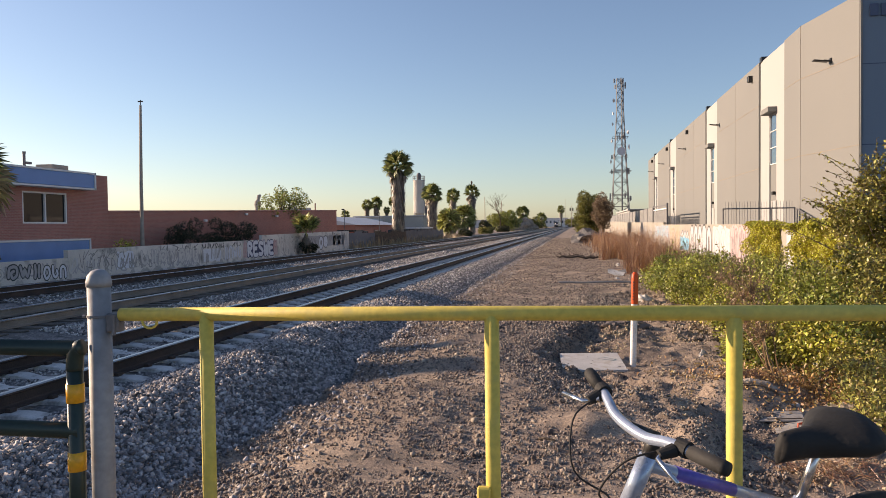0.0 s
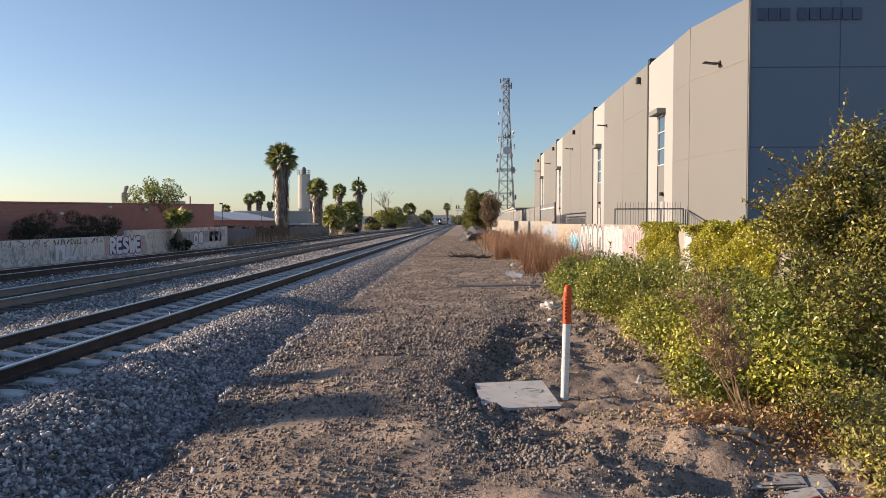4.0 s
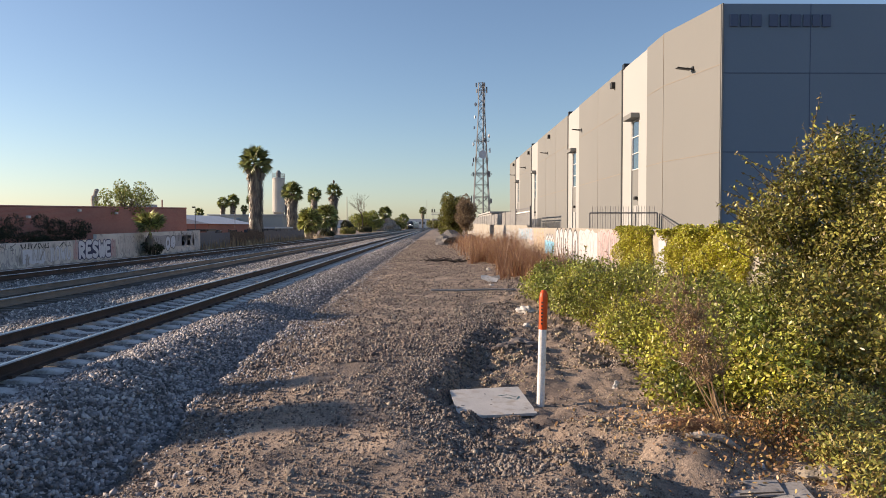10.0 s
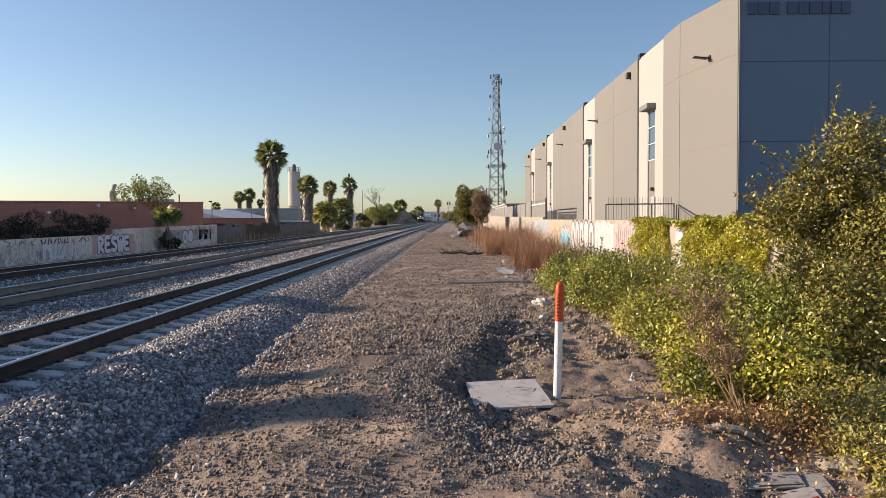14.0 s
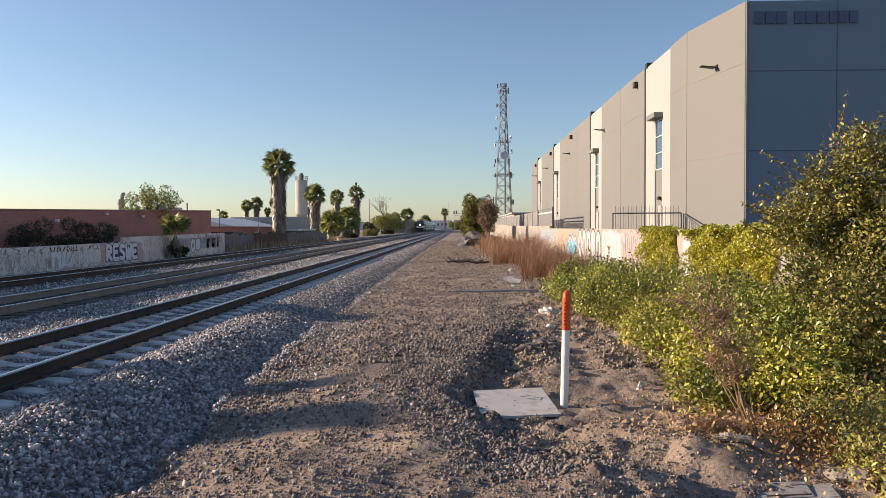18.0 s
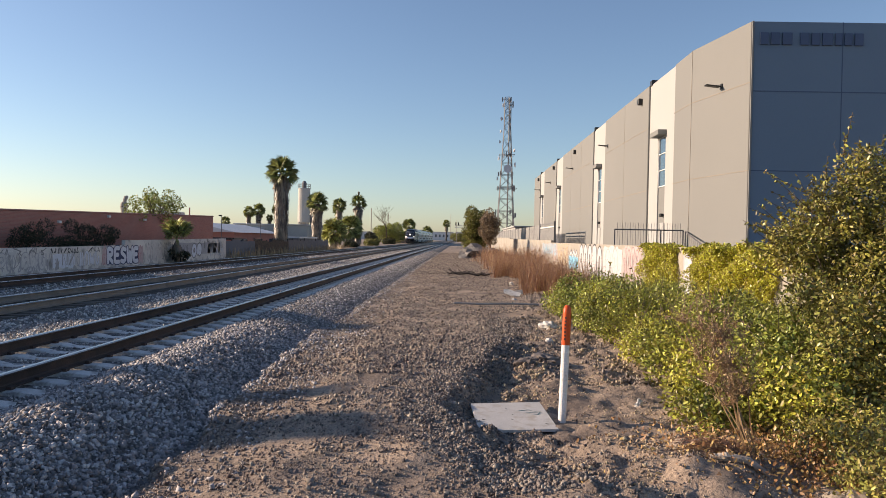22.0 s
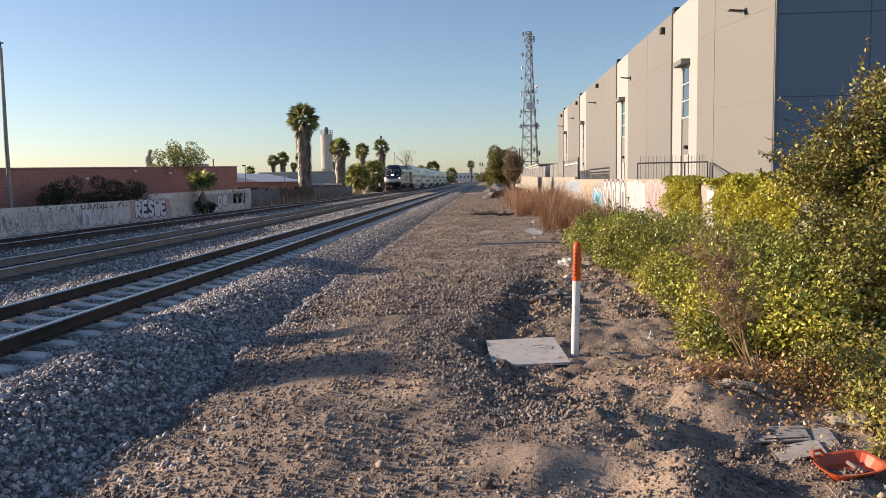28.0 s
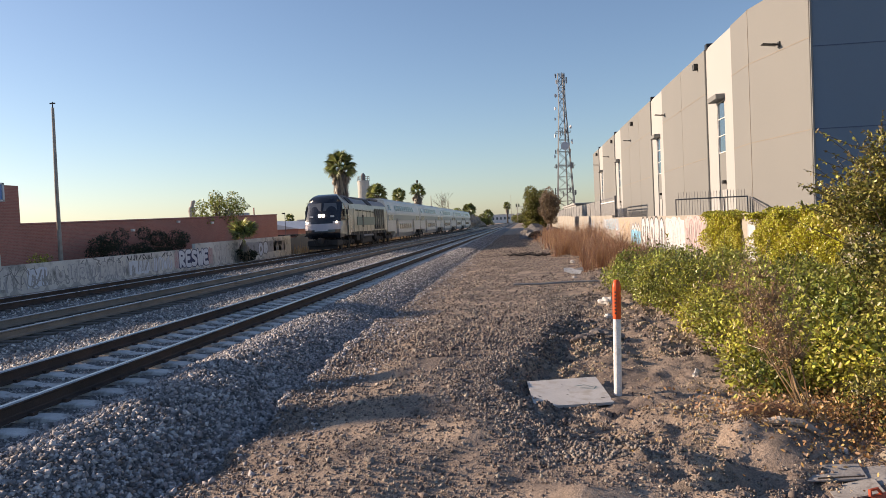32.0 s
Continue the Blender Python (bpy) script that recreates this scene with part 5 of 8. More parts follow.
    for t, z in ((0.3, 2.6), (0.62, 3.0), (0.47, 3.1)):
        p = a.lerp(c, t)
        s = Shape()
        s.box((p.x + 0.08, p.y, z), (0.16, 0.3, 0.16), bev=0.02)
        s.make("wall_light", M_TRIM, w)
    return b


shop()


def pole():
    s = Shape()
    s.tube([(-23.5, 35.3, -0.2), (-23.5, 35.3, 4.5), (-23.42, 35.3, 9.1)], [0.12, 0.10, 0.07], 10)
    p = tagged(s.make("utility_pole", M_POLE), "tall bare weathered wooden utility pole behind the wall", "pole")
    s = Shape()
    s.tube([(-23.42, 35.3, 9.1), (-23.42, 35.3, 9.4)], 0.03, 6)
    s.box((-23.42, 35.3, 9.32), (0.28, 0.08, 0.06))
    s.make("cap_fitting", M_BLACK, p)


pole()


# ---- palms and trees ----
def fan_leaf(rng, R):
    """A fan leaf that points along +x: a stalk and narrow folded blades."""
    v, f = [], []
    stalk, rad = R * 0.5, R * 0.62
    w = 0.018 * R + 0.008
    v += [(0, -w, 0), (0, w, 0), (stalk, w * 0.6, -0.02 * R), (stalk, -w * 0.6, -0.02 * R)]
    f += [(0, 1, 2), (0, 2, 3)]
    n, half = 21, radians(118)
    c = Vector((stalk, 0, -0.02 * R))
    step = 2 * half / n
    at = lambda a, r, z: tuple(c + Vector((math.cos(a) * r, math.sin(a) * r, z - 0.1 * r * abs(a) / half)))
    for i in range(n):
        a = -half + (i + 0.5) * step
        L = rad * (0.80 + 0.20 * math.cos(a * 0.8)) * rng.uniform(0.92, 1.05)
        o = len(v)
        tip = at(a + rng.uniform(-0.04, 0.04), L, -0.16 * R * rng.uniform(0.3, 1.5))
        v += [tuple(c), at(a - step / 2, L * 0.7, -0.025 * R), at(a, L * 0.7, 0.02 * R), at(a + step / 2, L * 0.7, -0.025 * R), tip]
        f += [(o, o + 1, o + 2), (o, o + 2, o + 3), (o + 1, o + 4, o + 2), (o + 2, o + 4, o + 3)]
    return np.array(v), np.array(f)


def palm(x, y, h, R, trunk, skirt, count, label, z0=0.0, single=False, lean=0.0, seed=1, low=-48, mat=None, dry=0):
    rng = random.Random(seed)
    p = thing("palm_tree", label, "palm tree", at=(x, y, z0))
    s = Shape()
    n = 9
    top = Vector((lean, 0, h - R * 0.8))
    pts = [(lean * (i / n) ** 1.6, 0.05 * math.sin(i * 1.3), (h - R * 0.8) * i / n - (0.3 if i == 0 else 0)) for i in range(n + 1)]
    s.tube(pts, [trunk * (1.25 if i == 0 else 1.0 - 0.25 * i / n) * rng.uniform(0.94, 1.06) for i in range(n + 1)], 10)
    s.make("trunk", M_PALMBARK, p, smooth=True)
    V, F, o = [], [], 0
    tmpl = fan_leaf(rng, R)
    shared = dead = None
    for i in range(count):
        el = radians(80 - (80 - low) * (i / count) ** 0.9 + rng.uniform(-9, 9))
        az = i * 2.39996 + rng.uniform(-0.2, 0.2)
        rot = Euler((rng.uniform(-1.1, 1.1), -el, az)).to_matrix()
        place = Vector((top.x, top.y, top.z + R * 0.1 * math.sin(el)))
        if single:
            if shared is None:
                shared = raw("frond", tmpl[0], tmpl[1], M_FROND, p)
                ob = shared
            elif i > count * 0.68:
                if dead is None:
                    dead = raw("dry_frond", tmpl[0], tmpl[1], M_FRONDGOLD, p)
                    ob = dead
                else:
                    ob = new("dry_frond", dead.data)
                    ob.parent = p
            else:
                ob = new("frond", shared.data)
                ob.parent = p
            ob.matrix_basis = Matrix.Translation(place) @ rot.to_4x4()
            continue
        v = tmpl[0] @ np.array(rot).T + np.array(place)
        V.append(v)
        F.append(tmpl[1] + o)
        o += len(v)
    if not single:
        raw("crown", np.concatenate(V), np.concatenate(F), mat or M_FROND, p)
    if dry:
        # withered fans that fold down under the crown
        V, F, o = [], [], 0
        for i in range(dry):
            rot = Euler((rng.uniform(-1.2, 1.2), radians(rng.uniform(28, 76)), i * 2.39996 + rng.uniform(-0.3, 0.3))).to_matrix()
            v = (tmpl[0] * np.array((0.85, 0.6, 1.0))) @ np.array(rot).T + np.array((top.x, top.y, top.z - R * rng.uniform(0.0, 0.35)))
            V.append(v)
            F.append(tmpl[1] + o)
            o += len(v)
        raw("withered_fronds", np.concatenate(V), np.concatenate(F), M_FRONDDEAD, p)
    # the skirt of hanging dead leaves
    V, F = [], []
    m = int(skirt * 130) + 60
    for i in range(m):
        az = rng.uniform(0, 6.283)
        zt = h - R * 0.85 - skirt * rng.random() ** 1.1
        rr = trunk * 0.95
        L = R * rng.uniform(0.5, 0.95)
        fl = rng.uniform(0.15, 1.0) * (0.6 + 0.4 * (zt / h) ** 2)
        d = Vector((math.cos(az), math.sin(az), 0))
        t = Vector((-d.y, d.x, 0)) * R * rng.uniform(0.018, 0.06)
        a = Vector((top.x * zt / h, 0, zt)) + d * rr
        b = a + d * fl * R * 0.3 + Vector((0, 0, -L * 0.45))
        c = a + d * fl * R * 0.4 + Vector((0, 0, -L)) + t * rng.uniform(-1, 1)
        q = len(V)
        V += [tuple(a - t * 0.3), tuple(a + t * 0.3), tuple(b + t), tuple(c), tuple(b - t)]
        F += [(q, q + 1, q + 2), (q, q + 2, q + 4), (q + 4, q + 2, q + 3)]
    raw("dead_skirt", V, F, M_FRONDDEAD, p)
    return p


def tree(x, y, z0, blobs, mat, n, size, label, trunk_r=0.12, name="tree", category="tree", twigs=6, seed=3):
    """A trunk with limbs that reach into a crown of small leaves; blobs are relative to the foot."""
    rng = random.Random(seed)
    t = thing(name, label, category, at=(x, y, z0))
    s = Shape()
    base = Vector((0, 0, -0.1))
    c = Vector(np.mean([b[:3] for b in blobs], axis=0))
    fork = Vector((c.x * 0.4, c.y * 0.4, max(0.3, c.z * 0.45)))
    s.tube([base, fork * 0.5 + Vector((0.04, 0, 0)), fork], [trunk_r * 1.2, trunk_r, trunk_r * 0.8], 8)
    for b in list(blobs)[: 10 + twigs]:
        e = Vector(b[:3])
        mid = fork.lerp(e, 0.5) + Vector((rng.uniform(-1, 1), rng.uniform(-1, 1), rng.uniform(0, 1))) * 0.12 * (e - fork).length
        s.tube([fork, mid, e], [trunk_r * 0.55, trunk_r * 0.35, trunk_r * 0.12], 5)
    s.make("trunk", M_BARK, t)
    P, d = blob_shell(blobs, n, 0.45)
    leaves("crown", P, size, mat, t, out=d * 0.6)
    return t


def heap(cx, cy, cz, rx, ry, rz, n, r, rng, floor=None):
    """Small balls that fill an ellipsoid, for an uneven crown."""
    out = []
    for _ in range(n):
        while True:
            p = (rng.uniform(-1, 1), rng.uniform(-1, 1), rng.uniform(-1, 1))
            if sum(q * q for q in p) < 1:
                break
        rad = r * rng.uniform(0.6, 1.3)
        z = cz + p[2] * rz
        if floor is not None:
            z = max(z, floor + rad * 0.4)
        out.append((cx + p[0] * rx, cy + p[1] * ry, z, rad, rad, rad * rng.uniform(0.75, 1.05)))
    return out


R_ = random.Random(21)
palm(-21.7, 90, 11.3, 2.0, 0.52, 9.3, 25, "tall fan palm with a long skirt of dead fronds", seed=2, low=-22, dry=15)
palm(-23.7, 123, 9.0, 1.9, 0.58, 7.2, 25, "fan palm with a shaggy trunk beside the tracks", seed=3, low=-30, dry=13)
thin = palm(-23.4, 171, 11.4, 2.0, 0.5, 8.4, 16, "fan palm with a thin crown and a bare spike on top", seed=4, low=-12, dry=14)
# a bare pole with a knob that rises over the crown
s = Shape()
s.tube([(0, 0, 9.6), (0.03, 0, 11.6), (0.0, 0, 12.2), (0, 0, 12.5), (0, 0, 12.75)], [0.09, 0.08, 0.22, 0.26, 0.08], 7)
s.make("top_spike", M_PALMBARK, thin)
palm(-31, 190, 11.6, 1.9, 0.4, 6.0, 20, "slim fan palm behind the others", seed=5)
palm(-33, 200, 10.5, 1.6, 0.4, 6.0, 18, "slim distant fan palm", seed=6)
palm(-22.7, 134, 4.8, 2.5, 0.34, 1.6, 38, "low bushy fan palm beside the tracks", seed=7, mat=M_FRONDPALE)
palm(-22.9, 155, 6.0, 2.8, 0.34, 2.0, 38, "low bushy fan palm beside the tracks", seed=8, mat=M_FRONDPALE)
palm(-19.2, 50, 2.72, 1.4, 0.12, 0.3, 16, "small fan palm growing against the graffiti wall", seed=9, low=26, mat=M_FRONDPALE)
tree(-19.15, 50.2, 0, heap(0, 0, 0.5, 0.35, 1.5, 0.45, 12, 0.26, R_, 0.1), M_LEAFDARK, 1500, 0.14, "dark dead growth at the foot of the graffiti wall", 0.03, "shrub", "shrub")
palm(-19.65, 18.55, 5.1, 1.65, 0.25, 1.2, 30, "fan palm with green and yellowing fronds before the wall", z0=0.0, single=True, seed=10, low=-35)
for i, (px, d, hh, r) in enumerate(((-72, 250, 11.5, 2.0), (-68.6, 250, 12.3, 2.4), (-64.8, 250, 9.0, 1.3), (-62.0, 250, 12.5, 2.2), (-96, 300, 9, 2.0))):
    palm(px, d, hh, r, 0.4, 4.0, 22, "distant fan palm against the sky", seed=30 + i)
palm(-22, 500, 9.7, 4.0, 0.5, 3.0, 24, "bushy distant fan palm by the tracks", seed=42)
palm(-16.5, 900, 24.5, 5.0, 0.9, 6.0, 24, "lone tall distant fan palm", seed=41)

# leafy tree behind the graffiti wall, and a palm stump beside it
tree(-23.35, 55.5, 0, heap(0, 0, 4.1, 1.6, 2.3, 1.45, 34, 0.42, R_) + [(0.6, 3.2, 3.9, 0.4, 0.4, 0.3), (0.2, 2.7, 4.3, 0.35, 0.35, 0.3), (0, -2.6, 3.2, 0.7, 0.9, 0.35), (-0.9, -1.6, 3.3, 0.7, 0.7, 0.4), (1.7, 0.3, 4.7, 0.45, 0.45, 0.32), (2.0, 0.6, 4.25, 0.4, 0.4, 0.28), (1.4, -0.2, 5.1, 0.4, 0.4, 0.3)], M_LEAFGREEN, 4700, 0.155, "small leafy tree leaning over the graffiti wall", 0.13)
s = Shape()
s.tube([(0, 0, 0), (0, 0, 3.0), (0, 0, 3.75), (0.02, 0, 4.15), (0.04, 0.02, 4.42), (0.06, 0.05, 4.55)], [0.2, 0.2, 0.22, 0.3, 0.28, 0.15], 11)
s.tube([(0.05, 0.0, 4.5), (0.08, 0.05, 4.72), (0.1, 0.14, 4.92), (0.1, 0.3, 4.95), (0.1, 0.42, 4.86)], [0.14, 0.16, 0.17, 0.15, 0.05], 9)
st = tagged(s.make("palm_stump", M_POLE), "pale dead palm trunk with a ragged knob on top", "palm stump")
st.matrix_basis = pose(-27.15, 59, 0)
tree(-22.3, 42, 0, heap(0, 0, 1.5, 1.1, 5.6, 0.9, 30, 0.55, R_, 0.2), M_LEAFDARK, 15000, 0.1, "dark shrub behind the boundary wall", 0.06, "shrub", "shrub")
tree(-22.0, 20.5, 0, heap(0, 0, 0.6, 0.8, 2.4, 0.6, 14, 0.4, R_, 0.1), M_TREELEAF, 3500, 0.11, "low green shrub before the brick building", 0.05, "shrub", "shrub")
tree(-22.6, 32.6, 0, heap(0, 0, 0.9, 0.5, 0.9, 0.5, 8, 0.3, R_, 0.1), M_IVY, 1300, 0.1, "small yellow-green shrub behind the wall", 0.04, "shrub", "shrub")
# far trees
tree(3.0, 108, 0, heap(0, 0, 3.8, 1.85, 2.0, 3.0, 60, 0.75, R_, 0.4) + heap(-0.4, 0, 1.2, 1.5, 2.0, 1.0, 20, 0.6, R_, 0.2), M_TREELEAF, 24000, 0.22, "tall green tree beside the dirt strip", 0.2)
tree(4.75, 104, 0, heap(0, 0, 3.7, 1.35, 1.6, 2.3, 50, 0.62, R_, 0.6), M_BROWNLEAF, 14000, 0.18, "rounded brown tree beside the wall", 0.2)
tree(-25.6, 270, 0, heap(0, 0, 3.8, 6.6, 6, 3.4, 48, 1.5, R_, 0.3), M_LEAFGREEN, 10500, 0.45, "bushy yellow-green tree beside the tracks", 0.3)
palm(-22.6, 330, 10.0, 3.2, 0.6, 6.0, 26, "dark fan palm beside the far tracks", seed=47)
tree(-22, 372, 0, heap(0, 0, 2.6, 4.0, 5, 2.2, 30, 1.3, R_, 0.3), M_TREELEAF, 7000, 0.5, "low dark green tree beside the tracks", 0.3)
tree(-25.2, 215, 0, heap(0, 0, 1.7, 1.7, 4, 1.7, 22, 0.9, R_, 0.1), M_LEAFDARK, 6000, 0.35, "dark low shrub beside the tracks", 0.15, "shrub", "shrub")
for i, (sx, sy, sr, sh) in enumerate(((-21.4, 146, 1.2, 1.0), (-21.6, 184, 1.6, 1.3), (-22.4, 238, 2.0, 1.4), (-21.8, 335, 2.4, 1.6), (-22.6, 520, 4.0, 2.6), (-30, 300, 6.0, 2.4), (-33, 420, 8.0, 3.0))):
    tree(sx, sy, 0, heap(0, 0, sh * 0.6, sr, sr * 2.2, sh * 0.6, 16, sh * 0.5, R_, 0.1), (M_LEAFDARK, M_TREELEAF, M_LEAFDARK)[i % 3], 2600, 0.16 + sy * 0.0008, "low dark shrub in the row beside the far tracks", 0.08, "shrub", "shrub")
tree(-24, 430, 0, heap(0, 0, 3.0, 6, 8, 2.6, 26, 1.6, R_, 0.2), M_TREELEAF, 6000, 0.6, "distant row of green shrubs", 0.2, "shrub", "shrub")
tree(-1.0, 620, 0, heap(0, 0, 4.0, 6, 8, 3.5, 30, 2.0, R_, 0.2), M_TREELEAF, 6000, 0.7, "far clump of trees along the tracks", 0.3)
tree(4.6, 330, 0, heap(0, 0, 2.4, 3, 10, 2.4, 26, 1.3, R_, 0.2), M_TREELEAF, 6000, 0.5, "far hedge of trees along the tracks", 0.3)


def bare_tree(x, y, h, seed):
    rng = random.Random(seed)
    t = thing("bare_tree", "leafless tree with fine pale twigs", "tree", at=(x, y, 0))
    s = Shape()

    def grow(p, d, L, r, n):
        q = p + d * L
        s.tube([p, (p + q) / 2 + Vector((rng.uniform(-1, 1), rng.uniform(-1, 1), 0)) * L * 0.06, q], [r, r * 0.8, r * 0.6], 4, caps=False)
        if n:
            for _ in range(3):
                e = (d + Vector((rng.uniform(-1, 1), rng.uniform(-1, 1), rng.uniform(-0.1, 0.7))) * 0.75).normalized()
                grow(q, e, L * rng.uniform(0.6, 0.82), r * 0.55, n - 1)

    grow(Vector((0, 0, -0.1)), Vector((0, 0, 1)), h * 0.32, h * 0.022, 5)
    tagged(s.make("branch", M_BARK, t), kind="stuff")


bare_tree(-25.8, 262, 13.5, 4)


# ---- shrubs along the right ----
def shrub(label, blobs, mat, n, size, seed, dry=0, name="shrub", twig_top=0, twig_side=0):
    rng = random.Random(seed)
    t = thing(name, label, "shrub")
    s = Shape()
    c = np.mean([b[:2] for b in blobs], axis=0)
    foot = Vector((c[0], c[1], dirt_z(c[0], c[1]) - 0.05))
    for b in rng.sample(list(blobs), min(26, len(blobs))):
        e = Vector(b[:3])
        f = Vector((foot.x + rng.uniform(-0.8, 0.8), foot.y + rng.uniform(-0.8, 0.8), foot.z))
        f = f.lerp(Vector((e.x, e.y, f.z)), 0.5)
        s.tube([f, f.lerp(e, 0.5) + Vector((rng.uniform(-0.1, 0.1), rng.uniform(-0.1, 0.1), 0.08)), e], [0.018, 0.013, 0.006], 5, caps=False)
    P, d = blob_shell(blobs, n, 0.5)
    ps, ds = [P], [d]
    for _ in range(twig_top):
        b = rng.choice([q for q in blobs if q[2] > np.quantile([k[2] for k in blobs], 0.55)])
        e0 = Vector(b[:3]) + Vector((0, 0, b[5] * 0.7))
        e1 = e0 + Vector((rng.uniform(-0.35, 0.25), rng.uniform(-0.3, 0.3), rng.uniform(0.25, 0.6)))
        s.tube([e0, e1], [0.006, 0.003], 4, caps=False)
        k = rng.randint(9, 18)
        ps.append(np.array([e0.lerp(e1, rng.random()) for _ in range(k)]))
        ds.append(np.array([(rng.uniform(-1, 1), rng.uniform(-1, 1), 0.4) for _ in range(k)]))
    outer = [q for q in blobs if q[2] > 1.5 and q[0] < np.quantile([k[0] for k in blobs if k[2] > 1.5], 0.4)] if twig_side else []
    for _ in range(twig_side):
        b = rng.choice(outer)
        e0 = Vector(b[:3]) + Vector((-b[3] * 0.4, 0, 0))
        e1 = e0 + Vector((rng.uniform(-0.75, -0.3), rng.uniform(-0.35, 0.2), rng.uniform(0.15, 0.6)))
        s.tube([e0, e1], [0.007, 0.003], 4, caps=False)
        k = rng.randint(14, 26)
        ps.append(np.array([e0.lerp(e1, rng.random() ** 0.7) for _ in range(k)]))
        ds.append(np.array([(rng.uniform(-1, 0.6), rng.uniform(-1, 1), rng.uniform(-0.3, 0.9)) for _ in range(k)]))
    tagged(s.make("branch", M_BARK, t), kind="stuff")
    leaves("leaves", np.concatenate(ps), size, mat, t, out=np.concatenate(ds) * 0.7, slim=0.5, face=1.9)
    if dry:
        P, d = blob_shell([(b[0], b[1], b[2] * 0.35, b[3], b[4], b[5] * 0.4) for b in blobs], dry, 0.6)
        leaves("dry_leaves", P, size, M_LEAFDRY, t, out=d * 0.4)
    return t


BIG = heap(7.0, 9.6, 1.2, 1.2, 2.2, 1.2, 60, 0.48, R_, 0.25) + heap(6.9, 9.6, 2.6, 0.95, 1.5, 0.85, 34, 0.4, R_) + heap(6.35, 10.7, 1.3, 0.55, 0.8, 0.8, 22, 0.36, R_) + heap(5.4, 7.9, 0.75, 0.8, 1.3, 0.6, 34, 0.36, R_, 0.2) + heap(6.0, 10.3, 2.0, 0.45, 0.6, 0.5, 14, 0.13, R_) + heap(5.8, 9.9, 2.3, 0.45, 0.8, 0.65, 22, 0.25, R_) + heap(6.2, 9.8, 3.15, 0.35, 0.5, 0.45, 12, 0.19, R_) + heap(5.6, 9.9, 2.0, 0.4, 0.7, 0.6, 20, 0.25, R_)
shrub("large glossy-leaved evergreen shrub spilling towards the tracks", BIG + heap(5.0, 8.4, 1.4, 0.28, 0.6, 0.38, 9, 0.25, random.Random(77)), M_LEAF, 88000, 0.062, 5, 900, twig_top=60, twig_side=36)
LOW = heap(4.1, 10.6, 0.42, 0.85, 2.2, 0.35, 44, 0.33, R_, 0.12) + heap(4.4, 14.6, 0.55, 1.3, 2.4, 0.35, 36, 0.38, R_, 0.12) + heap(3.9, 8.0, 0.4, 0.5, 0.9, 0.4, 18, 0.28, R_, 0.1) + heap(3.35, 7.5, 0.28, 0.45, 0.65, 0.2, 18, 0.25, R_, 0.08) + heap(4.1, 7.1, 0.4, 0.6, 0.45, 0.32, 18, 0.28, R_, 0.1)
shrub("spreading low green shrub behind the marker post", LOW, M_LEAFYOUNG, 50000, 0.058, 6, 500, twig_top=26)
FILL = heap(5.3, 11.3, 0.62, 1.0, 2.4, 0.4, 54, 0.36, R_, 0.2) + heap(6.6, 14.0, 0.4, 1.3, 2.4, 0.25, 44, 0.33, R_, 0.2) + heap(4.8, 8.9, 0.6, 0.8, 1.1, 0.45, 30, 0.33, R_, 0.15)
shrub("dense green shrub filling the ground below the wall", FILL, M_LEAFGREEN, 48000, 0.062, 12, 600, twig_top=16)
TOP = heap(5.4, 18.8, 0.55, 1.3, 2.2, 0.4, 28, 0.4, R_, 0.15) + heap(3.75, 18.6, 0.5, 0.85, 1.9, 0.42, 40, 0.34, R_, 0.12) + heap(4.0, 15.6, 0.6, 0.8, 1.5, 0.45, 24, 0.33, R_, 0.12)
shrub("dark green shrub below the graffiti wall", TOP, M_LEAFGREEN, 34000, 0.07, 8, twig_top=20)
CREEP = heap(3.95, 4.4, 0.12, 0.45, 1.1, 0.14, 30, 0.2, R_, 0.06) + heap(4.4, 6.0, 0.2, 0.6, 0.9, 0.2, 24, 0.26, R_, 0.06) + heap(3.63, 4.25, 0.12, 0.16, 0.35, 0.1, 8, 0.13, R_, 0.06)
shrub("low creeping green plant among fallen leaves", CREEP, M_LEAF, 12000, 0.044, 9, 2600)


def ivy(y0, y1, z1, n, label):
    t = thing("ivy", label, "ivy")
    y = RNG.uniform(y0, y1, n)
    z = (z1 + 0.5) * RNG.random(n) ** 0.8
    y = y + 0.16 * np.sin(z * 4.3 + y0) * (np.abs(y - (y0 + y1) / 2) * 2 / (y1 - y0)) ** 3
    edge = z1 + 0.02 + 0.07 * np.sin(y * 2.1 + y0) + 0.05 * np.sin(y * 5.3) + 0.04 * np.sin(y * 13 + 1)
    z = np.minimum(z, edge)
    P = np.stack([8.5 - 0.02 - 0.55 * RNG.random(n) * (0.25 + np.abs(np.sin(y * 2.2 + z * 1.7) * np.sin(z * 3.1 + y))), y, z + 0.02], -1)
    over = RNG.random(n) < 0.08
    P[over, 0] += 0.3
    P[over, 2] = edge[over] + 0.08 * RNG.random(over.sum())
    leaves("leaves", P, 0.058, M_IVY, t, out=np.array([-0.35, 0, -0.4]), slim=0.75, spread=0.5, face=1.6)
    s = Shape()
    for k in range(10):
        yy = y0 + (y1 - y0) * (k + 0.5) / 10
        s.tube([(8.49, yy, 0), (8.48, yy + 0.1, z1 * 0.5), (8.48, yy - 0.1, z1 * 0.9)], 0.008, 4, caps=False)
    tagged(s.make("stems", M_BARK, t), kind="stuff")


ivy(26.1, 30.3, 1.86, 31000, "yellow-green ivy covering part of the block wall")
ivy(17.6, 24.0, 1.9, 48000, "thick yellow-green ivy over the block wall")


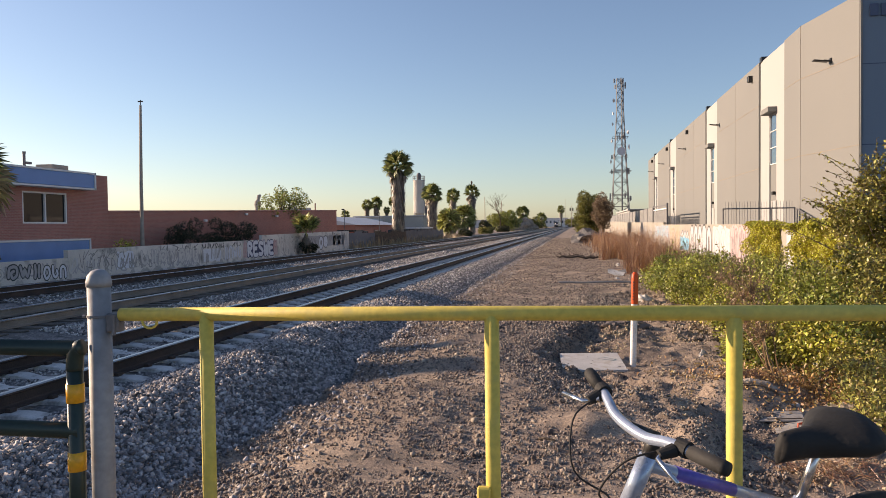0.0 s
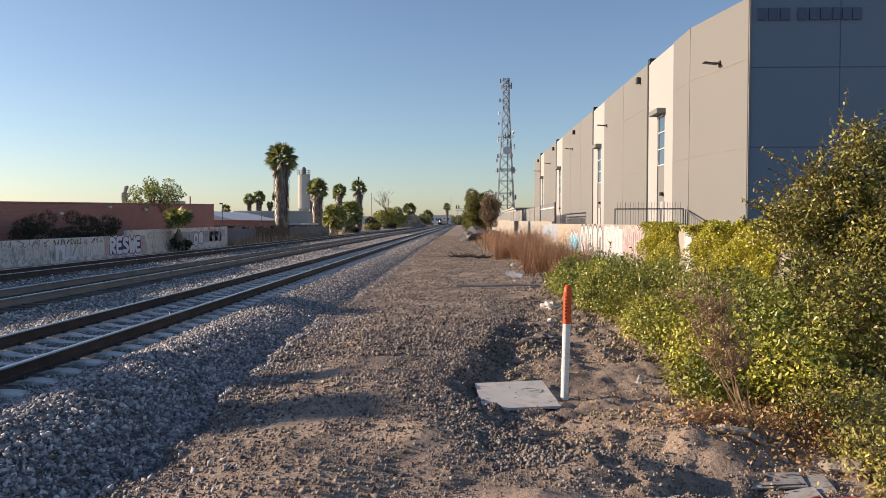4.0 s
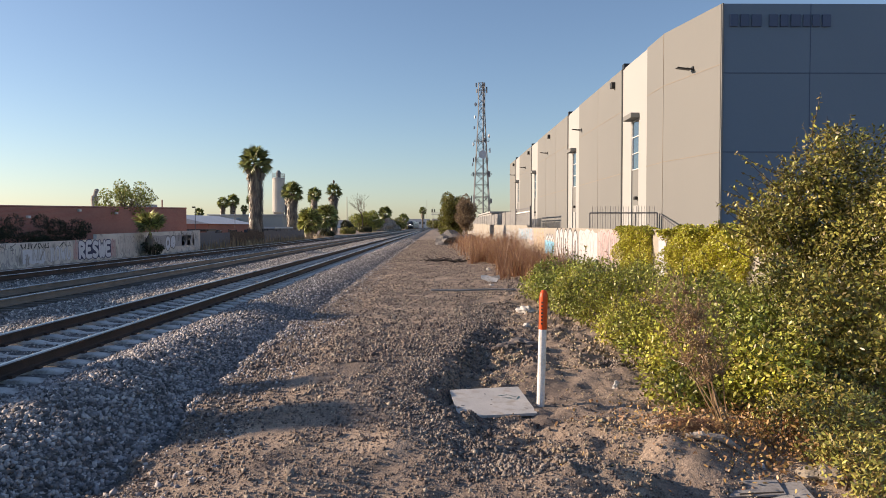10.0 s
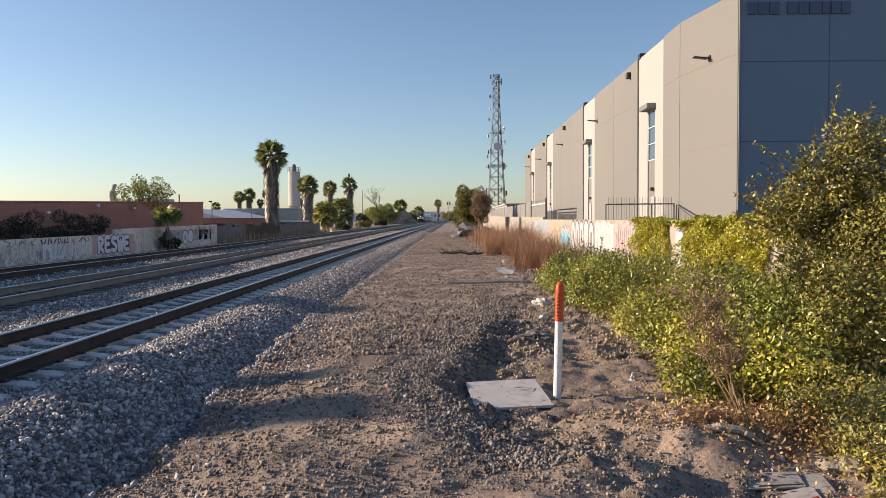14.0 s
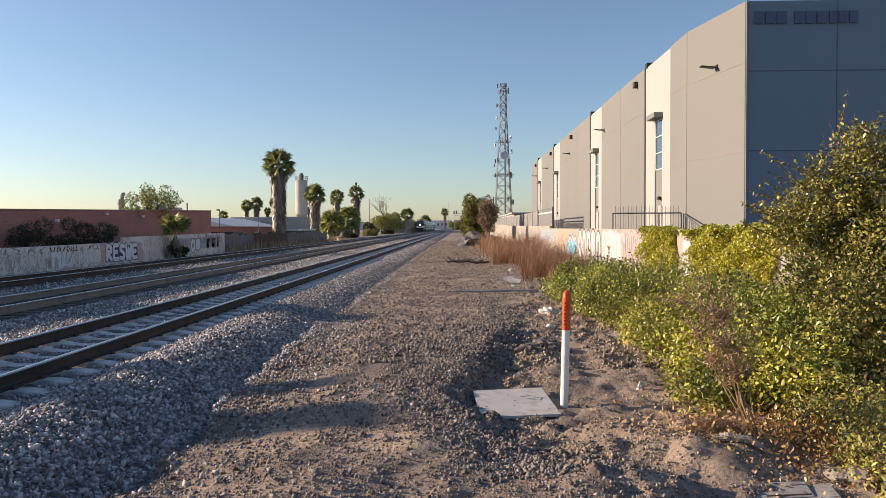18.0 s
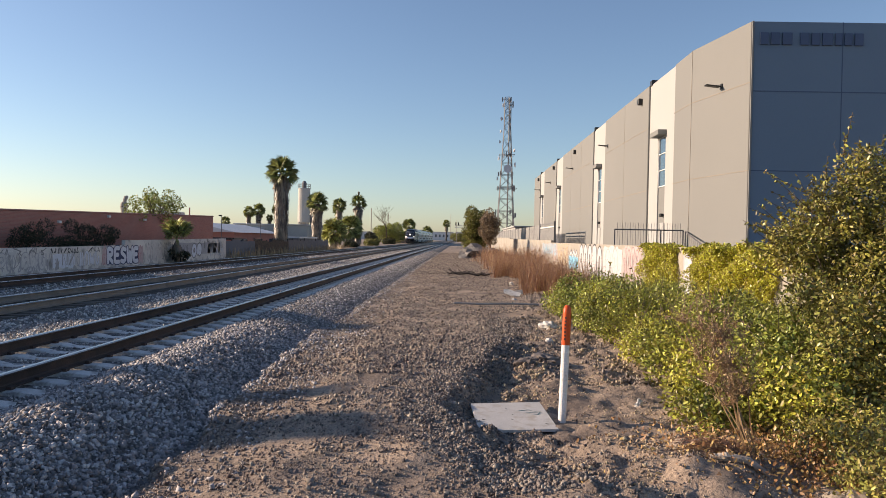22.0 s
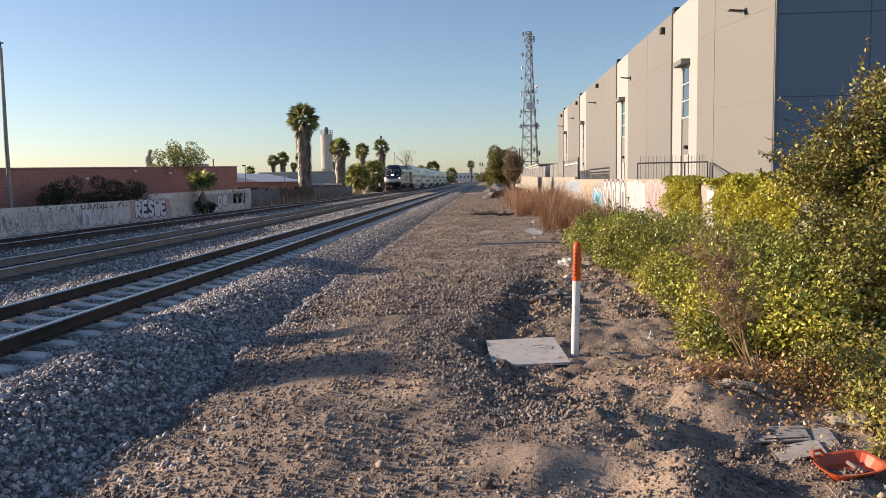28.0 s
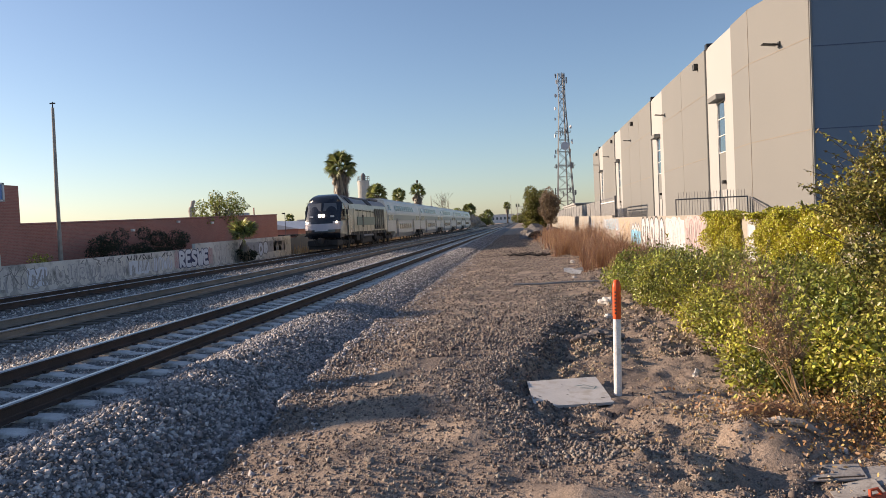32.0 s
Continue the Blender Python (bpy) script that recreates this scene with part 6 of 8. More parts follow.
# ---- dry weeds ----
def blades(name, n, xf, yf, hmin, hmax, mat, label, lean=0.25, width=0.008, kind="stuff", category="weeds", tuft=True):
    x, y = xf(n), yf(n)
    h = RNG.uniform(hmin, hmax, n) * np.array([0.5 + 1.1 * abs(noise.noise((a * 0.9, b * 0.7, 4.0))) ** 0.7 for a, b in zip(x, y)])
    z = np.array([dirt_z(a, b) for a, b in zip(x, y)]) - 0.02
    a = RNG.uniform(0, 6.283, n)
    d = np.stack([np.cos(a), np.sin(a), np.zeros(n)], -1)
    s = np.stack([-np.sin(a), np.cos(a), np.zeros(n)], -1) * (width * RNG.uniform(0.6, 1.5, n))[:, None]
    P = np.stack([x, y, z], -1)
    k = (lean * RNG.random(n) * h)[:, None]
    m = P + d * k * 0.35 + np.stack([0 * h, 0 * h, h * 0.55], -1)
    t = P + d * k + np.stack([0 * h, 0 * h, h], -1)
    v = np.stack([P - s, P + s, m + s * 0.8, t, m - s * 0.8], 1)
    b = (np.arange(n) * 5)[:, None]
    f = np.concatenate([b + [0, 1, 2], b + [0, 2, 4], b + [4, 2, 3]], 1).reshape(-1, 3)
    ob = tagged(raw(name, v.reshape(-1, 3), f, mat), label, category, kind=kind)
    if tuft:
        j = RNG.integers(0, n, n * 4)
        w = RNG.random(n * 4)[:, None] * 0.8
        leaves("seed_heads", t[j] * (1 - w) + m[j] * w + RNG.normal(0, 0.03, (n * 4, 3)), 0.075, mat, ob, slim=0.1)
    return ob


def clumped(mx, sx, lo, hi, clumps, spread):
    """Places drawn round shared roots; returns one for x and one for y that agree."""
    cx, cy = RNG.normal(mx, sx, clumps), RNG.uniform(lo, hi, clumps)
    hold = {}

    def fx(n):
        hold["k"] = RNG.integers(0, clumps, n)
        return cx[hold["k"]] + RNG.normal(0, spread, n)

    def fy(n):
        return cy[hold["k"]] + RNG.normal(0, spread, n)

    return fx, fy


fx, fy = clumped(4.2, 0.62, 25.6, 44, 120, 0.13)
blades("dry_weeds", 12000, fx, fy, 0.3, 1.7, M_WEED, "tall rust-brown dry weeds along the wall", 1.0, 0.006)
fx, fy = clumped(4.1, 0.8, 42, 80, 150, 0.22)
blades("dry_weeds", 4200, fx, fy, 0.4, 1.6, M_WEED, "tall rust-brown dry weeds along the wall", 0.7, 0.012)
n_ = 6500
lx, ly = RNG.normal(4.0, 0.75, n_), RNG.normal(5.9, 0.6, n_)
lz = np.array([dirt_z(a, b) for a, b in zip(lx, ly)]) + 0.16 * RNG.random(n_) ** 2 + 0.01
tagged(leaves("fallen_leaves", np.stack([lx, ly, lz], -1), 0.042, M_LEAFDRY, droop=0.0, slim=0.55), "curled orange-brown fallen leaves under the shrub", "leaf litter", kind="stuff")
# rust-brown twigs that arch away from the foot of the dead bush
s = Shape()
for _ in range(120):
    a0, L = R_.uniform(2.2, 4.2), R_.uniform(0.25, 0.65)
    x0, y0 = 3.05 + R_.uniform(-0.15, 0.15), 5.75 + R_.uniform(-0.15, 0.15)
    z0 = dirt_z(x0, y0)
    hgt = R_.uniform(0.03, 0.13)
    s.tube([(x0, y0, z0), (x0 + math.cos(a0) * L * 0.5, y0 + math.sin(a0) * L * 0.3, z0 + hgt), (x0 + math.cos(a0) * L, y0 + math.sin(a0) * L * 0.6, z0 + hgt * 0.5)], [0.003, 0.0025, 0.0015], 3, caps=False)
tagged(s.make("dry_twigs", M_WEED), "rust-brown dry twigs arching over the dirt", "twigs", kind="stuff")
s = Shape()
for _ in range(150):
    x0, y0 = R_.gauss(2.95, 0.2), R_.gauss(2.95, 0.14)
    a0, L = R_.uniform(0, 6.283), R_.uniform(0.1, 0.32)
    z0 = dirt_z(x0, y0) + 0.005
    hgt = R_.uniform(0.01, 0.09)
    s.tube([(x0, y0, z0), (x0 + math.cos(a0) * L * 0.5, y0 + math.sin(a0) * L * 0.5, z0 + hgt), (x0 + math.cos(a0 + 0.4) * L, y0 + math.sin(a0 + 0.4) * L, z0 + hgt * 0.4)], [0.003, 0.0025, 0.0012], 3, caps=False)
tagged(s.make("dry_twigs", M_WEED), "tangled rust-brown dry twigs on the bare dirt", "twigs", kind="stuff")
s = Shape()
s.tube([(0.6, 3.17, dirt_z(0.6, 3.17) + 0.012), (0.66, 3.15, dirt_z(0.66, 3.15) + 0.02), (0.75, 3.12, dirt_z(0.75, 3.12) + 0.012)], [0.009, 0.013, 0.007], 7)
tagged(s.make("stick", M_BARK), "short dark brown stick on the gravel", "stick")
blades("dry_grass", 2600, lambda n: RNG.uniform(-21.5, -18.4, n), lambda n: RNG.uniform(62, 125, n), 0.4, 1.1, M_STRAW, "dry grass along the far side of the tracks", 0.4, 0.02, tuft=False)


def dead_bush():
    rng = random.Random(8)
    t = thing("dead_bush", "leaning dead brown bush with fine twigs", "bush", at=(3.18, 5.85, dirt_z(3.18, 5.85)))
    s = Shape()
    tips = []
    for k in range(9):
        d = Vector((rng.uniform(-0.6, -0.12), rng.uniform(-0.05, 0.25), 1)).normalized()
        L = rng.uniform(1.1, 1.7)
        p, pts = Vector((rng.uniform(-0.12, 0.12), rng.uniform(-0.1, 0.1), -0.02)), []
        for i in range(5):
            pts.append(p.copy())
            p = p + d * L / 5 + Vector((rng.uniform(-1, 1), rng.uniform(-1, 1), 0)) * 0.03
        s.tube(pts, [0.009, 0.007, 0.006, 0.004, 0.002], 4, caps=False)
        for _ in range(34):
            a = pts[rng.choice((2, 2, 3, 3, 4, 4))]
            b = a + Vector((rng.uniform(-0.24, 0.14), rng.uniform(-0.2, 0.2), rng.uniform(0.02, 0.3)))
            s.tube([a, b], [0.003, 0.0015], 3, caps=False)
            tips += [a.lerp(b, rng.random()) for _ in range(12)]
    tagged(s.make("twig", M_BROWNTWIG, t), kind="stuff")
    leaves("seed_fluff", np.array(tips), 0.034, M_BROWNTWIG, t, slim=0.3)


dead_bush()


# ---- the marker post, the lid and the litter ----
def marker_post():
    z = dirt_z(1.72, 7.45) + 0.035
    p = thing("marker_post", "white plastic utility marker post with an orange top", "marker post", at=(1.715, 7.47, z))
    p.matrix_basis = pose(1.715, 7.47, z, 0, 1.6, 20)
    s = Shape()
    s.tube([(0, 0, -0.1), (0, 0, 0.84)], 0.046, 16)
    s.make("shaft", M_POSTWHITE, p, smooth=False)
    s = Shape()
    s.tube([(0, 0, 0.84), (0, 0, 1.21), (0, 0, 1.26), (0, 0, 1.29)], [0.048, 0.048, 0.042, 0.022], 16)
    top = s.make("orange_cap", M_ORANGE, p, "bright orange plastic sleeve")
    s = Shape()
    for k in range(7):
        s.box((-0.0482 * 0.7, -0.0482 * 0.72, 1.15 - k * 0.04), (0.022, 0.004, 0.02), Matrix.Rotation(radians(-45), 3, "Z"))
    s.make("print_bar", M_BLACK, top)


marker_post()


def lid():
    z = dirt_z(1.15, 7.6) + 0.005
    p = thing("handhole_cover", "pale polymer concrete utility cover lying askew on the dirt", "utility cover", at=(1.15, 7.55, z + 0.035), turn=-34)
    p.matrix_basis = pose(1.15, 7.45, z + 0.05, 1.0, 2.0, 0)
    s = Shape()
    c = ((-0.40, -0.73), (0.46, -0.48), (0.38, 0.72), (-0.47, 0.43))
    s.prism(c, lambda u, v, w: (u, v, w + 0.0), 0.03)
    solid_normals(s.make("slab", M_PLATE, p))
    for k, (u, v) in enumerate(((-0.06, 0.28), (0.0, 0.02), (-0.02, -0.2), (-0.34, -0.28), (0.36, -0.30))):
        s = Shape()
        s.box((u, v, 0.031), (0.014 if k > 2 else 0.008, 0.04, 0.004), Matrix.Rotation(0.3 * k, 3, "Z"))
        s.make("bolt_slot", M_BLACK, p)
    s = Shape()
    ribbon([(0.08, 0.2), (0.2, 0.28), (0.3, 0.2), (0.14, 0.12), (0.3, 0.08), (0.34, 0.22)], 0.018, lambda u, v: (u, v, 0.0325), shape=s)
    s.make("paint_mark", M_LOCOGREEN, p, "faded green paint scrawl")


lid()


def tub():
    p = thing("plastic_tub", "broken red plastic tub lying among leaves", "tub", at=(3.32, 4.22, dirt_z(3.3, 4.2) + 0.02))
    p.matrix_basis = pose(3.14, 3.93, dirt_z(3.24, 3.93) + 0.01, 6, -5, 12)
    s = Shape()
    n = 20
    ring = lambda rx, ry, z: [(rx * math.copysign(abs(math.cos(6.283 * i / n)) ** 0.6, math.cos(6.283 * i / n)), ry * math.copysign(abs(math.sin(6.283 * i / n)) ** 0.6, math.sin(6.283 * i / n)), z) for i in range(n)]
    rings = ring(0.16, 0.11, 0.0) + ring(0.195, 0.14, 0.075) + ring(0.215, 0.16, 0.08) + ring(0.215, 0.16, 0.068) + ring(0.19, 0.138, 0.068) + ring(0.155, 0.105, 0.012)
    fs = [(j * n + i, j * n + (i + 1) % n, (j + 1) * n + (i + 1) % n, (j + 1) * n + i) for j in range(5) for i in range(n)]
    fs += [tuple(range(n))[::-1], tuple(range(5 * n, 6 * n))]
    s.add(rings, fs)
    s.make("basin", M_REDTUB, p)
    s = Shape()
    s.box((0.06, 0.0, 0.035), (0.13, 0.10, 0.025), Matrix.Rotation(0.5, 3, "Y"), bev=0.01)
    s.make("broken_piece", M_ROCK, p)
    s = Shape()
    s.tube([(-0.17, 0.14, 0.075), (-0.16, 0.16, 0.11), (-0.10, 0.165, 0.11), (-0.08, 0.15, 0.075)], 0.012, 6)
    s.make("handle", M_REDTUB, p)


tub()


def board():
    p = thing("flattened_box", "flattened grey cardboard box on the dirt", "cardboard box")
    p.matrix_basis = pose(2.95, 4.5, dirt_z(2.95, 4.5) + 0.035, 3, -4, -8)
    for x, y, w, l, t in ((-0.03, 0.12, 0.42, 0.25, 0.0), (0.05, -0.15, 0.32, 0.26, -0.02), (0.26, 0.06, 0.18, 0.34, -0.012)):
        s = Shape()
        s.box((x, y, t), (w, l, 0.012), Matrix.Rotation(0.08 + t * 5, 3, "X") @ Matrix.Rotation(t * 9, 3, "Y"))
        s.make("flap", M_CARD, p)
    s = Shape()
    s.tube([(-0.16, -0.01, 0.016), (0.16, 0.01, 0.016)], 0.006, 5)
    s.make("fold", M_LOGW, p)


board()


def lump(name, x, y, size, mat, label, category, seed, flat=0.6, up=0.3):
    rng = random.Random(seed)
    bm = bmesh.new()
    bmesh.ops.create_icosphere(bm, subdivisions=3, radius=0.5)
    for v in bm.verts:
        k = 1 + 0.5 * noise.noise(v.co * 2.6 + Vector((seed, 0, 0))) + 0.38 * noise.noise(v.co * 7 + Vector((0, seed, 0)))
        v.co = Vector((v.co.x * size[0], v.co.y * size[1], v.co.z * size[2])) * k
    me = bpy.data.meshes.new(name)
    bm.to_mesh(me)
    bm.free()
    me.materials.append(mat)
    ob = tagged(new(name, me), label, category)
    ob.matrix_basis = pose(x, y, dirt_z(x, y) + size[2] * up, rng.uniform(-8, 8), rng.uniform(-8, 8), rng.uniform(0, 180))
    return ob


lump("rock", 3.62, 4.85, (0.36, 0.26, 0.16), M_ROCK, "tan rough rock among the leaves", "rock", 1)
lump("rock", 1.95, 11.1, (0.55, 0.4, 0.2), M_RUBBLE, "clod of dark earth and stone", "rock", 2)
lump("rock", 1.55, 10.4, (0.4, 0.3, 0.16), M_RUBBLE, "clod of dark earth and stone", "rock", 3)
s = Shape()
s.tube([(2.70, 5.43, dirt_z(2.7, 5.43) + 0.035), (2.82, 5.40, dirt_z(2.82, 5.4) + 0.05), (3.0, 5.37, dirt_z(3.0, 5.37) + 0.05), (3.17, 5.35, dirt_z(3.17, 5.35) + 0.04)], [0.02, 0.036, 0.033, 0.02], 9)
tagged(s.make("broken_log", M_ROTTEN), "pale piece of rotten wood on the dirt", "log")
lump("plastic_bag", 2.6, 16.2, (0.4, 0.3, 0.24), M_TRASH, "crumpled white plastic bag by the shrub", "litter", 5)
lump("plastic_bag", 2.3, 13.6, (0.24, 0.16, 0.13), M_TRASH, "small crumpled white litter", "litter", 6)
lump("paper_cup", 3.23, 5.19, (0.12, 0.07, 0.05), M_TRASH, "crushed white paper cup", "litter", 7)
lump("crumpled_wrapper", 2.78, 8.3, (0.08, 0.06, 0.12), M_TRASH, "crumpled white wrapper on the dirt", "litter", 8)
lump("crumpled_wrapper", 2.4, 24.5, (0.2, 0.14, 0.1), M_TRASH, "white litter among the weeds", "litter", 9)
lump("crumpled_wrapper", 2.9, 33, (0.25, 0.2, 0.14), M_TRASH, "white litter among the weeds", "litter", 10)
lump("earth_mound", 2.5, 82, (4.2, 7.0, 2.0), M_BALLAST, "low mound of dark gravel by the weeds", "mound", 11, up=0.15)
lump("earth_mound", -20.5, 300, (6.0, 14.0, 8.0), M_DIRT, "pale earth bank beside the tracks", "mound", 12, up=0.1)


def car_bumper():
    p = thing("bumper_cover", "broken piece of white car bumper dumped among the weeds", "car part")
    p.matrix_basis = pose(2.42, 25.9, dirt_z(2.42, 25.9) + 0.02, 48, 6, -14)
    s = Shape()
    s.prism(((-0.34, 0.22), (-0.30, 0.06), (0.02, -0.02), (0.30, 0.0), (0.33, 0.16), (0.12, 0.2), (-0.1, 0.26)), lambda u, v, w: (u, v, w + 0.25 * u * u), 0.02)
    solid_normals(s.make("shell", M_TRASH, p))
    s = Shape()
    s.box((0.16, 0.26, -0.1), (0.4, 0.2, 0.03), Matrix.Rotation(0.4, 3, "Z"), bev=0.008)
    s.make("torn_backing", M_CARD, p, "torn brown backing")


car_bumper()

s = Shape()
s.tube([(0.35, 21.6, dirt_z(0.35, 21.6) + 0.08), (1.2, 21.7, dirt_z(1.2, 21.7) + 0.07), (2.2, 21.9, dirt_z(2.2, 21.9) + 0.09), (3.0, 22.0, dirt_z(3.0, 22) + 0.07)], 0.032, 10)
tagged(s.make("pipe", M_PIPE), "long grey plastic pipe lying across the dirt", "pipe")


def driftwood(x, y, seed, L, label):
    rng = random.Random(seed)
    t = thing("driftwood", label, "log", at=(x, y, dirt_z(x, y)))
    s = Shape()
    p = Vector((-L / 2, 0, 0.1))
    pts = smooth_line([p + Vector((L * i / 6, rng.uniform(-0.05, 0.05), rng.uniform(-0.05, 0.06))) for i in range(7)], 2)
    s.tube(pts, [0.02 + 0.045 * math.sin(math.pi * (i + 0.5) / 13) for i in range(13)], 7)
    s.tube([pts[4], pts[4] + Vector((-0.25, 0.1, 0.2))], [0.04, 0.015], 6)
    s.make("trunk", M_LOGW, t)
    s = Shape()
    s.tube([pts[8], pts[8] + Vector((0.4, -0.1, 0.12)), pts[8] + Vector((0.8, -0.15, 0.02))], [0.035, 0.025, 0.012], 6)
    s.make("branch", M_LOGW, t)


driftwood(1.05, 41, 1, 1.9, "charred fallen branch on the dirt")
driftwood(1.7, 40.2, 3, 1.1, "short charred branch on the dirt")
driftwood(0.35, 41.6, 2, 1.2, "thin dark stick lying on the dirt")


# ---- the gate at the crossing ----
def gate():
    Y = -0.55
    g = thing("steel_gate", "yellow painted tubular steel gate with peeling edges", "gate")
    zc = 1.68
    s = Shape()
    s.tube([(-0.85, Y, zc - 0.018), (0.63, Y, zc), (3.6, Y, zc + 0.03)], 0.0265, 18)
    s.make("top_rail", M_YELLOW, g, smooth=True)
    for x in (-0.485, 0.63, 1.463, 2.4, 3.3):
        s = Shape()
        s.tube([(x, Y, 0.38), (x, Y, zc - 0.006)], 0.027, 16)
        s.make("upright", M_YELLOW, g, smooth=True)
    s = Shape()
    s.tube([(-0.485, Y, 0.62), (3.3, Y, 0.64)], 0.026, 14)
    s.make("bottom_rail", M_YELLOW, g, smooth=True)
    s = Shape()
    s.box((0.60, Y - 0.03, 1.02), (0.05, 0.03, 0.07), bev=0.006)
    s.make("latch_plate", M_YELLOW, g)
    s = Shape()
    pts = [(-0.72 + 0.032 * math.cos(a), Y - 0.01, zc - 0.042 + 0.028 * math.sin(a)) for a in np.linspace(0, 6.283, 15)]
    s.tube(pts, 0.005, 6, caps=False)
    s.make("ring", M_YELLOW, g, "worn steel ring")
    p = thing("gate_post", "round galvanised steel gate post with a domed cap", "post", at=(-0.945, Y, 0.393))
    s = Shape()
    s.tube([(0, 0, -0.1), (0, 0, 1.38)], 0.045, 20)
    s.make("shaft", M_GREYMETAL, p, smooth=True)
    s = Shape()
    s.tube([(0, 0, 1.38), (0, 0, 1.40), (0, 0, 1.425), (0, 0, 1.443), (0, 0, 1.45)], [0.049, 0.049, 0.043, 0.027, 0.008], 20)
    s.make("cap", M_GREYMETAL, p, smooth=True)
    s = Shape()
    s.tube([(0, 0, 1.258), (0, 0, 1.267)], 0.049, 18)
    s.tube([(-0.06, -0.02, 1.262), (-0.045, -0.02, 1.262)], 0.007, 8)
    s.make("band", M_FENCE, p, "thin steel strap")
    s = Shape()
    s.box((0.068, 0, 1.237), (0.055, 0.05, 0.075), bev=0.006)
    s.tube([(0.08, -0.027, 1.19), (0.08, -0.027, 1.27)], 0.007, 8)
    s.make("hinge", M_FENCE, p, "grey steel hinge bracket")


gate()


def guard_rail():
    Y = -0.62
    g = thing("pedestrian_rail", "dark green pedestrian guard rail with amber bands", "guard rail")
    for z in (1.535, 1.21, 0.8):
        s = Shape()
        s.tube([(-0.99, Y, z), (-4.0, Y, z)], 0.032, 14)
        s.make("rail", M_GREEN, g, smooth=True)
    for x in (-1.01, -2.5, -3.8):
        s = Shape()
        s.tube([(x, Y, 0.38), (x, Y, 1.50)], 0.031, 14)
        q = s.make("upright", M_GREEN, g, smooth=True)
        for z in (1.36, 1.09):
            s = Shape()
            s.tube([(x, Y, z - 0.037), (x, Y, z + 0.037)], 0.0345, 16)
            s.make("band", M_STRIPE, q, "amber reflective band", smooth=True)
    s = Shape()
    s.tube(smooth_line([(-1.01, Y, 1.45), (-1.005, Y, 1.51), (-0.99, Y, 1.535), (-0.975, Y, 1.54)], 4), 0.033, 14)
    s.make("elbow", M_GREEN, g, smooth=True)


guard_rail()


def bicycle():
    b = thing("bicycle", "silver-blue mountain bicycle parked beside the gate", "bicycle")
    # forward is +x, the ground is z = 0
    hub_f, hub_r, bb = Vector((0.55, 0, 0.33)), Vector((-0.52, 0, 0.33)), Vector((-0.08, 0, 0.28))
    head_t, head_b, seat = Vector((0.33, 0, 0.90)), Vector((0.385, 0, 0.74)), Vector((-0.235, 0, 0.69))
    for nm, a, c, r in (("top_tube", seat + Vector((0.02, 0, -0.03)), head_t + Vector((-0.01, 0, -0.03)), 0.018), ("down_tube", bb, head_b, 0.024), ("seat_tube", bb, seat, 0.018)):
        s = Shape()
        s.tube([a, c], r, 12)
        s.make(nm, M_BIKE, b, smooth=True)
    s = Shape()
    s.tube([head_t, head_b], 0.025, 14)
    s.make("head_tube", M_BIKE, b, smooth=True)
    s = Shape()
    a, c = seat + Vector((0.02, 0, -0.03)), head_t + Vector((-0.01, 0, -0.03))
    s.tube([a.lerp(c, 0.45), a.lerp(c, 0.85)], 0.0192, 12)
    s.make("decal", M_BIKEBLUE, b, smooth=True)
    for sy in (-1, 1):
        s = Shape()
        s.tube([head_b + Vector((0.02, 0.055 * sy, -0.06)), hub_f + Vector((0, 0.055 * sy, 0))], [0.018, 0.012], 10)
        s.make("fork_leg", M_CHROME, b, smooth=True)
        s = Shape()
        s.tube([bb + Vector((-0.05, 0.03 * sy, 0)), hub_r + Vector((0, 0.06 * sy, 0))], 0.01, 8)
        s.tube([seat + Vector((0, 0.02 * sy, -0.05)), hub_r + Vector((0, 0.06 * sy, 0))], 0.009, 8)
        s.make("stay", M_BIKE, b, smooth=True)
    s = Shape()
    s.tube([head_b + Vector((0.015, -0.075, -0.05)), head_b + Vector((0.005, 0, -0.02)), head_b + Vector((0.015, 0.075, -0.05))], [0.022, 0.026, 0.022], 12)
    s.make("fork_crown", M_CHROME, b, smooth=True)
    for hub in (hub_f, hub_r):
        w = Shape()
        n = 40
        pts = [hub + Vector((0.315 * math.cos(6.283 * i / n), 0, 0.315 * math.sin(6.283 * i / n))) for i in range(n + 1)]
        w.tube(pts, 0.024, 8, caps=False)
        tyre = w.make("wheel", M_RUBBER, b, smooth=True)
        w = Shape()
        w.tube([hub + Vector((0.285 * math.cos(6.283 * i / n), 0, 0.285 * math.sin(6.283 * i / n))) for i in range(n + 1)], 0.011, 6, caps=False)
        w.make("rim", M_CHROME, tyre, smooth=True)
        w = Shape()
        for i in range(18):
            t = 6.283 * i / 18
            w.tube([hub + Vector((0, 0.02 * (-1) ** i, 0)), hub + Vector((0.28 * math.cos(t), 0, 0.28 * math.sin(t)))], 0.0015, 3, caps=False)
        w.tube([hub + Vector((0, -0.05, 0)), hub + Vector((0, 0.05, 0))], 0.02, 8)
        w.make("spokes", M_CHROME, tyre)
    s = Shape()
    s.tube([seat, Vector((-0.275, 0, 0.86))], 0.014, 12)
    s.make("seat_post", M_CHROME, b, smooth=True)
    # saddle: a narrow nose that widens to a rounded back
    prof = ((0.145, 0.014, 0.0), (0.13, 0.03, 0.004), (0.085, 0.036, 0.008), (0.03, 0.046, 0.010), (-0.025, 0.09, 0.018), (-0.07, 0.128, 0.03), (-0.11, 0.134, 0.036), (-0.15, 0.11, 0.034), (-0.175, 0.055, 0.022))
    vs, fs, m = [], [], 12
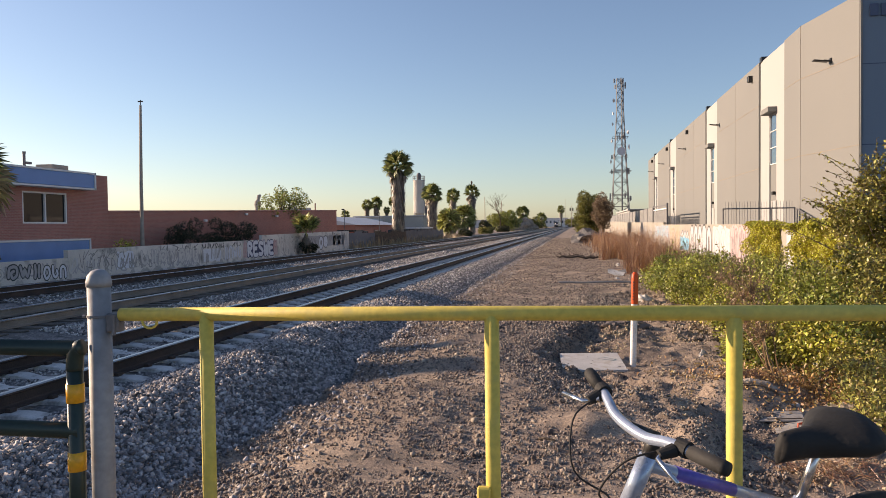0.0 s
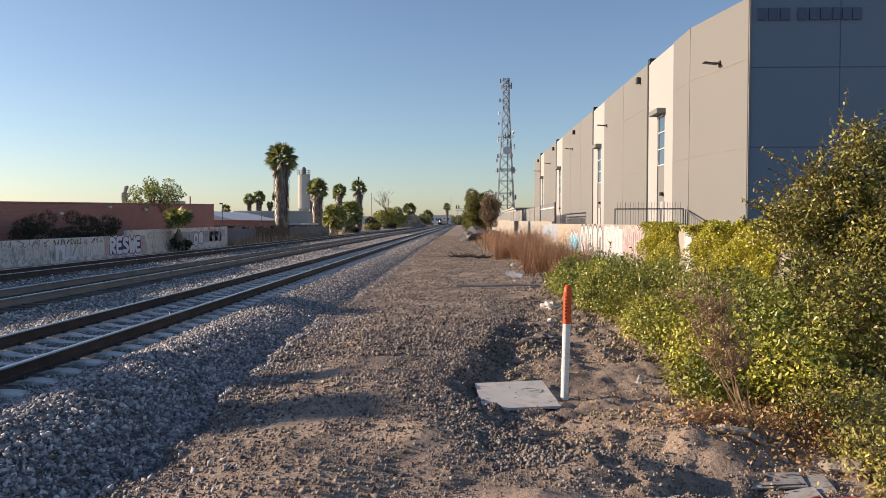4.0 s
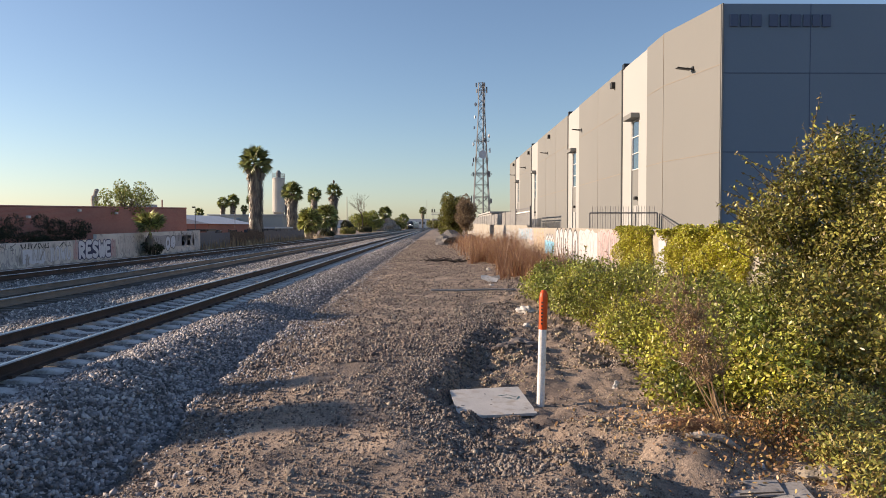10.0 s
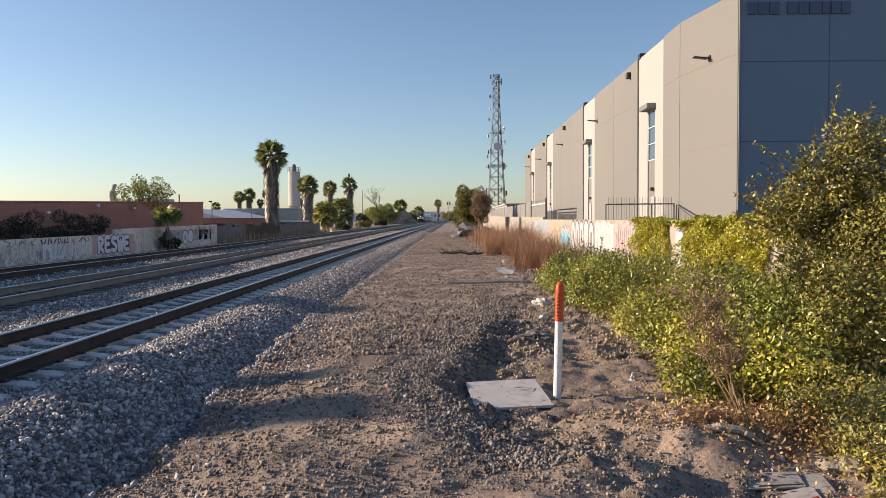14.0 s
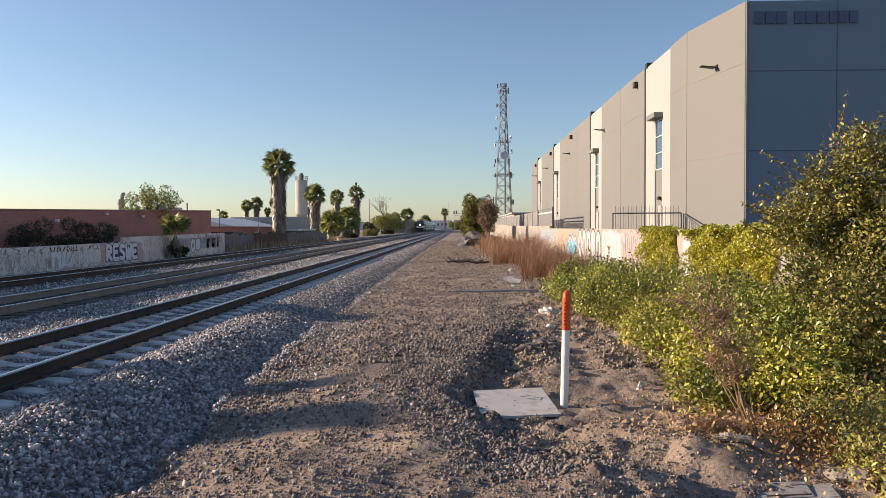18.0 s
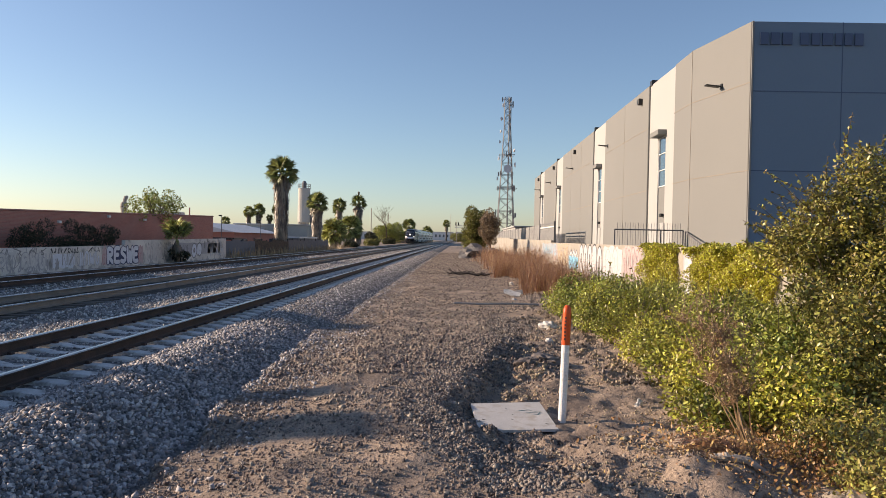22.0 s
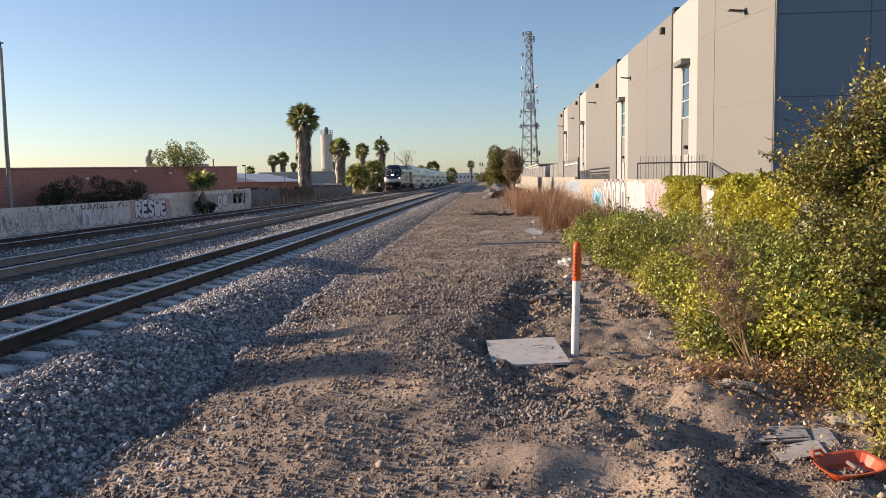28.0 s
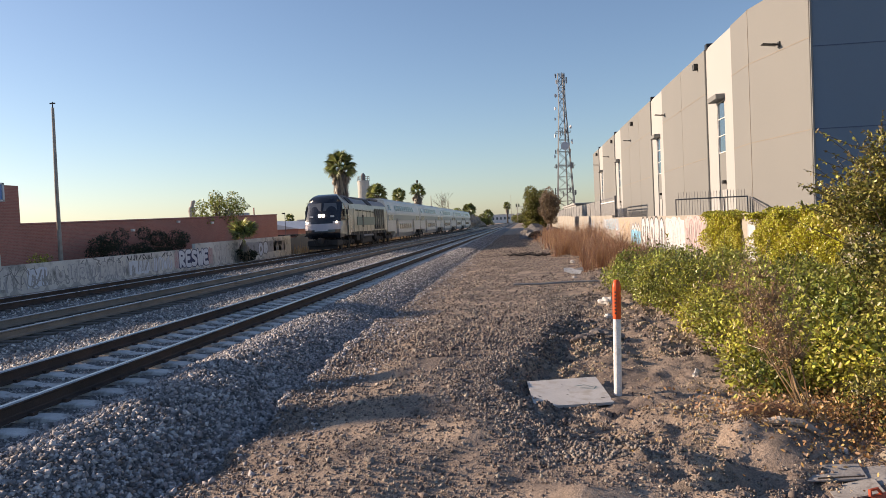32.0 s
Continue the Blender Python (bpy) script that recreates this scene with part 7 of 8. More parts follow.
    for x, w, z in prof:
        for j in range(m):
            a = 6.283 * j / m
            vs.append((-0.265 + x, w * math.cos(a), 0.865 + z + (0.05 if math.sin(a) > 0 else 0.046) * math.sin(a)))
    for i in range(len(prof) - 1):
        for j in range(m):
            fs.append((i * m + j, i * m + (j + 1) % m, (i + 1) * m + (j + 1) % m, (i + 1) * m + j))
    fs += [tuple(range(m))[::-1], tuple(range((len(prof) - 1) * m, len(prof) * m))]
    solid_normals(Shape().add(vs, fs).make("saddle", M_RUBBER, b, "black padded saddle", smooth=True))
    s = Shape()
    s.tube([head_t, head_t + Vector((-0.02, 0, 0.06))], 0.02, 12)
    s.tube([head_t + Vector((-0.02, 0, 0.05)), head_t + Vector((0.07, 0, 0.09))], 0.018, 12)
    s.make("stem", M_BLACK, b, smooth=True)
    # handlebar, turned with the fork
    turn = Matrix.Rotation(radians(3), 3, "Z")
    c0 = head_t + Vector((0.07, 0, 0.09))
    at = lambda x, y, z: c0 + turn @ Vector((x, y, z))
    s = Shape()
    s.tube(smooth_line([at(-0.055, -0.28, 0.03), at(-0.02, -0.15, 0.026), at(0, -0.06, 0.005), at(0, 0.06, 0.005), at(-0.02, 0.15, 0.026), at(-0.055, 0.28, 0.03)]), 0.0145, 12)
    s.make("handlebar", M_BIKE, b, smooth=True)
    for sy in (-1, 1):
        s = Shape()
        s.tube([at(-0.06, 0.296 * sy, 0.031), at(-0.056, 0.283 * sy, 0.03), at(-0.033, 0.195 * sy, 0.028)], [0.017, 0.019, 0.018], 16)
        s.make("grip", M_RUBBER, b, smooth=True)
        s = Shape()
        s.tube([at(-0.033, 0.19 * sy, 0.028), at(-0.026, 0.16 * sy, 0.027)], 0.022, 16)
        s.tube([at(-0.01, 0.165 * sy, 0.02), at(0.03, 0.16 * sy, 0.01)], [0.018, 0.013], 12)
        s.make("shifter", M_RUBBER, b)
        s = Shape()
        s.tube([at(0.0, 0.15 * sy, 0.018), at(0.04, 0.17 * sy, 0.005), at(0.05, 0.26 * sy, -0.008)], [0.008, 0.007, 0.006], 8)
        s.make("brake_lever", M_CHROME, b, smooth=True)
        s = Shape()
        pts = [at(0.02, 0.15 * sy, 0.015), at(0.10, 0.12 * sy, -0.02), at(0.12, 0.06 * sy, -0.14), Vector((0.41, 0.03 * sy, 0.76)), Vector((0.41, 0.02 * sy, 0.66))]
        s.tube(smooth_line(pts), 0.0028, 6, caps=False)
        s.make("cable", M_RUBBER, b, smooth=True)
    s = Shape()
    for z in (0.0, 1.0):
        s.tube([bb + Vector((0, 0.09 - 0.18 * z, 0)), bb + Vector((0.12 - 0.24 * z, 0.1 - 0.2 * z, -0.11 + 0.22 * z))], 0.01, 8)
        s.box(bb + Vector((0.12 - 0.24 * z, 0.14 - 0.28 * z, -0.11 + 0.22 * z)), (0.09, 0.08, 0.02))
    s.tube([bb + Vector((0, -0.1, 0)), bb + Vector((0, 0.1, 0))], 0.018, 10)
    s.make("crank", M_BLACK, b)
    s = Shape()
    s.tube([bb + Vector((-0.02, 0.06, 0.02)), bb + Vector((0.05, 0.2, -0.27))], 0.008, 8)
    s.make("kickstand", M_CHROME, b)
    b.matrix_basis = pose(1.32, -0.82, 0.485, BIKE_LEAN, 0, BIKE_TURN)
    return b


BIKE_LEAN, BIKE_TURN = -12, 209
bicycle()


# ---- far things ----
def tower():
    X, Y, H = 13.9, 220, 44.6
    t = thing("radio_tower", "tall grey lattice radio tower with antennas and dishes", "radio tower", at=(X, Y, 0))
    wid = lambda z: 2.7 - 1.75 * min(z / 36, 1.0)
    corner = lambda k, z: Vector((wid(z) * (1, 1, -1, -1)[k], wid(z) * (1, -1, -1, 1)[k], z))
    for k in range(4):
        s = Shape()
        s.tube([corner(k, 0), corner(k, 36), corner(k, H)], [0.16, 0.11, 0.09], 5)
        s.make("leg", M_TOWER, t)
    s = Shape()
    zs = list(np.arange(0, 36, 3.6)) + list(np.arange(36, H, 2.2)) + [H]
    for a, b in zip(zs, zs[1:]):
        for k in range(4):
            s.tube([corner(k, a), corner((k + 1) % 4, b)], 0.06, 4, caps=False)
            s.tube([corner((k + 1) % 4, a), corner(k, b)], 0.06, 4, caps=False)
            s.tube([corner(k, b), corner((k + 1) % 4, b)], 0.06, 4, caps=False)
    s.make("bracing", M_TOWER, t)
    s = Shape()
    s.tube([(0.5, 0, 0), (0.5, 0, H)], 0.22, 5)
    s.make("cable_ladder", M_TOWER, t)
    rng = random.Random(4)
    for z, a, r in ((23.2, -1.5, 1.25), (38.5, 2.6, 0.6), (34.5, 3.3, 0.5), (29.0, 0.2, 0.6), (26.5, 3.2, 0.6), (24.6, -0.2, 0.8), (31.5, 3.0, 0.5), (20.5, 3.1, 0.6)):
        d = Vector((math.cos(a), math.sin(a), 0))
        c = d * (wid(z) + 0.7) + Vector((0, 0, z))
        s = Shape()
        s.tube([c, c + d * 0.25, c + d * 0.45], [r * 0.35, r * 0.85, r], 14)
        s.make("dish", M_DISH, t)
    for z in (42.5, 44.0, 27.5, 21.8, 17.5, 10.5, 9.6):
        for k in range(4):
            a = rng.uniform(0, 6.283)
            d = Vector((math.cos(a), math.sin(a), 0))
            s = Shape()
            s.box(d * (wid(z) + 0.75) + Vector((0, 0, z)), (0.35, 0.2, rng.uniform(1.0, 1.9)), Matrix.Rotation(a, 3, "Z"))
            s.tube([(0, 0, z), d * (wid(z) + 0.7) + Vector((0, 0, z))], 0.05, 4)
            s.make("antenna", M_TOWER, t)
    for z in (17.5, 27.5):
        s = Shape()
        for k in range(4):
            s.tube([corner(k, z) * 1.0 + Vector((corner(k, z).x * 0.6, corner(k, z).y * 0.6, 0)), corner((k + 1) % 4, z) + Vector((corner((k + 1) % 4, z).x * 0.6, corner((k + 1) % 4, z).y * 0.6, 0))], 0.07, 4)
        s.make("platform", M_TOWER, t)


tower()


def silo():
    t = thing("silo", "tall pale silo on steel legs with a railed top", "silo", at=(-36.0, 170, 0))
    s = Shape()
    s.tube([(0, 0, 4.3), (0, 0, 5.3), (0, 0, 13.0), (0, 0, 13.2)], [0.5, 1.4, 1.4, 1.3], 20)
    s.make("drum", M_SILO, t)
    for k in range(4):
        a = 0.8 + k * 1.5708
        s = Shape()
        s.tube([(1.3 * math.cos(a), 1.3 * math.sin(a), -0.1), (1.3 * math.cos(a), 1.3 * math.sin(a), 5.6)], 0.13, 6)
        s.make("leg", M_SILO, t)
    s = Shape()
    for z in (13.6, 14.1):
        s.tube([(1.45 * math.cos(i * 0.524), 1.45 * math.sin(i * 0.524), z) for i in range(13)], 0.05, 4, caps=False)
    for i in range(12):
        s.tube([(1.45 * math.cos(i * 0.524), 1.45 * math.sin(i * 0.524), 13.0), (1.45 * math.cos(i * 0.524), 1.45 * math.sin(i * 0.524), 14.1)], 0.04, 4)
    s.make("railing", M_FENCE, t)
    s = Shape()
    s.tube([(0, 0, 13), (0, 0, 14.4), (0, 0, 14.9)], [0.5, 0.55, 0.25], 10)
    s.make("filter_unit", M_FENCE, t)
    s = Shape()
    s.box((1.6, 0.5, 4.6), (0.5, 0.3, 9.0))
    s.make("ladder", M_FENCE, t)


silo()


def shed(name, label, x0, x1, y0, y1, h, wall, roof=None, bands=0, category="building", pitch=0.0):
    t = thing(name, label, category)
    s = Shape()
    s.box(((x0 + x1) / 2, (y0 + y1) / 2, h / 2 - 0.1), (x1 - x0, y1 - y0, h + 0.2))
    w = s.make("wall", wall, t)
    s = Shape()
    if pitch:
        xm = (x0 + x1) / 2
        s.add([(x0 - 0.4, y0 - 0.4, h), (x1 + 0.4, y0 - 0.4, h), (xm, y0 - 0.4, h + pitch), (x0 - 0.4, y1 + 0.4, h), (x1 + 0.4, y1 + 0.4, h), (xm, y1 + 0.4, h + pitch)], [(0, 1, 2), (5, 4, 3), (0, 2, 5, 3), (2, 1, 4, 5), (1, 0, 3, 4)])
    else:
        s.box(((x0 + x1) / 2, (y0 + y1) / 2, h + 0.13), (x1 - x0 + 0.6, y1 - y0 + 0.6, 0.22))
    s.make("roof", roof or M_ROOF, t)
    n = max(1, int((y1 - y0) / 6))
    for k in range(bands and n):
        y = y0 + (k + 0.5) * (y1 - y0) / n
        s = Shape()
        s.box((x1 + 0.03, y, h * 0.55), (0.1, min(3.0, (y1 - y0) / n * 0.6), h * 0.3))
        s.make("window", M_GLASS, t)
    n = max(1, int((x1 - x0) / 5))
    for k in range(bands and n):
        x = x0 + (k + 0.5) * (x1 - x0) / n
        s = Shape()
        s.box((x, y0 - 0.03, h * 0.55), (min(2.4, (x1 - x0) / n * 0.6), 0.1, h * 0.3))
        s.make("window", M_GLASS, t)
    return t


shed("house", "salmon stucco house with a low white roof beyond the wall", -34, -24.5, 80, 100, 2.3, M_PINK, M_DISH, 1, pitch=1.1)
# a closed box: its dark walls stand in for the shade inside
shed("shed", "low shed by the tracks, white roof, open shade drawn as dark walls", -27, -21.8, 100, 112, 1.7, M_FARDARK, M_DISH)
shed("warehouse_far", "long pale flat-roofed warehouse beyond the houses", -75, -40, 130, 150, 3.4, M_FAR, M_DISH)
shed("warehouse_far", "white low industrial building in the distance", -56, -9, 1000, 1060, 11.5, M_DISH, M_ROOF, 1)
shed("warehouse_far", "low tan building beside the far tracks", -46, -31, 150, 168, 4.2, M_SILO, M_ROOF)
shed("warehouse_far", "white building behind the brown tree", 9.8, 22, 124, 160, 4.3, M_WHITEP, M_ROOF)
shed("warehouse_far", "distant grey buildings at the end of the tracks", -8, 14, 1300, 1360, 15, M_FAR, M_ROOF, 1)
shed("warehouse_far", "distant blue-grey warehouse on the horizon", -190, -60, 760, 800, 8, M_FAR, M_ROOF, 1)
shed("warehouse_far", "distant grey shed on the horizon", 6, 40, 600, 700, 9, M_FARDARK, M_ROOF, 1)
shed("container", "dark red rubbish skip beyond the wall", -25.4, -22.2, 72, 74, 1.5, M_BRICK, M_BLACK, category="skip")


def yard_fence():
    f = thing("yard_fence", "rusty corrugated fence along the far side of the tracks", "fence")
    y, k = 62.8, 0
    while y < 112:
        L = 2.4
        h = 1.5 + 0.12 * math.sin(k * 1.9)
        s = Shape()
        n = 10
        vs = []
        for i in range(n + 1):
            x = -20.0 + (0.04 if i % 2 else -0.04)
            vs += [(x, y + L * i / n, -0.1), (x, y + L * i / n, h)]
        s.add(vs, [(2 * i, 2 * i + 1, 2 * i + 3, 2 * i + 2) for i in range(n)])
        ob = s.make("panel", M_FARDARK if k < 4 else (M_PALMBARK if k < 10 else M_FENCE), f)
        ob.modifiers.new("thickness", "SOLIDIFY").thickness = 0.02
        s = Shape()
        s.box((-20.1, y, h / 2), (0.08, 0.08, h + 0.3))
        s.make("post", M_LOGW, f)
        y += L
        k += 1


yard_fence()


def signal_bridge():
    t = thing("signal_bridge", "steel signal bridge over the distant tracks", "signal bridge", at=(0, 400, 0))
    for x in (8.6,):
        s = Shape()
        for dx in (-0.5, 0.5):
            s.tube([(x + dx, 0, -0.1), (x + dx, 0, 9.6)], 0.14, 5)
        for z in np.arange(0.5, 9, 1.2):
            s.tube([(x - 0.5, 0, z), (x + 0.5, 0, z + 1.2)], 0.07, 4)
        s.make("leg", M_FAR, t)
    s = Shape()
    for z in (8.4, 9.6):
        s.tube([(-2.6, 0, z), (9, 0, z)], 0.13, 5)
    for k in range(9):
        s.tube([(-2.4 + k * 1.25, 0, 8.4), (-1.15 + k * 1.25, 0, 9.6)], 0.07, 4)
    s.make("beam", M_FAR, t)
    for x in (-2.0, -0.6, 2.8, 4.0):
        s = Shape()
        s.box((x, -0.3, 10.4), (0.6, 0.3, 1.7), bev=0.05)
        s.make("signal_head", M_BLACK, t)


signal_bridge()

for i, (x, y, h) in enumerate(((-10.2, 800, 30), (-36, 300, 14), (-32, 330, 13), (-44.9, 40, 12.5), (-70, 330, 15), (-2.0, 500, 15))):
    t = thing("power_pole", "distant wooden power pole with crossarms", "pole", at=(x, y, 0))
    s = Shape()
    s.tube([(0, 0, -0.2), (0, 0, h)], [0.2, 0.13], 7)
    s.make("mast", M_POLE, t)
    if i == 3:
        for z in (h - 0.4, h - 1.7, h - 3.0):
            s = Shape()
            s.box((0.6, 0, z), (1.6, 0.12, 0.12))
            s.tube([(1.3, 0, z), (1.3, 0, z - 0.45)], 0.05, 6)
            s.make("crossarm", M_POLE, t)
for x, y, h in ((-20.5, 63.5, 3.7), (-20.6, 76.5, 3.6)):
    t = thing("street_lamp", "small lamp post beyond the wall", "street lamp", at=(x, y, 0))
    s = Shape()
    s.tube([(0, 0, -0.1), (0, 0, h)], 0.03, 6)
    s.make("mast", M_FENCE, t)
    s = Shape()
    s.box((-0.12, 0, h), (0.28, 0.18, 0.12), bev=0.03)
    s.make("lamp_head", M_BLACK, t)


# ---- the train ----
def hull(section, ys, parent, name, mats, label="", kmap=None, scale=None):
    """A body: a section (x, z) swept along y; scale(i) gives (sx, dz) at each place; kmap(j) picks the material of side j."""
    n = len(section)
    s = Shape()
    vs = []
    for i, y in enumerate(ys):
        sx, top = scale(i) if scale else (1.0, None)
        for x, z in section:
            vs.append((x * sx, y, z if top is None else min(z, top)))
    s.add(vs, [])
    for i in range(len(ys) - 1):
        for j in range(n):
            a, b = i * n + j, i * n + (j + 1) % n
            s.f.append((a, b, b + n, a + n))
            s.k.append(kmap(j) if kmap else 0)
    s.f.append(tuple(range(n)))
    s.k.append(0)
    s.f.append(tuple(range((len(ys) - 1) * n, len(ys) * n))[::-1])
    s.k.append(0)
    return s.make(name, mats, parent, label)


def bogie(parent, y, axles, base):
    s = Shape()
    s.box((0, y, 0.62), (2.3, base + 1.2, 0.24), bev=0.05)
    for sx in (-1, 1):
        s.box((1.08 * sx, y, 0.62), (0.22, base + 1.5, 0.34), bev=0.06)
        for k in range(axles):
            yy = y + (k - (axles - 1) / 2) * base / (axles - 1)
            s.box((1.17 * sx, yy, 0.48), (0.2, 0.34, 0.34), bev=0.05)
            s.tube([(1.12 * sx, yy - 0.55, 0.75), (1.12 * sx, yy - 0.55, 1.05)], 0.1, 8)
    b = s.make("bogie", M_UNDER, parent)
    for k in range(axles):
        yy = y + (k - (axles - 1) / 2) * base / (axles - 1)
        for sx in (-1, 1):
            w = Shape()
            w.tube([(0.70 * sx, yy, 0.48), (0.84 * sx, yy, 0.48)], [0.5, 0.48] if sx > 0 else [0.48, 0.5], 24)
            w.make("wheel", M_UNDER, b)


def locomotive():
    t = thing("locomotive", "black and silver diesel passenger locomotive with lit headlamps", "locomotive")
    W = 1.52
    # long body with rounded roof shoulders
    sec = ((-W, 1.42), (W, 1.42), (W, 2.2), (W, 3.35), (1.42, 3.85), (1.0, 4.3), (0.55, 4.45), (-0.55, 4.45), (-1.0, 4.3), (-1.42, 3.85), (-W, 3.35), (-W, 2.2))
    hull(sec, (3.6, 20.7), t, "body", [M_LOCOSILVER, M_GREYMETAL], kmap=lambda j: 1 if j in (4, 5, 6, 7, 8) else 0)
    # cab: the nose leans back from the bumper to the roof
    rows = ((0.35, 1.0, 1.30), (0.0, 1.35, 1.42), (-0.03, 1.6, 1.44), (0.02, 1.95, 1.46), (0.10, 2.35, 1.47), (0.55, 3.15, 1.46), (1.05, 3.95, 1.36), (1.6, 4.42, 1.02), (2.3, 4.6, 0.8))
    rows = [tuple(p) for p in smooth_line(rows, 3)]
    s = Shape()
    m = 17
    vs = []
    for y, z, w in rows:
        for j in range(m):
            u = -1 + 2 * j / (m - 1)
            vs.append((u * w, y + 0.55 * abs(u) ** 2.6 * (1.0 if z < 4 else 0.4), z))
    fs, ks = [], []
    for i in range(len(rows) - 1):
        zm = (rows[i][1] + rows[i + 1][1]) / 2
        for j in range(m - 1):
            fs.append((i * m + j, i * m + j + 1, (i + 1) * m + j + 1, (i + 1) * m + j))
            u = abs(-1 + 2 * (j + 0.5) / (m - 1))
            ks.append(1 if 1.62 + 0.1 * u < zm < 2.22 + 0.12 * u * u else 0)
    o = len(vs)
    back = ((-W, 3.6, 1.25), (W, 3.6, 1.25), (W, 3.6, 3.35), (1.42, 3.6, 3.85), (1.0, 3.6, 4.3), (0.55, 3.6, 4.6), (-0.55, 3.6, 4.6), (-1.0, 3.6, 4.3), (-1.42, 3.6, 3.85), (-W, 3.6, 3.35))
    vs += back
    right = [i * m + m - 1 for i in range(len(rows))]
    left = [i * m for i in range(len(rows))]
    fs += [tuple(right + [o + 5, o + 4, o + 3, o + 2, o + 1]), tuple((left + [o + 6, o + 7, o + 8, o + 9, o])[::-1]), tuple([left[-1] + k for k in range(m)] + [o + 5, o + 6]), tuple([o, o + 1] + [right[0] - k for k in range(m)])]
    ks += [2, 2, 0, 0]
    s.v, s.f, s.k = vs, fs, ks
    cab = s.make("cab", [M_LOCOBLACK, M_LOCOLILAC, M_LOCOSILVER], t, "rounded black cab with a pale nose band")
    # black sides of the cab above the belt
    for sx in (-1, 1):
        s = Shape()
        q = [(sx * 1.475, 0.62, 2.5), (sx * 1.50, 1.2, 3.5), (sx * 1.44, 1.7, 3.9), (sx * 1.56, 2.6, 3.35), (sx * 1.565, 2.3, 2.45)]
        s.add(q + [(x - sx * 0.12, y, z) for x, y, z in q], [(0, 1, 2, 3, 4), (9, 8, 7, 6, 5)] + [(i, i + 5, (i + 1) % 5 + 5, (i + 1) % 5) for i in range(5)])
        solid_normals(s.make("cab_side", M_LOCOBLACK, t))
        s = Shape()
        s.box((sx * 1.56, 2.0, 3.05), (0.06, 0.85, 0.62), bev=0.02)
        s.make("side_window", M_TRAINGLASS, t)
        s = Shape()
        s.box((sx * 1.555, 3.2, 2.25), (0.05, 0.62, 2.1), bev=0.02)
        s.make("cab_door", M_LOCOSILVER, t)
        s = Shape()
        s.tube([(sx * 1.6, 2.75, 1.3), (sx * 1.6, 2.75, 3.0)], 0.02, 6)
        s.tube([(sx * 1.6, 3.6, 1.3), (sx * 1.6, 3.6, 3.0)], 0.02, 6)
        s.make("grab_rail", M_CHROME, t)
        # windscreens follow the lean of the cab front
        s = Shape()
        q = [(sx * 0.1, 0.60, 3.22), (sx * 1.15, 0.95, 3.22), (sx * 1.05, 1.18, 3.85), (sx * 0.1, 0.94, 3.85)]
        q = [(x, y - 0.06, z) for x, y, z in q]
        s.add(q + [(x, y + 0.03, z) for x, y, z in q], [(0, 1, 2, 3), (7, 6, 5, 4), (0, 4, 5, 1), (1, 5, 6, 2), (2, 6, 7, 3), (3, 7, 4, 0)])
        solid_normals(s.make("windscreen", M_WINDSCREEN, t))
        s = Shape()
        s.tube([(sx * 0.15, 0.24, 2.83), (sx * 0.15, 0.36, 2.83)], 0.11, 16)
        s.make("headlamp", M_HEADLAMP, t, "lit white headlamp")
        s = Shape()
        s.box((sx * 0.86, 0.40, 2.76), (0.3, 0.06, 0.13), Matrix.Rotation(sx * 0.28, 3, "Z"))
        s.make("number_bar", M_DISH, t)
        s = Shape()
        s.tube([(sx * 1.2, 0.28, 2.3), (sx * 1.2, 0.46, 2.3)], 0.085, 12)
        s.make("ditch_lamp", M_DITCHLAMP, t, "dim ditch lamp")
        # side band, vents and grilles
        s = Shape()
        s.box((sx * 1.552, 12.4, 2.35), (0.04, 12.2, 0.75))
        s.make("side_band", M_LOCOGREEN, t)
        for y in (8.6,) + tuple(14.4 + 1.05 * k for k in range(5)):
            s = Shape()
            s.box((sx * 1.57, y, 2.35 if y < 10 else 2.55), (0.06, 0.5 if y < 10 else 0.55, 1.1 if y < 10 else 2.0), bev=0.02)
            s.make("vent", M_BLACK, t)
        for k in range(9):
            s = Shape()
            s.box((sx * 1.556, 5.0 + 1.75 * k, 2.3), (0.03, 0.04, 2.3))
            s.make("panel_rib", M_LOCOSILVER, t)
    s = Shape()
    s.box((0, 11, 4.46), (1.5, 6, 0.2), bev=0.08)
    s.box((0, 17.5, 4.52), (1.7, 4, 0.26), bev=0.08)
    s.box((0, 5.5, 4.5), (1.2, 2.4, 0.2), bev=0.08)
    s.make("roof_equipment", M_FENCE, t)
    s = Shape()
    s.box((0, 1.1, 0.62), (2.5, 1.7, 0.5), bev=0.08)
    s.prism(((-1.15, 0.15), (1.15, 0.15), (1.25, 0.75), (-1.25, 0.75)), lambda u, v, w: (u, 0.15 + w + 0.25 * abs(u) / 1.35, v), 0.12)
    s.make("pilot", M_UNDER, t)
    s = Shape()
    s.box((0, -0.22, 0.85), (0.34, 0.6, 0.42), bev=0.06)
    for x in (-0.6, -0.4, 0.4, 0.6):
        s.tube([(x, 0.1, 0.95), (x, -0.1, 0.7), (x * 0.8, -0.12, 0.45)], 0.03, 6)
    s.make("coupler", M_UNDER, t)
    s = Shape()
    s.box((0, 11.4, 0.72), (2.6, 4.6, 0.85), bev=0.12)
    s.make("fuel_tank", M_UNDER, t)
    s = Shape()
    s.box((0, 11.2, 1.28), (2.9, 18.6, 0.3))
    s.make("sill", M_UNDER, t)
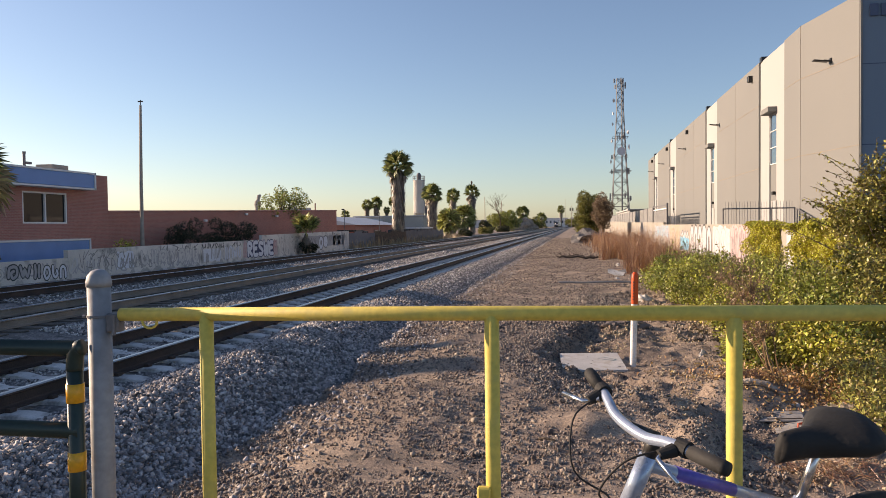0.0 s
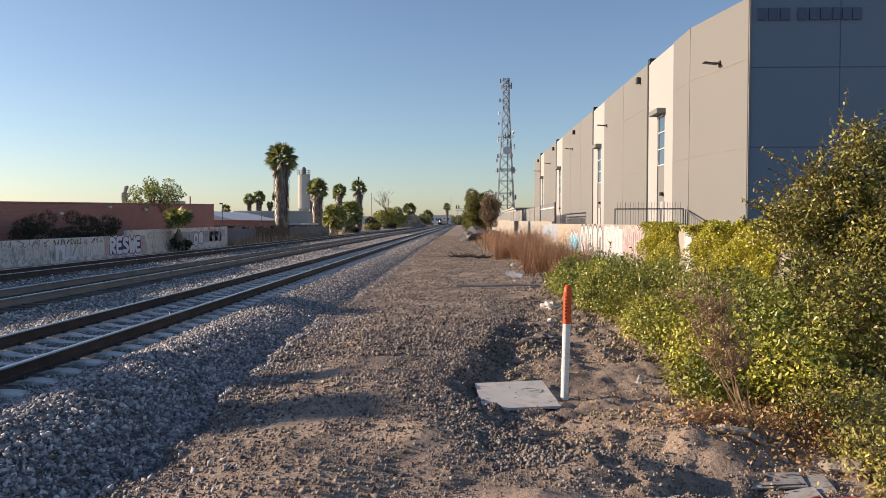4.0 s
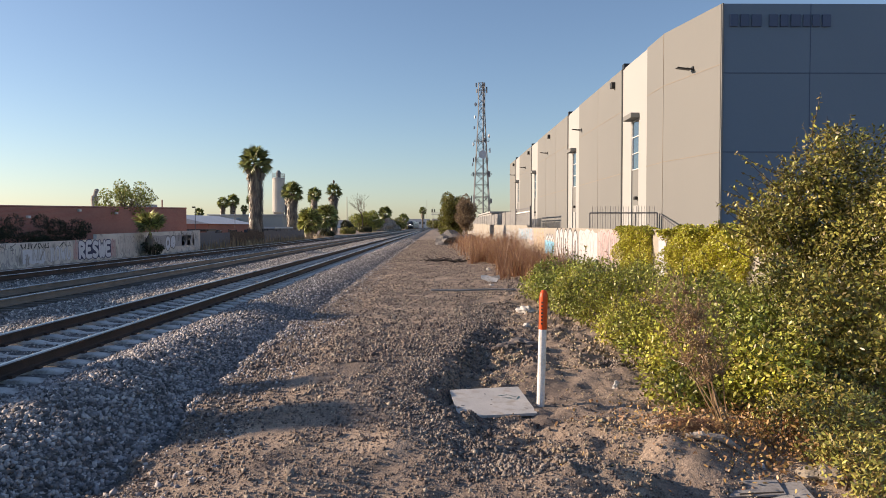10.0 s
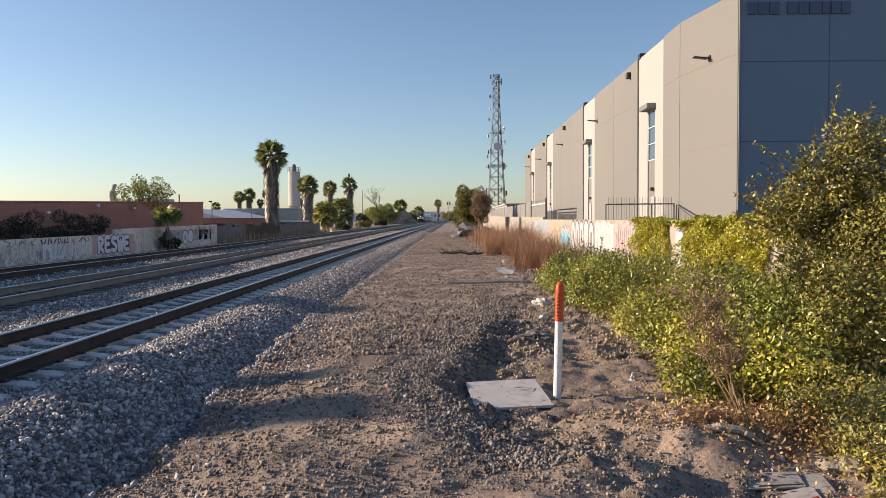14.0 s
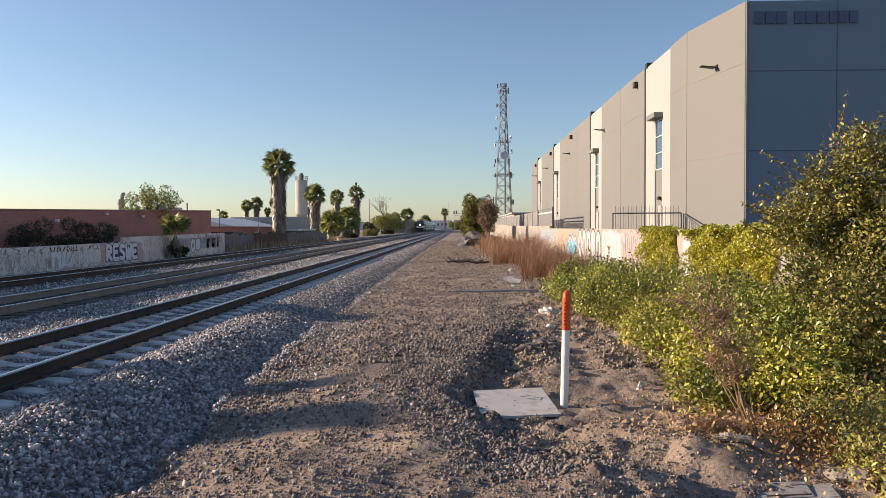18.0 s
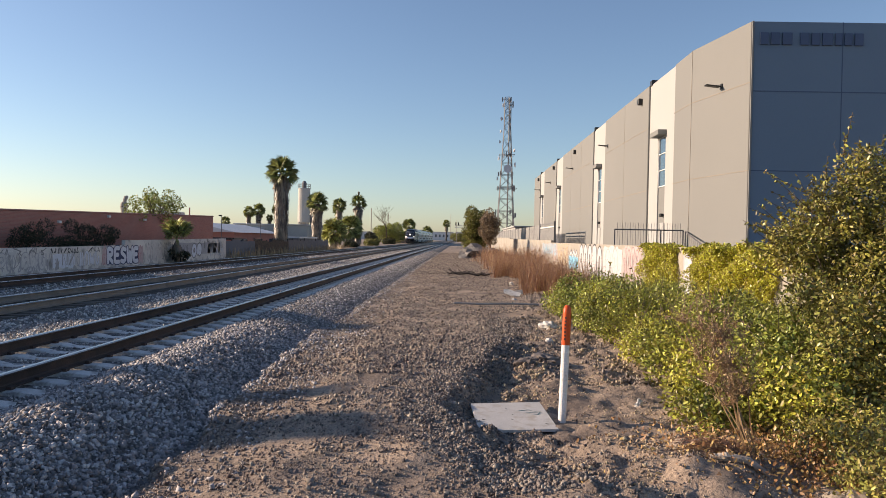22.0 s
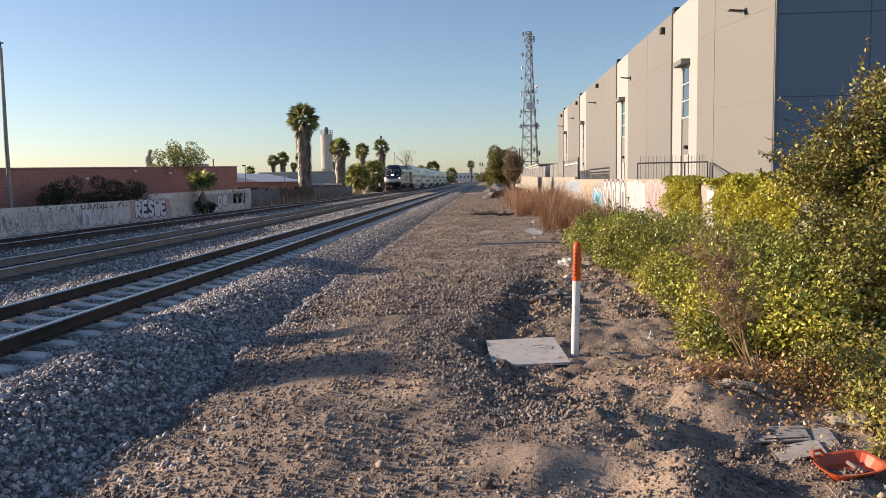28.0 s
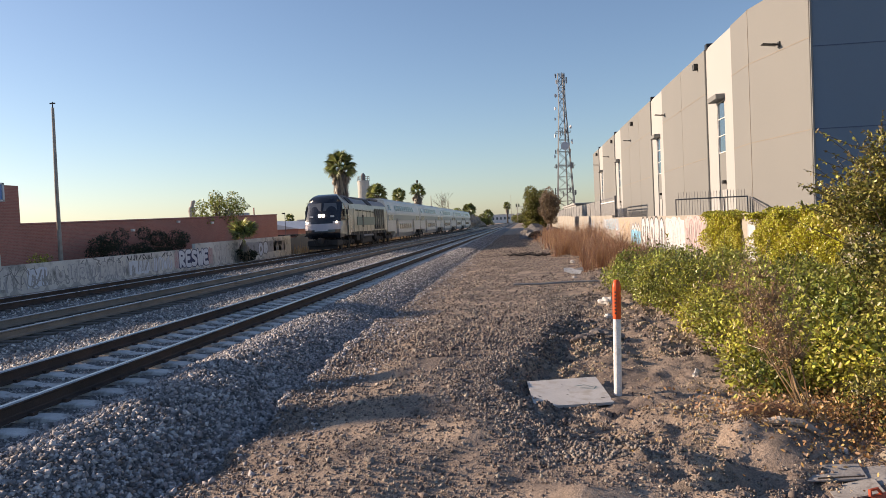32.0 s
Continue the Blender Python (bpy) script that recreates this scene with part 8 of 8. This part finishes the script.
    # boxes, pipes and air tanks along the dark underframe
    for sx in (-1, 1):
        for y, l, z, hh in ((6.9, 1.2, 0.9, 0.5), (8.5, 0.9, 0.95, 0.4), (14.6, 1.1, 0.9, 0.5), (20.0, 0.8, 0.95, 0.4)):
            s = Shape()
            s.box((sx * 1.3, y, z), (0.3, l, hh), bev=0.04)
            s.make("equipment_box", M_UNDER, t)
        s = Shape()
        s.tube([(sx * 1.38, 3.6, 1.2), (sx * 1.38, 20.4, 1.2)], 0.04, 6)
        s.tube([(sx * 1.36, 9.2, 1.02), (sx * 1.36, 13.6, 1.02)], 0.12, 10)
        s.make("air_pipe", M_GREYMETAL, t)
        # stepped ladder below the cab door
        s = Shape()
        for z in (0.45, 0.8, 1.15):
            s.box((sx * 1.42, 3.2, z), (0.22, 0.6, 0.04))
        for y in (2.92, 3.48):
            s.box((sx * 1.5, y, 0.8), (0.04, 0.04, 0.8))
        s.make("step_ladder", M_UNDER, t)
        # dark glazed roof shoulder and mirrors
        for y, l in ((4.6, 1.5), (12.2, 1.8)):
            s = Shape()
            s.box((sx * 1.23, y, 4.1), (0.7, l, 0.06), Matrix.Rotation(sx * 0.82, 3, "Y"))
            s.make("roof_hatch", M_UNDER, t)
        s = Shape()
        s.box((sx * 1.72, 1.9, 3.1), (0.16, 0.08, 0.42), bev=0.02)
        s.make("mirror", M_LOCOBLACK, t)
        for k in range(6):
            s = Shape()
            s.box((sx * 1.55, 6.2 + 1.4 * k, 3.3 - 0.02 * k), (0.03, 0.9, 0.09))
            s.make("side_grille", M_UNDER, t)
    bogie(t, 4.4, 2, 2.7)
    bogie(t, 17.6, 2, 2.7)
    return t


def coach():
    t = thing("passenger_coach", "white bilevel passenger coach with grey-green window bands", "passenger coach", "coaches of the train")
    W, L = 1.5, 25.5
    sec = ((-1.2, 0.45), (1.2, 0.45), (W, 0.95), (W, 3.3), (1.18, 4.55), (0.8, 4.8), (-0.8, 4.8), (-1.18, 4.55), (-W, 3.3), (-W, 0.95))
    low = ((-1.2, 1.15), (1.2, 1.15), (W, 1.2), (W, 3.3), (1.18, 4.55), (0.8, 4.8), (-0.8, 4.8), (-1.18, 4.55), (-W, 3.3), (-W, 1.2))
    hull(low, (0.15, L), t, "body", M_COACH)
    hull(sec, (4.6, L - 4.6), t, "lower_body", M_COACH, scale=lambda i: (1.002, None))
    for sx in (-1, 1):
        s = Shape()
        s.box((sx * 1.505, L / 2, 2.72), (0.03, L - 0.6, 0.62))
        s.make("side_band", M_COACHBAND, t)
        slope = Matrix.Rotation(sx * -0.253, 3, "Y")
        # upper-deck windows sit in the tapered side
        s = None
        base = None
        for k in range(9):
            y = 6.3 + k * 1.62
            if base is None:
                q = Shape()
                q.box((0, 0, 0), (0.05, 1.3, 0.62), slope, bev=0.02)
                base = q.make("window", M_TRAINGLASS, t)
                ob = base
            else:
                ob = new("window", base.data)
                ob.parent = t
            ob.matrix_basis = pose(sx * 1.375, y, 3.82)
        for y, z in [(1.5, 2.72), (3.0, 2.72), (L - 1.5, 2.72), (L - 3.0, 2.72), (2.2, 3.82)] + [(8.6 + k * 1.6, 1.72) for k in range(6)]:
            q = Shape()
            q.box((sx * (1.51 if z < 3 else 1.375), y, z), (0.05, 1.15, 0.6), slope if z > 3 else None, bev=0.02)
            q.make("window", M_TRAINGLASS, t)
        for y in (6.4, L - 6.4):
            q = Shape()
            q.box((sx * 1.5, y, 1.62), (0.05, 1.35, 2.05), bev=0.02)
            d = q.make("door", M_FENCE, t)
            for dy in (-0.34, 0.34):
                q = Shape()
                q.box((sx * 1.53, y + dy, 1.95), (0.03, 0.4, 0.85), bev=0.02)
                q.make("door_pane", M_TRAINGLASS, d)
    s = Shape()
    s.box((0, 0.02, 2.4), (1.0, 0.3, 2.3), bev=0.05)
    s.box((0, L + 0.2, 2.4), (1.0, 0.3, 2.3), bev=0.05)
    s.make("gangway", M_UNDER, t)
    s = Shape()
    for y in (0.16, L - 0.01):
        s.box((0, y, 2.72), (2.6, 0.05, 0.4))
    s.make("end_band", M_COACHBAND, t)
    s = Shape()
    s.box((0, 3.2, 4.82), (1.3, 2.4, 0.2), bev=0.05)
    s.make("air_conditioner", M_FENCE, t)
    s = Shape()
    s.box((0, L - 3.2, 4.82), (1.3, 2.4, 0.2), bev=0.05)
    s.make("air_conditioner", M_FENCE, t)
    s = Shape()
    s.box((0, 0.3, 0.95), (2.4, 0.4, 0.5))
    s.make("end_sill", M_UNDER, t)
    s = Shape()
    s.box((0, L - 0.2, 0.95), (2.4, 0.4, 0.5))
    s.make("end_sill", M_UNDER, t)
    bogie(t, 2.6, 2, 2.5)
    bogie(t, L - 2.4, 2, 2.5)
    return t


LOCO = locomotive()
COACH = coach()
COACHES = [COACH] + [copy_thing(COACH, Matrix.Identity(4)) for _ in range(4)]

FRONT, SPEED = 56.2, 17.25  # where the nose stands at the clip's end, and metres a second


def motions():
    times = [0.0, 0.1] + [float(k) for k in range(1, 32)] + [31.9, 32.0]
    for ob, back in [(LOCO, 0.0)] + [(c, 21.0 + 25.95 * i) for i, c in enumerate(COACHES)]:
        walk(ob, [(t, pose(TRACKS[2], FRONT + SPEED * (32 - t) + back, RAIL_Z)) for t in times])


motions()
